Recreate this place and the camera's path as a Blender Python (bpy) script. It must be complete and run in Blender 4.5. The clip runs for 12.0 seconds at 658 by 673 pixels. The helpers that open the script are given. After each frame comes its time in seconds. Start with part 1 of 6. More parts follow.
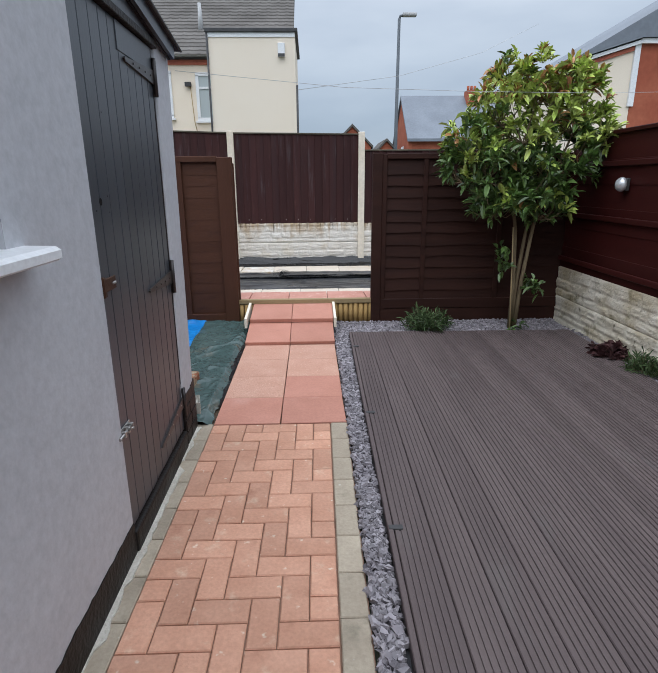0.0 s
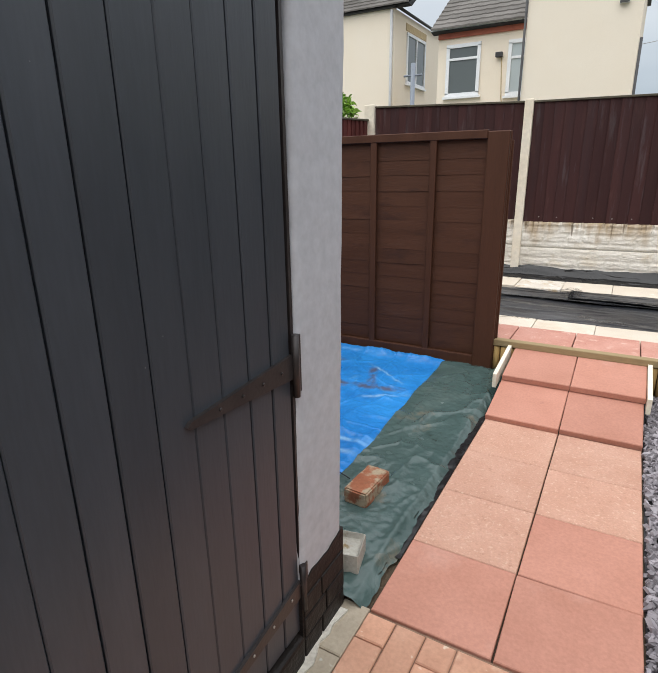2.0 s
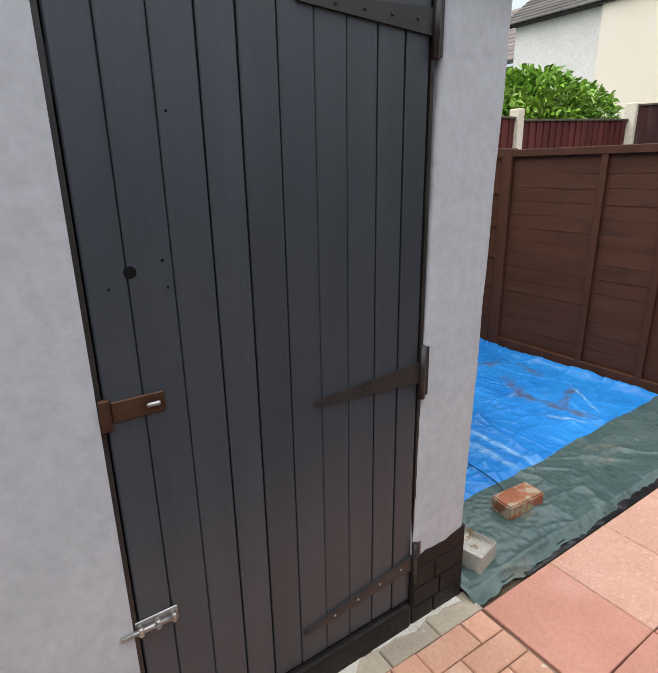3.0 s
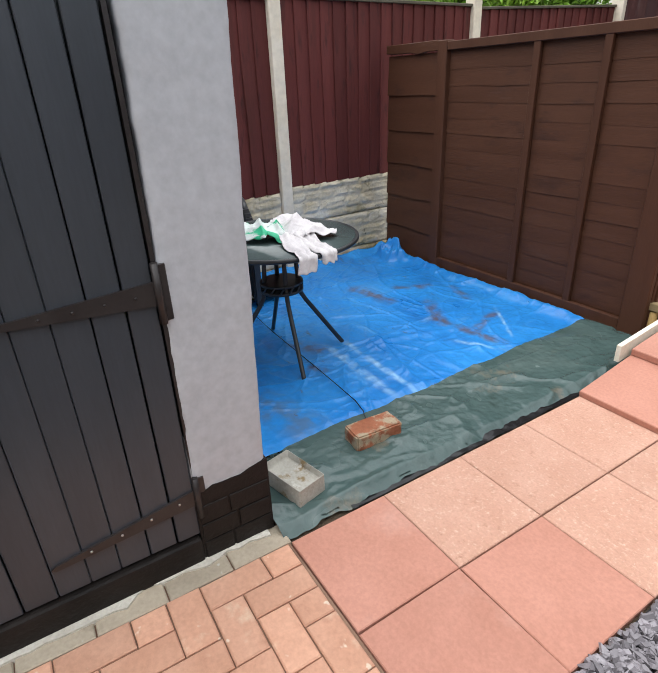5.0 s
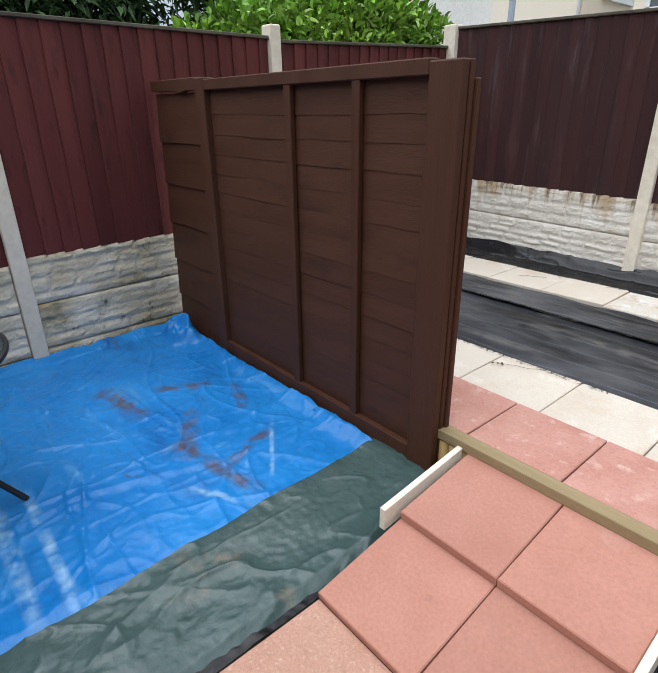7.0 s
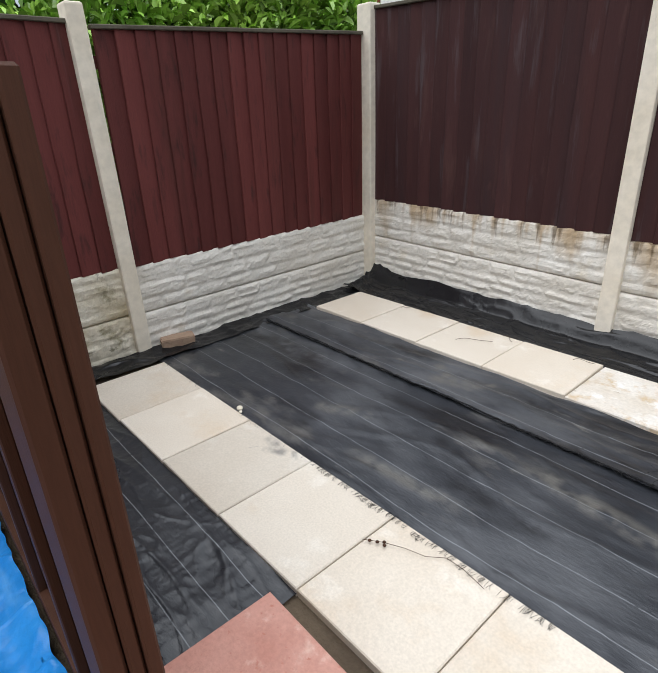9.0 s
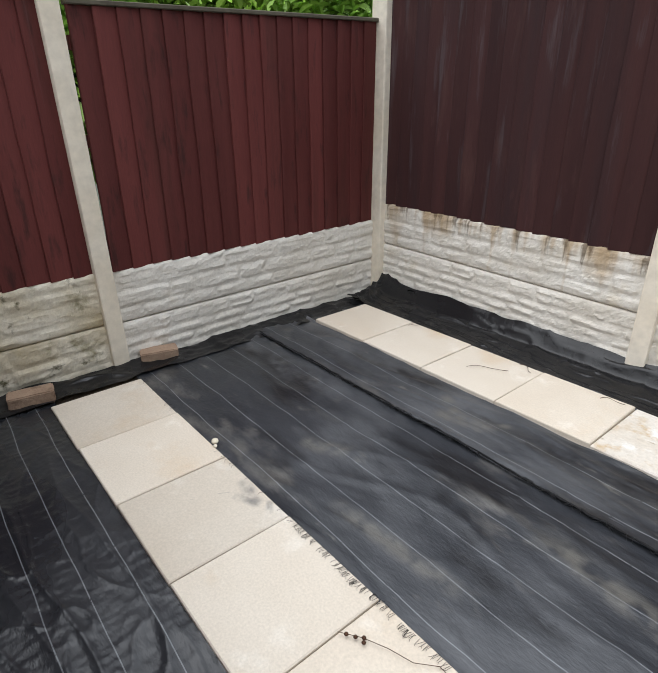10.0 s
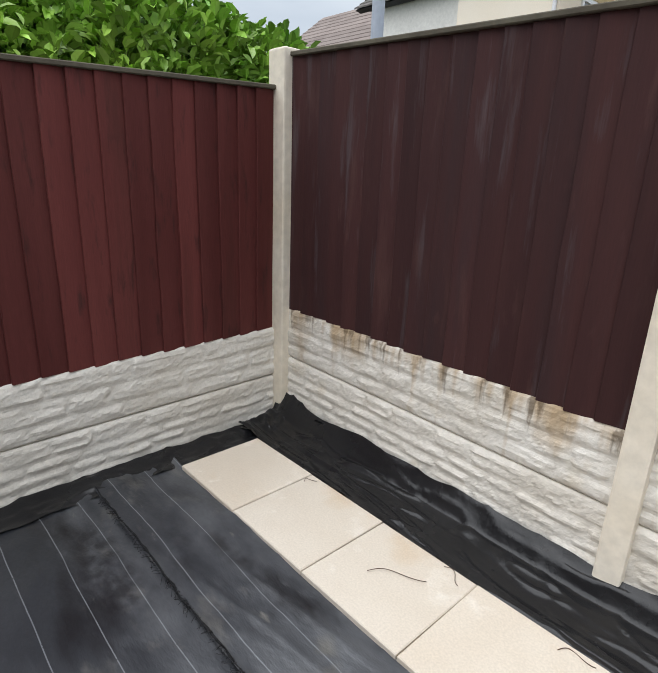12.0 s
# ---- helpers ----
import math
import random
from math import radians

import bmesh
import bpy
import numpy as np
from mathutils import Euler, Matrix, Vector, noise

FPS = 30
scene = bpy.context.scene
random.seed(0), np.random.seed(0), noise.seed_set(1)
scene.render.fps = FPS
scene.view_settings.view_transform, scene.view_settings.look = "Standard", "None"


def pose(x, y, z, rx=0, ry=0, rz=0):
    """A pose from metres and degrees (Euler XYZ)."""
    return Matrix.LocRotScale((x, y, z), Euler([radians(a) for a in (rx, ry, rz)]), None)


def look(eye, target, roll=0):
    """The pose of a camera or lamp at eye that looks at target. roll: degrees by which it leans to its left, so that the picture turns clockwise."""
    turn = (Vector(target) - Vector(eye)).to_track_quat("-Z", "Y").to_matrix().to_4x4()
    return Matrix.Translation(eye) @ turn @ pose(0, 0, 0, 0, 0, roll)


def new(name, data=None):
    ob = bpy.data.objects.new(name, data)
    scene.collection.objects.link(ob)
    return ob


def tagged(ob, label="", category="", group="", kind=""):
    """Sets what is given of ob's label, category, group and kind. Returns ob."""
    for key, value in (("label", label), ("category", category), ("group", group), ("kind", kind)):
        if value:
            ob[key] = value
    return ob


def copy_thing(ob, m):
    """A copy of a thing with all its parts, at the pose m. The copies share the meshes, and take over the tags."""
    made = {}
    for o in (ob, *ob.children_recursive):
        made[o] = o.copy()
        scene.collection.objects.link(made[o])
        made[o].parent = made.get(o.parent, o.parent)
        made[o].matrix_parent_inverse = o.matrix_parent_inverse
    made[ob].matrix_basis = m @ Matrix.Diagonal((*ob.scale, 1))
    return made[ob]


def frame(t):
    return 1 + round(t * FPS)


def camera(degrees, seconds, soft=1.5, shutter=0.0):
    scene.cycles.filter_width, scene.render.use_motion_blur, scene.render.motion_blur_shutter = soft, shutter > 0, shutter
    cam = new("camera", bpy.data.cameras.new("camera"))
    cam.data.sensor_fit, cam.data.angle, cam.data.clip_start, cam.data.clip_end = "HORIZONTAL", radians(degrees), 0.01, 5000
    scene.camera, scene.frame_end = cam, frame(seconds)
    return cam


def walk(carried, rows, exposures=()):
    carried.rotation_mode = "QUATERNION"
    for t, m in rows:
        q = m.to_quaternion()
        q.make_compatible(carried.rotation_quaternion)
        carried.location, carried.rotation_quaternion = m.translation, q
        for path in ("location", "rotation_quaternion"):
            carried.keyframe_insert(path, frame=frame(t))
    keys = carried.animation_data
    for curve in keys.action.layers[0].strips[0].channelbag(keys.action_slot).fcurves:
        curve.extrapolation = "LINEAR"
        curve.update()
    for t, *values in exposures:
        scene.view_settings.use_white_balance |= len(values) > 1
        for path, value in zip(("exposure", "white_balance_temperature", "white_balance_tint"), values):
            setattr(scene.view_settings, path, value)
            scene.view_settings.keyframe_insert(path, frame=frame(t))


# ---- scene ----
cam = camera(64.3, 12.0, 1.15)
PATH = [
    (0, (0.005, 0.153, 1.384), (0.066, 2.071, 0.821), -0.4),
    (0.5, (0.064, 0.646, 1.391), (0.122, 2.558, 0.806), -0.9),
    (1, (0.03, 1.089, 1.391), (0.013, 3.0, 0.802), -1.1),
    (1.5, (-0.003, 1.516, 1.394), (-0.347, 3.39, 0.784), -1.3),
    (2, (-0.020, 1.763, 1.402), (-0.960, 3.421, 0.796), -0.85),
    (2.5, (0.092, 1.752, 1.474), (-1.292, 3.100, 0.949), -0.8),
    (2.7, (0.196, 1.752, 1.514), (-1.320, 2.947, 0.982), -1.0),
    (4.3, (0.665, 2.03, 1.489), (-0.972, 2.905, 0.737), -2.2),
    (4.5, (0.68, 2.144, 1.487), (-0.929, 3.053, 0.723), -1.6),
    (5, (0.604, 2.492, 1.407), (-0.935, 3.427, 0.536), -2.4),
    (5.5, (0.522, 2.817, 1.391), (-0.967, 3.755, 0.44), -2.4),
    (6, (0.518, 3.151, 1.425), (-1.004, 4.051, 0.49), -2.1),
    (6.5, (0.509, 3.474, 1.478), (-0.989, 4.462, 0.594), -0.8),
    (7, (0.371, 3.847, 1.479), (-1.021, 5.043, 0.683), -0.6),
    (7.5, (0.305, 4.274, 1.481), (-0.921, 5.644, 0.692), -1.4),
    (9.5, (-0.2, 5.473, 1.521), (-1.623, 6.627, 0.72), -1.7),
    (10, (-0.291, 5.608, 1.507), (-1.700, 6.762, 0.700), -0.5),
    (10.5, (-0.46, 5.891, 1.53), (-1.601, 7.341, 0.758), -0.3),
    (11, (-0.55, 6.17, 1.587), (-1.359, 7.837, 0.834), -0.3),
    (11.5, (-0.602, 6.417, 1.593), (-1.473, 8.085, 0.916), 1.4),
    (12, (-0.739, 6.6, 1.611), (-2.137, 7.895, 1.005), 2.2),
]
walk(cam, [(t, look(eye, target, roll)) for t, eye, target, roll in PATH],
     exposures=[(0.0, 0.03, 5950, 10), (1.5, 0.08, 5950, 10), (2.0, 0.24, 6550, 10), (2.5, 0.40, 6450, 10), (4.5, 0.50, 6500, 10), (6.0, 0.46, 6500, 10), (7.0, 0.15, 6150, 10), (9.5, 0.20, 6250, 10), (11.5, 0.08, 6350, 10), (12.0, 0.22, 6300, 10)])

# ---- light ----
SUN_EL, SUN_AZ = 58, 200
world = bpy.data.worlds.new("overcast")
scene.world = world
world.use_nodes = True
wn, wl = world.node_tree.nodes, world.node_tree.links
wn.clear()
w_out, w_bg = wn.new("ShaderNodeOutputWorld"), wn.new("ShaderNodeBackground")
w_sky = wn.new("ShaderNodeTexSky")
w_sky.sky_type, w_sky.sun_disc = "NISHITA", False
w_sky.sun_elevation, w_sky.sun_rotation = radians(SUN_EL), radians(SUN_AZ)
w_dim = wn.new("ShaderNodeVectorMath")
w_dim.operation = "SCALE"
w_dim.inputs[3].default_value = 0.09
wl.new(w_sky.outputs[0], w_dim.inputs[0])
w_co, w_sep, w_ramp = wn.new("ShaderNodeTexCoord"), wn.new("ShaderNodeSeparateXYZ"), wn.new("ShaderNodeValToRGB")
wl.new(w_co.outputs["Generated"], w_sep.inputs[0])
wl.new(w_sep.outputs[2], w_ramp.inputs[0])
e = w_ramp.color_ramp.elements
e[0].position, e[0].color = 0.0, (0.50, 0.545, 0.58, 1)
e[1].position, e[1].color = 1.0, (2.19, 2.22, 2.27, 1)
m_el = w_ramp.color_ramp.elements.new(0.10)
m_el.color = (0.47, 0.53, 0.585, 1)
m_el = w_ramp.color_ramp.elements.new(0.40)
m_el.color = (0.83, 0.865, 0.90, 1)
# soft grey cloud banks
w_map, w_cloud, w_cr = wn.new("ShaderNodeMapping"), wn.new("ShaderNodeTexNoise"), wn.new("ShaderNodeValToRGB")
w_map.inputs["Scale"].default_value = (1.0, 1.0, 3.2)
w_cloud.inputs["Scale"].default_value, w_cloud.inputs["Detail"].default_value = 2.6, 5
wl.new(w_co.outputs["Generated"], w_map.inputs[0])
wl.new(w_map.outputs[0], w_cloud.inputs[0])
wl.new(w_cloud.outputs[0], w_cr.inputs[0])
w_cr.color_ramp.elements[0].position, w_cr.color_ramp.elements[0].color = 0.35, (0.86, 0.88, 0.91, 1)
w_cr.color_ramp.elements[1].position, w_cr.color_ramp.elements[1].color = 0.68, (1.12, 1.11, 1.09, 1)
w_mul = wn.new("ShaderNodeMix")
w_mul.data_type, w_mul.blend_type = "RGBA", "MULTIPLY"
w_mul.inputs[0].default_value = 1.0
wl.new(w_ramp.outputs[0], w_mul.inputs[6])
wl.new(w_cr.outputs[0], w_mul.inputs[7])
w_mix = wn.new("ShaderNodeMix")
w_mix.data_type = "RGBA"
w_mix.inputs[0].default_value = 0.88
wl.new(w_dim.outputs[0], w_mix.inputs[6])
wl.new(w_mul.outputs[2], w_mix.inputs[7])
wl.new(w_mix.outputs[2], w_bg.inputs[0])
wl.new(w_bg.outputs[0], w_out.inputs[0])

sun = new("sun", bpy.data.lights.new("sun", "SUN"))
sun.data.energy, sun.data.angle, sun.data.color = 1.5, radians(80), (1.0, 0.985, 0.97)
sun.matrix_world = look((0, 0, 0), (-math.sin(radians(SUN_AZ)) * math.cos(radians(SUN_EL)), -math.cos(radians(SUN_AZ)) * math.cos(radians(SUN_EL)), -math.sin(radians(SUN_EL))))


# ---- materials ----
def mat(name, a, b, scale=4.0, fine=70.0, rough=0.75, rvar=0.12, bump=0.25, depth=0.004, stretch=(1, 1, 1), rand=0.0,
        stains=(), metal=0.0, spec=0.5, island=0.0, speck=None):
    """Two colours mixed by a broad noise, a fine grain in tone and relief, optional stains [(colour, scale, from, to, stretch)]."""
    m = bpy.data.materials.new(name)
    m.use_nodes = True
    n, l = m.node_tree.nodes, m.node_tree.links
    bs = n["Principled BSDF"]
    co, info, off = n.new("ShaderNodeTexCoord"), n.new("ShaderNodeObjectInfo"), n.new("ShaderNodeVectorMath")
    off.operation = "MULTIPLY_ADD"
    off.inputs[0].default_value = (17.3, 11.1, 7.7)
    l.new(info.outputs["Random"], off.inputs[1])
    l.new(co.outputs["Object"], off.inputs[2])

    def grain(sc, st, detail=4.0, roughness=0.55):
        mp, t = n.new("ShaderNodeMapping"), n.new("ShaderNodeTexNoise")
        mp.inputs["Scale"].default_value = st
        t.inputs["Scale"].default_value, t.inputs["Detail"].default_value, t.inputs["Roughness"].default_value = sc, detail, roughness
        l.new(off.outputs[0], mp.inputs[0])
        l.new(mp.outputs[0], t.inputs[0])
        return t.outputs[0]

    def step(value, lo, hi):
        r = n.new("ShaderNodeMapRange")
        r.inputs[1].default_value, r.inputs[2].default_value = lo, hi
        l.new(value, r.inputs[0])
        return r.outputs[0]

    def blend(fac, ca, cb, kind="MIX"):
        x = n.new("ShaderNodeMix")
        x.data_type, x.blend_type = "RGBA", kind
        for socket, value in ((x.inputs[0], fac), (x.inputs[6], ca), (x.inputs[7], cb)):
            if isinstance(value, (int, float)):
                socket.default_value = value
            elif isinstance(value, tuple):
                socket.default_value = (*value, 1)
            else:
                l.new(value, socket)
        return x.outputs[2]

    broad, small = grain(scale, stretch), grain(fine, stretch, 3.0)
    colour = blend(step(broad, 0.32, 0.68), tuple(a), tuple(b))
    for c, sc, lo, hi, st in stains:
        colour = blend(step(grain(sc, st, 6.0, 0.62), lo, hi), colour, tuple(c))
    if speck:
        c, sc, lo, hi = speck
        colour = blend(step(grain(sc, (1, 1, 1), 2.0), lo, hi), colour, tuple(c))
    grit = n.new("ShaderNodeMapRange")
    grit.inputs[1].default_value, grit.inputs[2].default_value, grit.inputs[3].default_value, grit.inputs[4].default_value = 0.3, 0.7, 0.92, 1.07
    l.new(small, grit.inputs[0])
    value = grit.outputs[0]
    for amount, source in ((rand, info.outputs["Random"]), (island, None)):
        if amount:
            if source is None:
                source = n.new("ShaderNodeNewGeometry").outputs["Random Per Island"]
            r = n.new("ShaderNodeMapRange")
            r.inputs[3].default_value, r.inputs[4].default_value = 1 - amount, 1 + amount
            l.new(source, r.inputs[0])
            x = n.new("ShaderNodeMath")
            x.operation = "MULTIPLY"
            l.new(value, x.inputs[0])
            l.new(r.outputs[0], x.inputs[1])
            value = x.outputs[0]
    hsv = n.new("ShaderNodeHueSaturation")
    l.new(colour, hsv.inputs["Color"])
    l.new(value, hsv.inputs["Value"])
    l.new(hsv.outputs[0], bs.inputs["Base Color"])
    rr = n.new("ShaderNodeMapRange")
    rr.inputs[3].default_value, rr.inputs[4].default_value = max(0.02, rough - rvar), min(1.0, rough + rvar)
    l.new(broad, rr.inputs[0])
    l.new(rr.outputs[0], bs.inputs["Roughness"])
    bs.inputs["Metallic"].default_value = metal
    bs.inputs["Specular IOR Level"].default_value = spec if rough < 0.5 else min(spec, 0.2)
    if bump:
        mixh = n.new("ShaderNodeMath")
        mixh.operation = "MULTIPLY_ADD"
        mixh.inputs[1].default_value = 0.6
        l.new(broad, mixh.inputs[0])
        l.new(small, mixh.inputs[2])
        bp = n.new("ShaderNodeBump")
        bp.inputs["Strength"].default_value, bp.inputs["Distance"].default_value = bump, depth
        l.new(mixh.outputs[0], bp.inputs["Height"])
        l.new(bp.outputs[0], bs.inputs["Normal"])
    return m


M = {}
M["soil"] = mat("soil", (0.07, 0.05, 0.035), (0.12, 0.09, 0.06), 3, 60, 0.95, 0.03, 0.6, 0.02)
M["grass"] = mat("far_ground", (0.10, 0.10, 0.09), (0.07, 0.09, 0.05), 0.2, 9, 0.95, 0.03, 0.3, 0.02)
M["render"] = mat("painted_render", (0.458, 0.467, 0.494), (0.492, 0.501, 0.528), 1.5, 34, 0.7, 0.1, 0.22, 0.006,
                  stains=[((0.42, 0.43, 0.458), 1.6, 0.58, 0.85, (1, 1, 1)), ((0.52, 0.53, 0.555), 5, 0.64, 0.80, (1, 1, 1))])
M["plinth"] = mat("black_plinth_paint", (0.010, 0.0085, 0.008), (0.017, 0.0135, 0.012), 6, 45, 0.52, 0.12, 0.6, 0.008)
M["door"] = mat("dark_grey_door_paint", (0.040, 0.046, 0.056), (0.052, 0.058, 0.069), 2.2, 40, 0.36, 0.05, 0.09, 0.004, (3, 3, 0.35), rand=0.10,
                spec=0.5, stains=[((0.042, 0.045, 0.051), 2.0, 0.60, 0.85, (3, 3, 0.3)), ((0.10, 0.095, 0.09), 14, 0.70, 0.80, (2, 2, 0.25))],
                speck=((0.30, 0.29, 0.28), 46, 0.80, 0.82))
M["ironwork"] = mat("black_painted_iron", (0.026, 0.021, 0.021), (0.040, 0.034, 0.033), 12, 90, 0.38, 0.1, 0.3, 0.002, metal=0.2)
M["rust"] = mat("rusty_brown_steel", (0.060, 0.030, 0.019), (0.105, 0.055, 0.033), 18, 120, 0.55, 0.12, 0.4, 0.002, metal=0.5)
M["steel"] = mat("worn_galvanised_steel", (0.30, 0.29, 0.28), (0.5, 0.49, 0.47), 20, 120, 0.38, 0.12, 0.3, 0.002, metal=0.8)
M["upvc"] = mat("white_plastic", (0.74, 0.76, 0.78), (0.80, 0.81, 0.82), 2, 50, 0.35, 0.06, 0.04, 0.001)
M["roof_felt"] = mat("dark_roof_felt", (0.035, 0.035, 0.038), (0.06, 0.06, 0.065), 4, 80, 0.85, 0.06, 0.4, 0.004)
M["slab_red"] = mat("smooth_red_concrete_slab", (0.435, 0.204, 0.148), (0.495, 0.243, 0.182), 3.5, 85, 0.82, 0.07, 0.22, 0.002, rand=0.06,
                    stains=[((0.53, 0.31, 0.25), 2.2, 0.60, 0.82, (1, 1, 1)), ((0.36, 0.17, 0.13), 9, 0.66, 0.8, (1, 1, 1))])
M["slab_pale"] = mat("rough_pale_pink_slab", (0.50, 0.280, 0.203), (0.555, 0.330, 0.248), 5, 110, 0.9, 0.05, 0.9, 0.006, rand=0.06,
                     stains=[((0.60, 0.41, 0.315), 55, 0.56, 0.72, (1, 1, 1)), ((0.43, 0.235, 0.165), 42, 0.58, 0.72, (1, 1, 1))], speck=((0.61, 0.47, 0.375), 120, 0.68, 0.80))
M["slab_cream"] = mat("cream_paving_slab", (0.58, 0.505, 0.41), (0.64, 0.575, 0.485), 2.0, 130, 0.85, 0.06, 0.15, 0.002, rand=0.10,
                      stains=[((0.56, 0.44, 0.31), 2.6, 0.56, 0.80, (1, 1, 1)), ((0.72, 0.67, 0.59), 5, 0.58, 0.74, (1, 1, 1)), ((0.30, 0.26, 0.22), 8, 0.70, 0.80, (1, 1, 1))])
M["paver"] = mat("red_block_paver", (0.51, 0.272, 0.182), (0.59, 0.336, 0.234), 5, 80, 0.88, 0.06, 0.5, 0.004, rand=0.13,
                 stains=[((0.44, 0.225, 0.15), 6, 0.58, 0.76, (1, 1, 1)), ((0.62, 0.44, 0.32), 9, 0.60, 0.74, (1, 1, 1))], speck=((0.68, 0.55, 0.43), 26, 0.68, 0.76))
M["paver_grey"] = mat("grey_block_paver", (0.35, 0.295, 0.225), (0.43, 0.37, 0.285), 5, 80, 0.88, 0.06, 0.5, 0.004, rand=0.12,
                      stains=[((0.22, 0.20, 0.15), 8, 0.58, 0.8, (1, 1, 1))], speck=((0.55, 0.52, 0.45), 24, 0.72, 0.8))
M["joint"] = mat("jointing_sand", (0.18, 0.108, 0.075), (0.27, 0.170, 0.12), 10, 120, 0.95, 0.03, 0.6, 0.004)
M["mortar"] = mat("pale_mortar", (0.50, 0.465, 0.40), (0.65, 0.62, 0.55), 12, 90, 0.92, 0.05, 0.8, 0.008)
M["edge_black"] = mat("frayed_black_weave", (0.010, 0.010, 0.011), (0.018, 0.018, 0.019), 3, 60, 0.8, 0.08, 0.3, 0.004)
M["deck"] = mat("brown_composite_decking", (0.096, 0.074, 0.073), (0.124, 0.097, 0.094), 1.5, 60, 0.55, 0.1, 0.15, 0.002, (4, 0.5, 1), rand=0.07,
                stains=[((0.14, 0.125, 0.12), 1.6, 0.62, 0.85, (2, 0.7, 1))])
M["slate"] = mat("plum_slate_chip", (0.205, 0.188, 0.205), (0.30, 0.28, 0.295), 9, 60, 0.55, 0.12, 0.3, 0.003, island=0.38)
M["concrete"] = mat("concrete_post", (0.70, 0.62, 0.49), (0.78, 0.715, 0.605), 2.5, 24, 0.88, 0.06, 0.15, 0.003,
                    stains=[((0.50, 0.47, 0.39), 2.0, 0.62, 0.85, (3, 3, 0.5)), ((0.38, 0.33, 0.25), 9, 0.70, 0.80, (1, 1, 0.4))])
M["gravel_board"] = mat("rock_faced_concrete", (0.64, 0.595, 0.52), (0.75, 0.715, 0.65), 3.2, 50, 0.9, 0.05, 0.6, 0.006,
                        stains=[((0.58, 0.50, 0.38), 3.2, 0.58, 0.76, (1, 1, 1)), ((0.42, 0.37, 0.30), 9.0, 0.68, 0.8, (1, 1, 0.5))])
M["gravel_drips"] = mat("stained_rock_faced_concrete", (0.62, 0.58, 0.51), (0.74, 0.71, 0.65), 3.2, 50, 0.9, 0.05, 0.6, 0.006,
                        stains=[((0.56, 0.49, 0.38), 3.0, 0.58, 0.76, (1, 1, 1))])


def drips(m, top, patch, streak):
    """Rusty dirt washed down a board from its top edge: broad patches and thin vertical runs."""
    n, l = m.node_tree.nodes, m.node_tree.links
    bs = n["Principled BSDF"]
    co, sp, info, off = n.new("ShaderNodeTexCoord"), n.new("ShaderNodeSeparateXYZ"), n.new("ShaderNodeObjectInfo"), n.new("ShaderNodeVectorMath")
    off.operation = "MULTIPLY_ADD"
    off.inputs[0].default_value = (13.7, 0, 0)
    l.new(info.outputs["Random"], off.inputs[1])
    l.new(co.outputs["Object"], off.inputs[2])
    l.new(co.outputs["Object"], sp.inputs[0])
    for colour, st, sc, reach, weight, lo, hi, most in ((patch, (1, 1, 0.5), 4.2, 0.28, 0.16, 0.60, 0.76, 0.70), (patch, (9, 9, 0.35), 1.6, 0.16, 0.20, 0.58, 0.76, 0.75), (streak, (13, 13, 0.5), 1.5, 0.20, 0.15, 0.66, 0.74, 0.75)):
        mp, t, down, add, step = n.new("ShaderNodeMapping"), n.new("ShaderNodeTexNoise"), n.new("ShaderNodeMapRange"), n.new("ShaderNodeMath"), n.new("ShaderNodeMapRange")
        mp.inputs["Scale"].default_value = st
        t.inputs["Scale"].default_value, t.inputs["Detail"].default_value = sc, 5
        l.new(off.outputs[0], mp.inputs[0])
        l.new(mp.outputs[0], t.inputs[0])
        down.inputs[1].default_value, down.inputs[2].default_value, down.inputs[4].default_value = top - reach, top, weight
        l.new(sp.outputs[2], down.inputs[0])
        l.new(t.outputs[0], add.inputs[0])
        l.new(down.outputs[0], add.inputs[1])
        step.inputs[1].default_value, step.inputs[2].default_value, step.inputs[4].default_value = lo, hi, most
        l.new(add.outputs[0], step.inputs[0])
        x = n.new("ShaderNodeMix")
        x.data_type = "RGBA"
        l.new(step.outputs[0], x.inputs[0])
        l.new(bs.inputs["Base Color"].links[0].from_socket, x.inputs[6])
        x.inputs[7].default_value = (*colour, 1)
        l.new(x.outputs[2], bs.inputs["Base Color"])


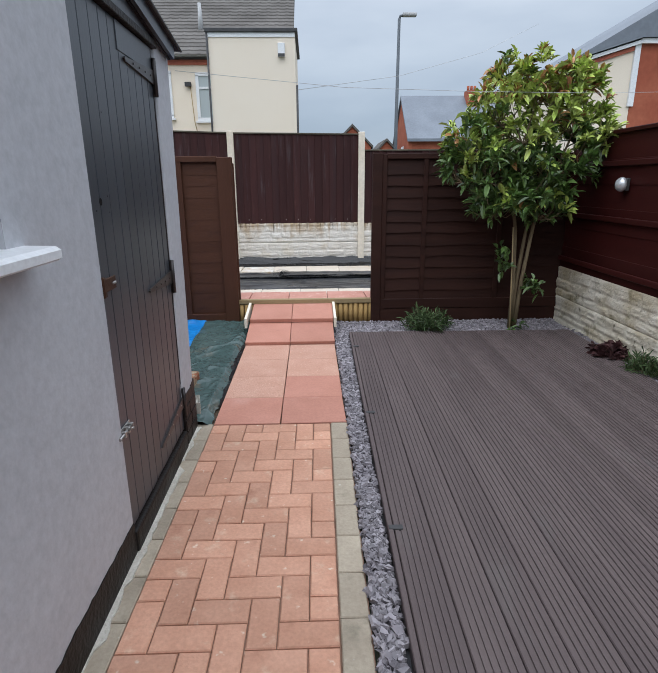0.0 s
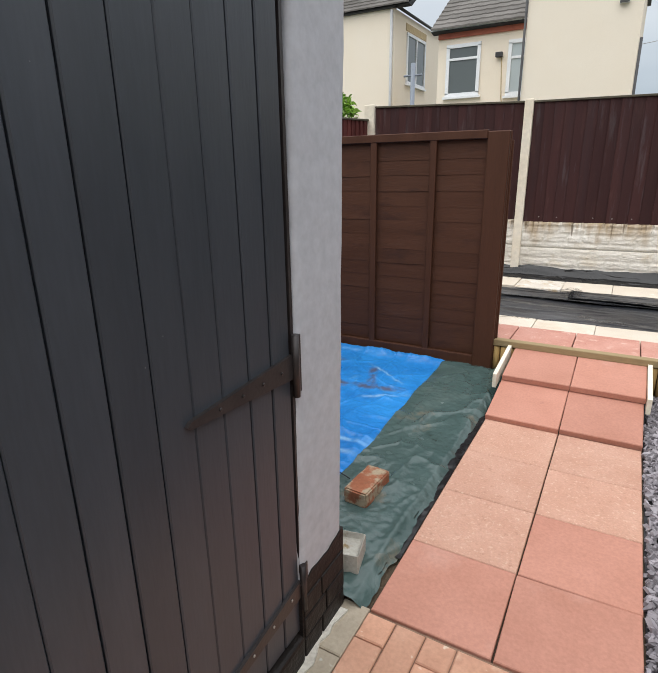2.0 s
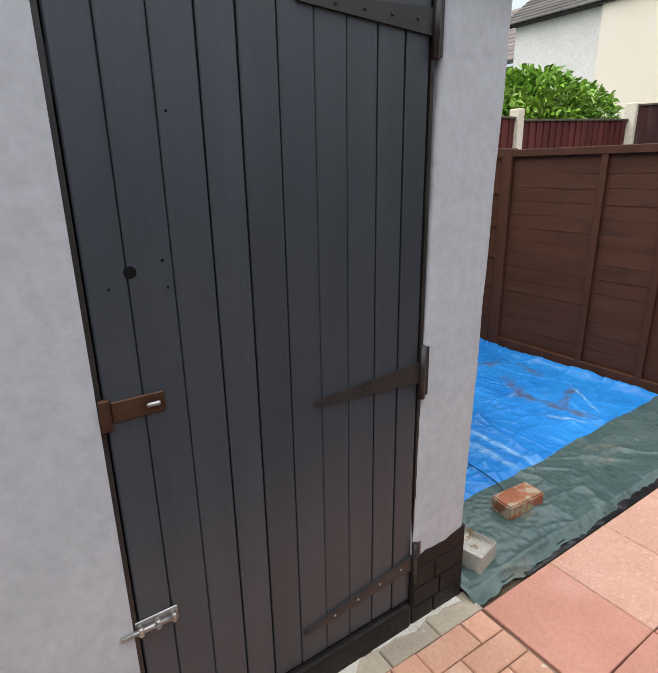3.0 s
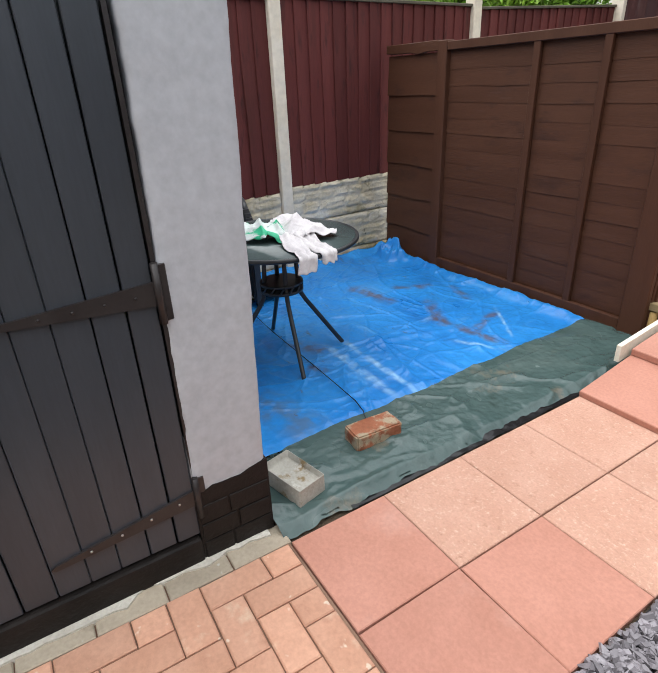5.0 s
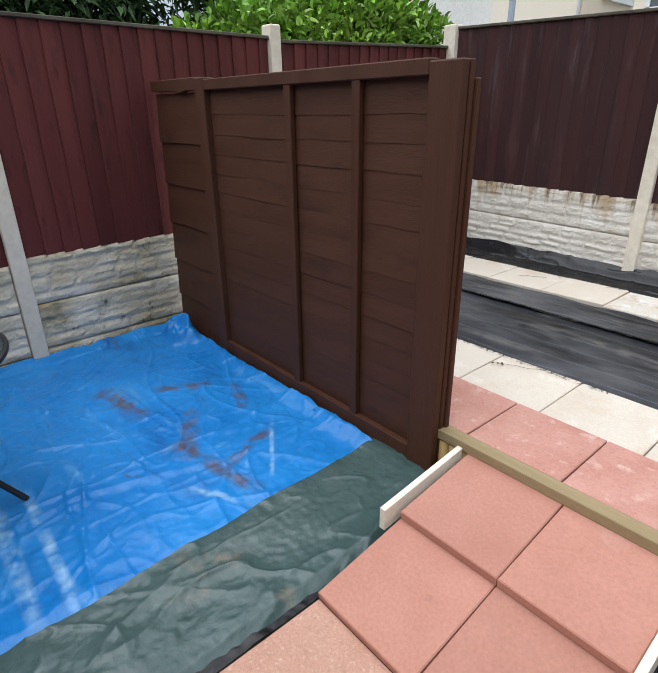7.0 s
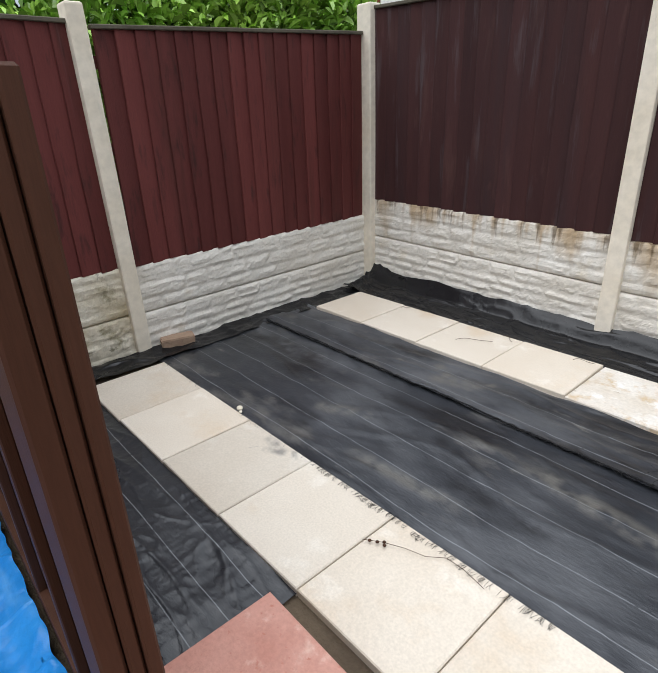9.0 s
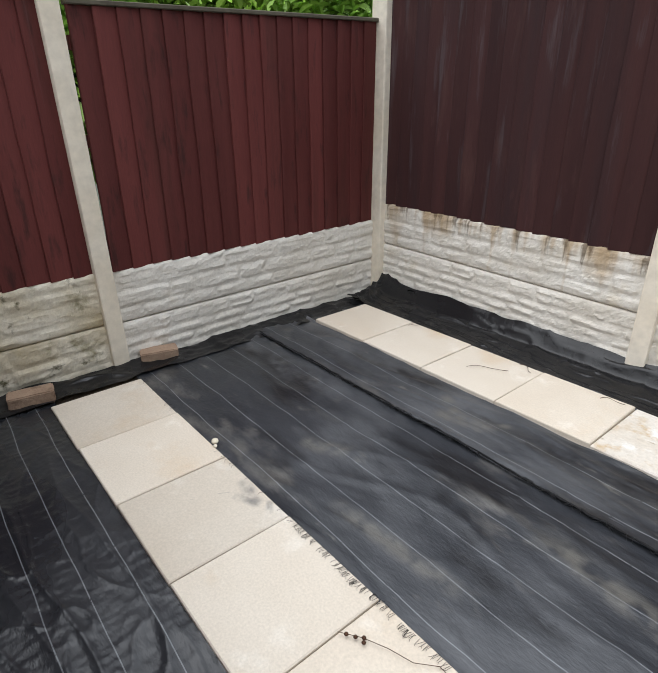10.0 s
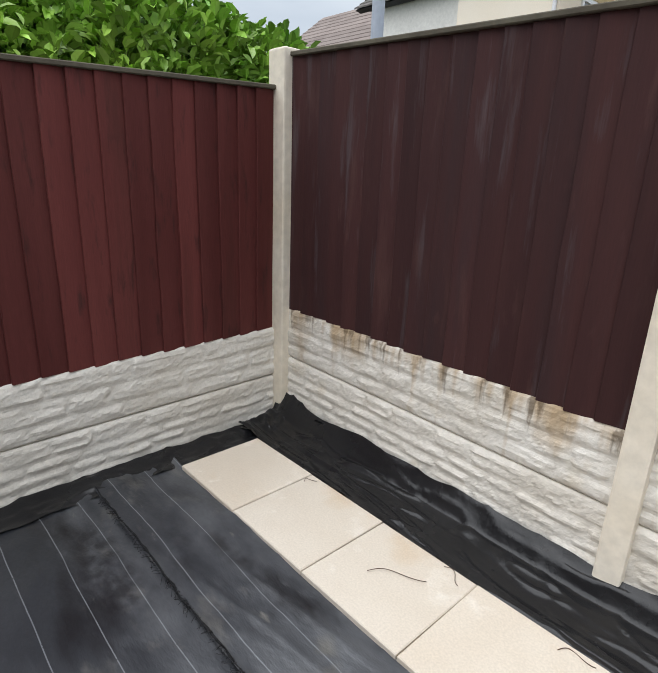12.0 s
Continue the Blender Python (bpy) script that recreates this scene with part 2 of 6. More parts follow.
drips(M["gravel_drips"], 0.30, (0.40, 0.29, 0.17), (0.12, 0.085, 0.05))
M["gravel_old"] = mat("weathered_rock_faced_concrete", (0.64, 0.585, 0.47), (0.78, 0.73, 0.62), 3.2, 50, 0.9, 0.05, 0.6, 0.006,
                      stains=[((0.42, 0.34, 0.20), 1.8, 0.42, 0.66, (1, 1, 1)), ((0.22, 0.19, 0.10), 4.5, 0.56, 0.69, (1, 1, 1)), ((0.10, 0.09, 0.05), 10, 0.61, 0.71, (1, 1, 1))])
M["fence_red"] = mat("red_brown_fence_stain", (0.100, 0.0245, 0.0220), (0.132, 0.036, 0.032), 1.6, 45, 0.72, 0.1, 0.35, 0.003, (5, 5, 0.5), rand=0.17,
                     stains=[((0.066, 0.022, 0.018), 1.5, 0.56, 0.78, (4, 4, 0.35)), ((0.060, 0.020, 0.018), 9, 0.56, 0.70, (2, 2, 0.5)), ((0.13, 0.062, 0.056), 2.2, 0.68, 0.86, (9, 9, 0.5))])
M["fence_dark"] = mat("dark_brown_fence_stain", (0.036, 0.0140, 0.0142), (0.054, 0.0205, 0.0193), 1.6, 45, 0.72, 0.1, 0.35, 0.003, (5, 5, 0.45), rand=0.16,
                      stains=[((0.034, 0.018, 0.019), 1.3, 0.50, 0.70, (4, 4, 0.3)), ((0.066, 0.029, 0.026), 8, 0.62, 0.74, (2, 2, 0.5)), ((0.092, 0.078, 0.082), 1.7, 0.58, 0.82, (9, 9, 1.0)), ((0.060, 0.027, 0.024), 3.0, 0.58, 0.74, (4, 4, 0.8))])
M["screen"] = mat("brown_lap_panel_stain", (0.062, 0.0245, 0.0130), (0.080, 0.033, 0.018), 2.0, 45, 0.60, 0.1, 0.35, 0.003, (0.5, 5, 5), rand=0.05,
                  stains=[((0.042, 0.018, 0.012), 3.5, 0.56, 0.76, (0.8, 2, 2)), ((0.080, 0.039, 0.027), 6, 0.64, 0.78, (0.4, 3, 3))])
M["screen_upright"] = mat("brown_upright_stain", (0.060, 0.0235, 0.0125), (0.076, 0.0315, 0.0175), 2.0, 45, 0.60, 0.1, 0.3, 0.003, (5, 5, 0.4), rand=0.06)
# lap panel brown, lowered so the colour carries the shade on the right
M["screen_shaded"] = mat("shade_darkened_lap_panel_stain", (0.024, 0.0088, 0.0062), (0.038, 0.0145, 0.0097), 2.0, 45, 0.68, 0.1, 0.35, 0.003, (0.5, 5, 5), rand=0.12)
# maroon stain, with shade beside the tree worked into its base colour
M["fence_maroon"] = mat("maroon_fence_stain", (0.036, 0.0058, 0.0050), (0.050, 0.0100, 0.0082), 2.0, 45, 0.55, 0.1, 0.25, 0.003, (0.5, 0.5, 5), rand=0.1)
M["timber"] = mat("green_treated_timber", (0.25, 0.185, 0.095), (0.34, 0.26, 0.145), 2.0, 50, 0.8, 0.08, 0.35, 0.003, (0.5, 4, 4), rand=0.1,
                  stains=[((0.23, 0.20, 0.10), 2.5, 0.58, 0.8, (0.6, 2, 2))])
M["log"] = mat("log_roll_timber", (0.36, 0.23, 0.085), (0.46, 0.31, 0.13), 2.0, 50, 0.8, 0.08, 0.35, 0.003, (4, 4, 0.5), rand=0.14)
M["cream_timber"] = mat("cream_painted_board", (0.72, 0.66, 0.52), (0.78, 0.73, 0.61), 3, 60, 0.7, 0.08, 0.2, 0.002)
# pale and deep blue stains paint highlights and crease shade; the browns are mud
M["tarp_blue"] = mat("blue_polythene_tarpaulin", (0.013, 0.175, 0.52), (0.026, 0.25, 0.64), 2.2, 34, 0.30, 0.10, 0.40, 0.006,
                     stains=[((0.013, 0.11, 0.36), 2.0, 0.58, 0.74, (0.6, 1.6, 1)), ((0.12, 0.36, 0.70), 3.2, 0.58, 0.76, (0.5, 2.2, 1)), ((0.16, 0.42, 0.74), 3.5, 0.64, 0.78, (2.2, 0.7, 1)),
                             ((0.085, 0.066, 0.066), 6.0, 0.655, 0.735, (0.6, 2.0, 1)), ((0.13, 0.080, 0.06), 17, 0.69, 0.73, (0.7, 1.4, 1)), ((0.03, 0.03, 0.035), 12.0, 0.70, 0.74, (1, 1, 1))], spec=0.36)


def streaks(m, lines, colour):
    """Ragged streaks of one colour over a sheet, scuffs and smears among them: lines of (x, y, direction, length,
    width).
    """
    n, l = m.node_tree.nodes, m.node_tree.links
    bs = n["Principled BSDF"]
    co, rag = n.new("ShaderNodeTexCoord"), n.new("ShaderNodeTexNoise")
    rag.inputs["Scale"].default_value, rag.inputs["Detail"].default_value = 14, 6
    l.new(co.outputs["Object"], rag.inputs[0])
    for x_, y_, a_, ln, wd in lines:
        mp, sp = n.new("ShaderNodeMapping"), n.new("ShaderNodeSeparateXYZ")
        mp.vector_type = "TEXTURE"
        mp.inputs["Location"].default_value, mp.inputs["Rotation"].default_value = (x_, y_, 0), (0, 0, radians(a_))
        mp.inputs["Scale"].default_value = (ln, wd, 1)
        l.new(co.outputs["Object"], mp.inputs[0])
        l.new(mp.outputs[0], sp.inputs[0])
        fac = None
        for axis, soft in ((0, 0.35), (1, 0.7)):
            ab, mr = n.new("ShaderNodeMath"), n.new("ShaderNodeMapRange")
            ab.operation = "ABSOLUTE"
            l.new(sp.outputs[axis], ab.inputs[0])
            l.new(ab.outputs[0], mr.inputs[0])
            mr.inputs[1].default_value, mr.inputs[2].default_value, mr.inputs[3].default_value, mr.inputs[4].default_value = 0.5 - 0.5 * soft, 0.5, 1, 0
            if fac is None:
                fac = mr.outputs[0]
            else:
                mu = n.new("ShaderNodeMath")
                mu.operation = "MULTIPLY"
                l.new(fac, mu.inputs[0])
                l.new(mr.outputs[0], mu.inputs[1])
                fac = mu.outputs[0]
        rr, mu = n.new("ShaderNodeMapRange"), n.new("ShaderNodeMath")
        rr.inputs[1].default_value, rr.inputs[2].default_value, rr.inputs[4].default_value = 0.36, 0.60, 0.75
        l.new(rag.outputs[0], rr.inputs[0])
        mu.operation = "MULTIPLY"
        l.new(fac, mu.inputs[0])
        l.new(rr.outputs[0], mu.inputs[1])
        x = n.new("ShaderNodeMix")
        x.data_type = "RGBA"
        l.new(mu.outputs[0], x.inputs[0])
        l.new(bs.inputs["Base Color"].links[0].from_socket, x.inputs[6])
        x.inputs[7].default_value = (*colour, 1)
        l.new(x.outputs[2], bs.inputs["Base Color"])


# pale dust scuffs, with the sheet's highlights painted in alongside
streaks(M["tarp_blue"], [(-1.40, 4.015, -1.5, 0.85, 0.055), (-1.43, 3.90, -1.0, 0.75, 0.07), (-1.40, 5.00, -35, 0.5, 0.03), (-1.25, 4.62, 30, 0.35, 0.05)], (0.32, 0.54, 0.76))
streaks(M["tarp_blue"], [(-1.82, 3.19, 0, 0.60, 0.075), (-1.40, 3.17, 0, 0.34, 0.10), (-1.82, 3.80, 25, 0.30, 0.13), (-1.55, 3.72, 40, 0.14, 0.07), (-1.43, 4.71, 15, 0.6, 0.11), (-2.25, 4.60, 10, 0.5, 0.16), (-1.90, 5.13, -20, 0.35, 0.09), (-1.75, 4.75, -30, 0.5, 0.12), (-2.2, 4.95, 60, 0.35, 0.12), (-1.45, 4.9, -70, 0.4, 0.08)], (0.105, 0.066, 0.052))
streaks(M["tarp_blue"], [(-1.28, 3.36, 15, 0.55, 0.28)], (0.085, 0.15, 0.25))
M["slab_smudged"] = mat("smudged_cream_slab", (0.58, 0.505, 0.41), (0.64, 0.575, 0.485), 2.0, 130, 0.85, 0.06, 0.15, 0.002, rand=0.10,
                      stains=[((0.56, 0.44, 0.31), 2.6, 0.56, 0.80, (1, 1, 1)), ((0.72, 0.67, 0.59), 5, 0.58, 0.74, (1, 1, 1)), ((0.30, 0.26, 0.22), 8, 0.70, 0.80, (1, 1, 1))])
streaks(M["slab_smudged"], [(0.02, 0.19, -12, 0.16, 0.07), (0.06, 0.16, 25, 0.13, 0.06), (-0.03, 0.11, 60, 0.05, 0.008), (0.15, 0.20, -40, 0.08, 0.04)], (0.20, 0.19, 0.18))
M["tarp_green"] = mat("green_polythene_tarpaulin", (0.046, 0.082, 0.078), (0.070, 0.110, 0.104), 2.4, 24, 0.26, 0.08, 0.5, 0.008,
                      stains=[((0.09, 0.125, 0.116), 3.0, 0.58, 0.78, (1, 1, 1)), ((0.022, 0.045, 0.038), 2.2, 0.58, 0.70, (1, 1, 1)), ((0.17, 0.145, 0.105), 4.0, 0.60, 0.72, (1, 1, 1)), ((0.12, 0.07, 0.05), 6.0, 0.66, 0.74, (1, 1, 1))])
M["tarp_dark"] = mat("dark_green_polythene", (0.012, 0.024, 0.020), (0.026, 0.042, 0.036), 3, 18, 0.20, 0.06, 0.5, 0.012)
M["brick_red"] = mat("old_red_brick", (0.24, 0.085, 0.045), (0.34, 0.130, 0.072), 14, 80, 0.9, 0.05, 0.8, 0.006,
                     stains=[((0.36, 0.29, 0.20), 11, 0.50, 0.58, (1, 1, 1)), ((0.16, 0.10, 0.06), 20, 0.60, 0.70, (1, 1, 1))])
M["brick_buff"] = mat("brown_concrete_brick", (0.30, 0.205, 0.145), (0.38, 0.27, 0.19), 14, 80, 0.9, 0.05, 0.8, 0.006,
                      stains=[((0.20, 0.13, 0.09), 9, 0.55, 0.7, (1, 1, 1))])
M["block_grey"] = mat("grey_concrete_brick", (0.33, 0.315, 0.27), (0.43, 0.41, 0.36), 10, 80, 0.9, 0.05, 0.6, 0.005,
                      stains=[((0.22, 0.16, 0.085), 9, 0.56, 0.63, (1, 1, 1)), ((0.55, 0.53, 0.48), 16, 0.62, 0.72, (1, 1, 1))])
M["chair"] = mat("charcoal_moulded_plastic", (0.030, 0.031, 0.033), (0.046, 0.047, 0.049), 4, 80, 0.33, 0.08, 0.1, 0.001)
M["black_metal"] = mat("black_powder_coated_steel", (0.018, 0.020, 0.022), (0.03, 0.032, 0.034), 6, 90, 0.38, 0.08, 0.08, 0.001, metal=0.1)
M["table_top"] = mat("dark_tinted_table_glass", (0.070, 0.098, 0.097), (0.095, 0.125, 0.122), 3, 60, 0.14, 0.07, 0.03, 0.001, spec=0.6)
M["cloth"] = mat("dirty_white_cotton", (0.56, 0.53, 0.54), (0.66, 0.63, 0.635), 8, 90, 0.95, 0.03, 0.4, 0.003,
                 stains=[((0.52, 0.47, 0.47), 9, 0.60, 0.8, (1, 1, 1))])
M["cloth_green"] = mat("green_plastic_bag", (0.70, 0.72, 0.72), (0.60, 0.68, 0.64), 8, 60, 0.45, 0.1, 0.2, 0.002, stains=[((0.03, 0.46, 0.24), 5, 0.52, 0.56, (0.6, 2.2, 1))])
M["cream_wall"] = mat("cream_painted_house_render", (0.81, 0.715, 0.585), (0.83, 0.745, 0.625), 0.8, 300, 0.85, 0.05, 0.06, 0.004,
                      stains=[((0.73, 0.65, 0.53), 0.7, 0.6, 0.85, (1, 1, 0.5))])
M["grey_wall"] = mat("grey_white_house_render", (0.70, 0.68, 0.64), (0.76, 0.74, 0.70), 0.8, 14, 0.85, 0.05, 0.2, 0.006)
M["roof_tile"] = mat("grey_brown_concrete_tile", (0.095, 0.088, 0.080), (0.145, 0.135, 0.125), 1.2, 20, 0.88, 0.05, 0.4, 0.006, rand=0.14, island=0.12)
M["roof_slate"] = mat("blue_grey_slate_roof", (0.17, 0.19, 0.22), (0.22, 0.245, 0.28), 0.6, 9, 0.6, 0.1, 0.3, 0.01)
M["house_brick"] = mat("orange_red_house_brick", (0.33, 0.095, 0.055), (0.42, 0.14, 0.08), 1.2, 12, 0.9, 0.05, 0.3, 0.01)
M["far_trim"] = mat("red_painted_trim", (0.34, 0.10, 0.07), (0.42, 0.14, 0.09), 2, 20, 0.8, 0.06, 0.2, 0.005)
M["gutter"] = mat("dark_grey_gutter", (0.05, 0.05, 0.052), (0.08, 0.08, 0.082), 3, 30, 0.5, 0.08, 0.1, 0.002)
M["lamp_steel"] = mat("grey_painted_lamp_column", (0.085, 0.10, 0.115), (0.12, 0.135, 0.15), 2, 30, 0.5, 0.08, 0.1, 0.002)
M["pole_paint"] = mat("blue_grey_pole_paint", (0.20, 0.225, 0.265), (0.25, 0.28, 0.32), 3, 40, 0.5, 0.08, 0.1, 0.002)
M["roof_brown"] = mat("brown_concrete_tile", (0.19, 0.155, 0.14), (0.25, 0.21, 0.19), 1.2, 20, 0.88, 0.05, 0.3, 0.006, rand=0.1, island=0.1)
M["capping"] = mat("weathered_mossy_capping", (0.075, 0.064, 0.048), (0.12, 0.108, 0.08), 5, 50, 0.9, 0.05, 0.5, 0.004, rand=0.1)
M["hole"] = mat("painted_hole_dark", (0.004, 0.004, 0.004), (0.008, 0.008, 0.008), 8, 60, 0.95, 0.02, 0, 0.001)
M["bark"] = mat("grey_brown_bark", (0.16, 0.125, 0.075), (0.24, 0.19, 0.115), 8, 60, 0.9, 0.05, 0.6, 0.006, (2, 2, 0.5))
M["cane"] = mat("bamboo_cane", (0.42, 0.31, 0.16), (0.52, 0.40, 0.23), 8, 60, 0.6, 0.08, 0.2, 0.002)
M["leaf"] = mat("glossy_green_leaf", (0.060, 0.120, 0.030), (0.125, 0.200, 0.050), 3.0, 60, 0.32, 0.08, 0.1, 0.002, island=0.55)
M["leaf_lime"] = mat("lime_green_leaf", (0.30, 0.41, 0.08), (0.47, 0.54, 0.14), 4.0, 60, 0.36, 0.08, 0.1, 0.002, island=0.5)
M["leaf_young"] = mat("coppery_young_leaf", (0.42, 0.17, 0.09), (0.44, 0.26, 0.09), 5, 60, 0.36, 0.08, 0.1, 0.002, island=0.4)
M["leaf_hedge"] = mat("bright_hedge_leaf", (0.15, 0.31, 0.04), (0.33, 0.50, 0.08), 2.0, 60, 0.40, 0.08, 0.1, 0.002, island=0.5)
M["leaf_conifer"] = mat("dark_conifer_spray", (0.026, 0.056, 0.020), (0.055, 0.098, 0.034), 2.0, 60, 0.6, 0.08, 0.1, 0.002, island=0.5)
M["leaf_shrub"] = mat("grey_green_shrub_leaf", (0.045, 0.075, 0.028), (0.085, 0.125, 0.05), 3.0, 60, 0.5, 0.08, 0.1, 0.002, island=0.5)
M["leaf_heuchera"] = mat("purple_brown_leaf", (0.05, 0.022, 0.024), (0.09, 0.042, 0.040), 5, 60, 0.5, 0.08, 0.1, 0.002, island=0.5)
M["lamp_white"] = mat("chrome_and_white_plastic", (0.60, 0.62, 0.63), (0.74, 0.76, 0.77), 9, 60, 0.2, 0.08, 0.02, 0.001, metal=0.4)
M["wire"] = mat("grey_cable", (0.42, 0.43, 0.43), (0.5, 0.5, 0.5), 9, 60, 0.6, 0.08, 0, 0.001)


def glass_material(name, tint, rough=0.04):
    m = bpy.data.materials.new(name)
    m.use_nodes = True
    bs = m.node_tree.nodes["Principled BSDF"]
    bs.inputs["Base Color"].default_value = (*tint, 1)
    bs.inputs["Roughness"].default_value = rough
    bs.inputs["Specular IOR Level"].default_value = 0.7
    return m


M["pane"] = glass_material("dark_window_pane", (0.10, 0.115, 0.115))
M["pane_net"] = glass_material("net_curtained_pane", (0.42, 0.47, 0.48))


def membrane_material(name, a, b, lines_y, width, gloss, dusty=True):
    """Black woven weed membrane: a pale thread woven in every so often, scuffs and dust."""
    m = mat(name, a, b, 1.6, 45, gloss, 0.24, 0.32, 0.005, (0.8, 1.9, 1),
            stains=[] if not dusty else [((0.088, 0.091, 0.098), 1.4, 0.49, 0.68, (0.7, 1.4, 1)), ((0.125, 0.118, 0.108), 3.0, 0.57, 0.72, (0.7, 1.5, 1)), ((0.008, 0.008, 0.010), 1.9, 0.53, 0.66, (0.7, 1.6, 1)), ((0.15, 0.142, 0.128), 7.0, 0.66, 0.76, (0.6, 1.6, 1))])
    n, l = m.node_tree.nodes, m.node_tree.links
    bs = n["Principled BSDF"]
    before = bs.inputs["Base Color"].links[0].from_socket
    co, sp = n.new("ShaderNodeTexCoord"), n.new("ShaderNodeSeparateXYZ")
    wob = n.new("ShaderNodeTexNoise")
    wob.inputs["Scale"].default_value = 1.3
    l.new(co.outputs["Object"], sp.inputs[0])
    l.new(co.outputs["Object"], wob.inputs[0])

    def op(kind, x, y):
        q = n.new("ShaderNodeMath")
        q.operation = kind
        for s, v in zip(q.inputs, (x, y)):
            if isinstance(v, (int, float)):
                s.default_value = v
            else:
                l.new(v, s)
        return q.outputs[0]

    y = op("ADD", sp.outputs[1], op("MULTIPLY", wob.outputs[0], 0.05))
    f = op("ABSOLUTE", op("SUBTRACT", op("FRACT", op("DIVIDE", y, lines_y), 0), 0.5), 0)
    line = op("LESS_THAN", f, width / lines_y / 2)
    dash = n.new("ShaderNodeTexNoise")
    dash.inputs["Scale"].default_value = 60
    l.new(co.outputs["Object"], dash.inputs[0])
    line = op("MULTIPLY", line, op("GREATER_THAN", dash.outputs[0], 0.32))
    x = n.new("ShaderNodeMix")
    x.data_type = "RGBA"
    l.new(op("MULTIPLY", line, 0.38), x.inputs[0])
    l.new(before, x.inputs[6])
    x.inputs[7].default_value = (0.36, 0.38, 0.40, 1)
    l.new(x.outputs[2], bs.inputs["Base Color"])
    return m


M["membrane"] = membrane_material("black_woven_membrane", (0.017, 0.019, 0.023), (0.032, 0.034, 0.040), 0.165, 0.0036, 0.36)
# dusty smears, then black bands; the membrane's patchy sheen is painted into both
streaks(M["membrane"], [(-1.50, 7.41, 20, 0.34, 0.12), (-1.62, 7.47, -30, 0.24, 0.09), (-1.38, 7.46, 60, 0.2, 0.06), (-1.77, 6.79, 30, 0.25, 0.12), (-1.2, 6.62, 5, 0.6, 0.10), (-0.6, 7.0, -8, 0.7, 0.14)], (0.125, 0.118, 0.105))
streaks(M["membrane"], [(-1.12, 7.50, 10, 0.42, 0.13), (-1.14, 6.90, -20, 0.36, 0.13), (-0.85, 6.75, 0, 0.5, 0.12), (-2.5, 7.1, 0, 0.7, 0.3), (-2.1, 7.52, 5, 0.6, 0.12)], (0.006, 0.006, 0.008))
M["membrane_new"] = membrane_material("black_crinkled_membrane", (0.013, 0.014, 0.017), (0.028, 0.030, 0.034), 0.130, 0.0036, 0.26, False)
M["sheet_black"] = mat("black_polythene_sheet", (0.007, 0.007, 0.008), (0.013, 0.013, 0.014), 3, 22, 0.27, 0.05, 0.3, 0.008, spec=0.4)


# ---- building blocks ----
def link(name, data, parent=None, label=""):
    ob = new(name, data)
    if parent is not None:
        ob.parent = parent
        ob.matrix_parent_inverse = Matrix.Translation(-parent.location)
    if label:
        ob["label"] = label
    return ob


def part(name, bm, material, parent=None, label="", smooth=False):
    """One mesh object from a bmesh in the place's coordinates, under a thing or a part."""
    me = bpy.data.meshes.new(name)
    if smooth:
        for f in bm.faces:
            f.smooth = True
    bm.to_mesh(me)
    bm.free()
    me.materials.append(material)
    ob = new(name, me)
    if parent is not None:
        ob.parent = parent
        base = Matrix.Translation(-parent.location)
        if parent.parent is not None:
            base = Matrix.Identity(4) if parent.type == "MESH" else base
        ob.matrix_parent_inverse = base
    if label:
        ob["label"] = label
    return ob


def thing(name, at, label, category, group="", kind=""):
    ob = new(name)
    ob.location = at
    return tagged(ob, label, category, group, kind)


def raw(verts, faces):
    bm = bmesh.new()
    vs = [bm.verts.new(v) for v in verts]
    for f in faces:
        try:
            bm.faces.new([vs[i] for i in f])
        except ValueError:
            pass
    bm.normal_update()
    return bm


def mesh_from(name, verts, faces, material, smooth=False):
    me = bpy.data.meshes.new(name)
    me.from_pydata([tuple(v) for v in verts], [], [tuple(f) for f in faces])
    if smooth:
        me.polygons.foreach_set("use_smooth", [True] * len(me.polygons))
    me.materials.append(material)
    me.update()
    return me


def box(x0, x1, y0, y1, z0, z1, bevel=0.0, seg=1, bm=None):
    b = bmesh.new()
    bmesh.ops.create_cube(b, size=1)
    for v in b.verts:
        v.co = Vector(((x0 + x1) / 2 + v.co.x * (x1 - x0), (y0 + y1) / 2 + v.co.y * (y1 - y0), (z0 + z1) / 2 + v.co.z * (z1 - z0)))
    if bevel:
        bmesh.ops.bevel(b, geom=b.edges[:], offset=bevel, segments=seg, affect="EDGES", profile=0.6)
    if bm is None:
        return b
    join(bm, b)
    return bm


def join(into, other):
    me = bpy.data.meshes.new("t")
    other.to_mesh(me)
    other.free()
    into.from_mesh(me)
    bpy.data.meshes.remove(me)
    return into


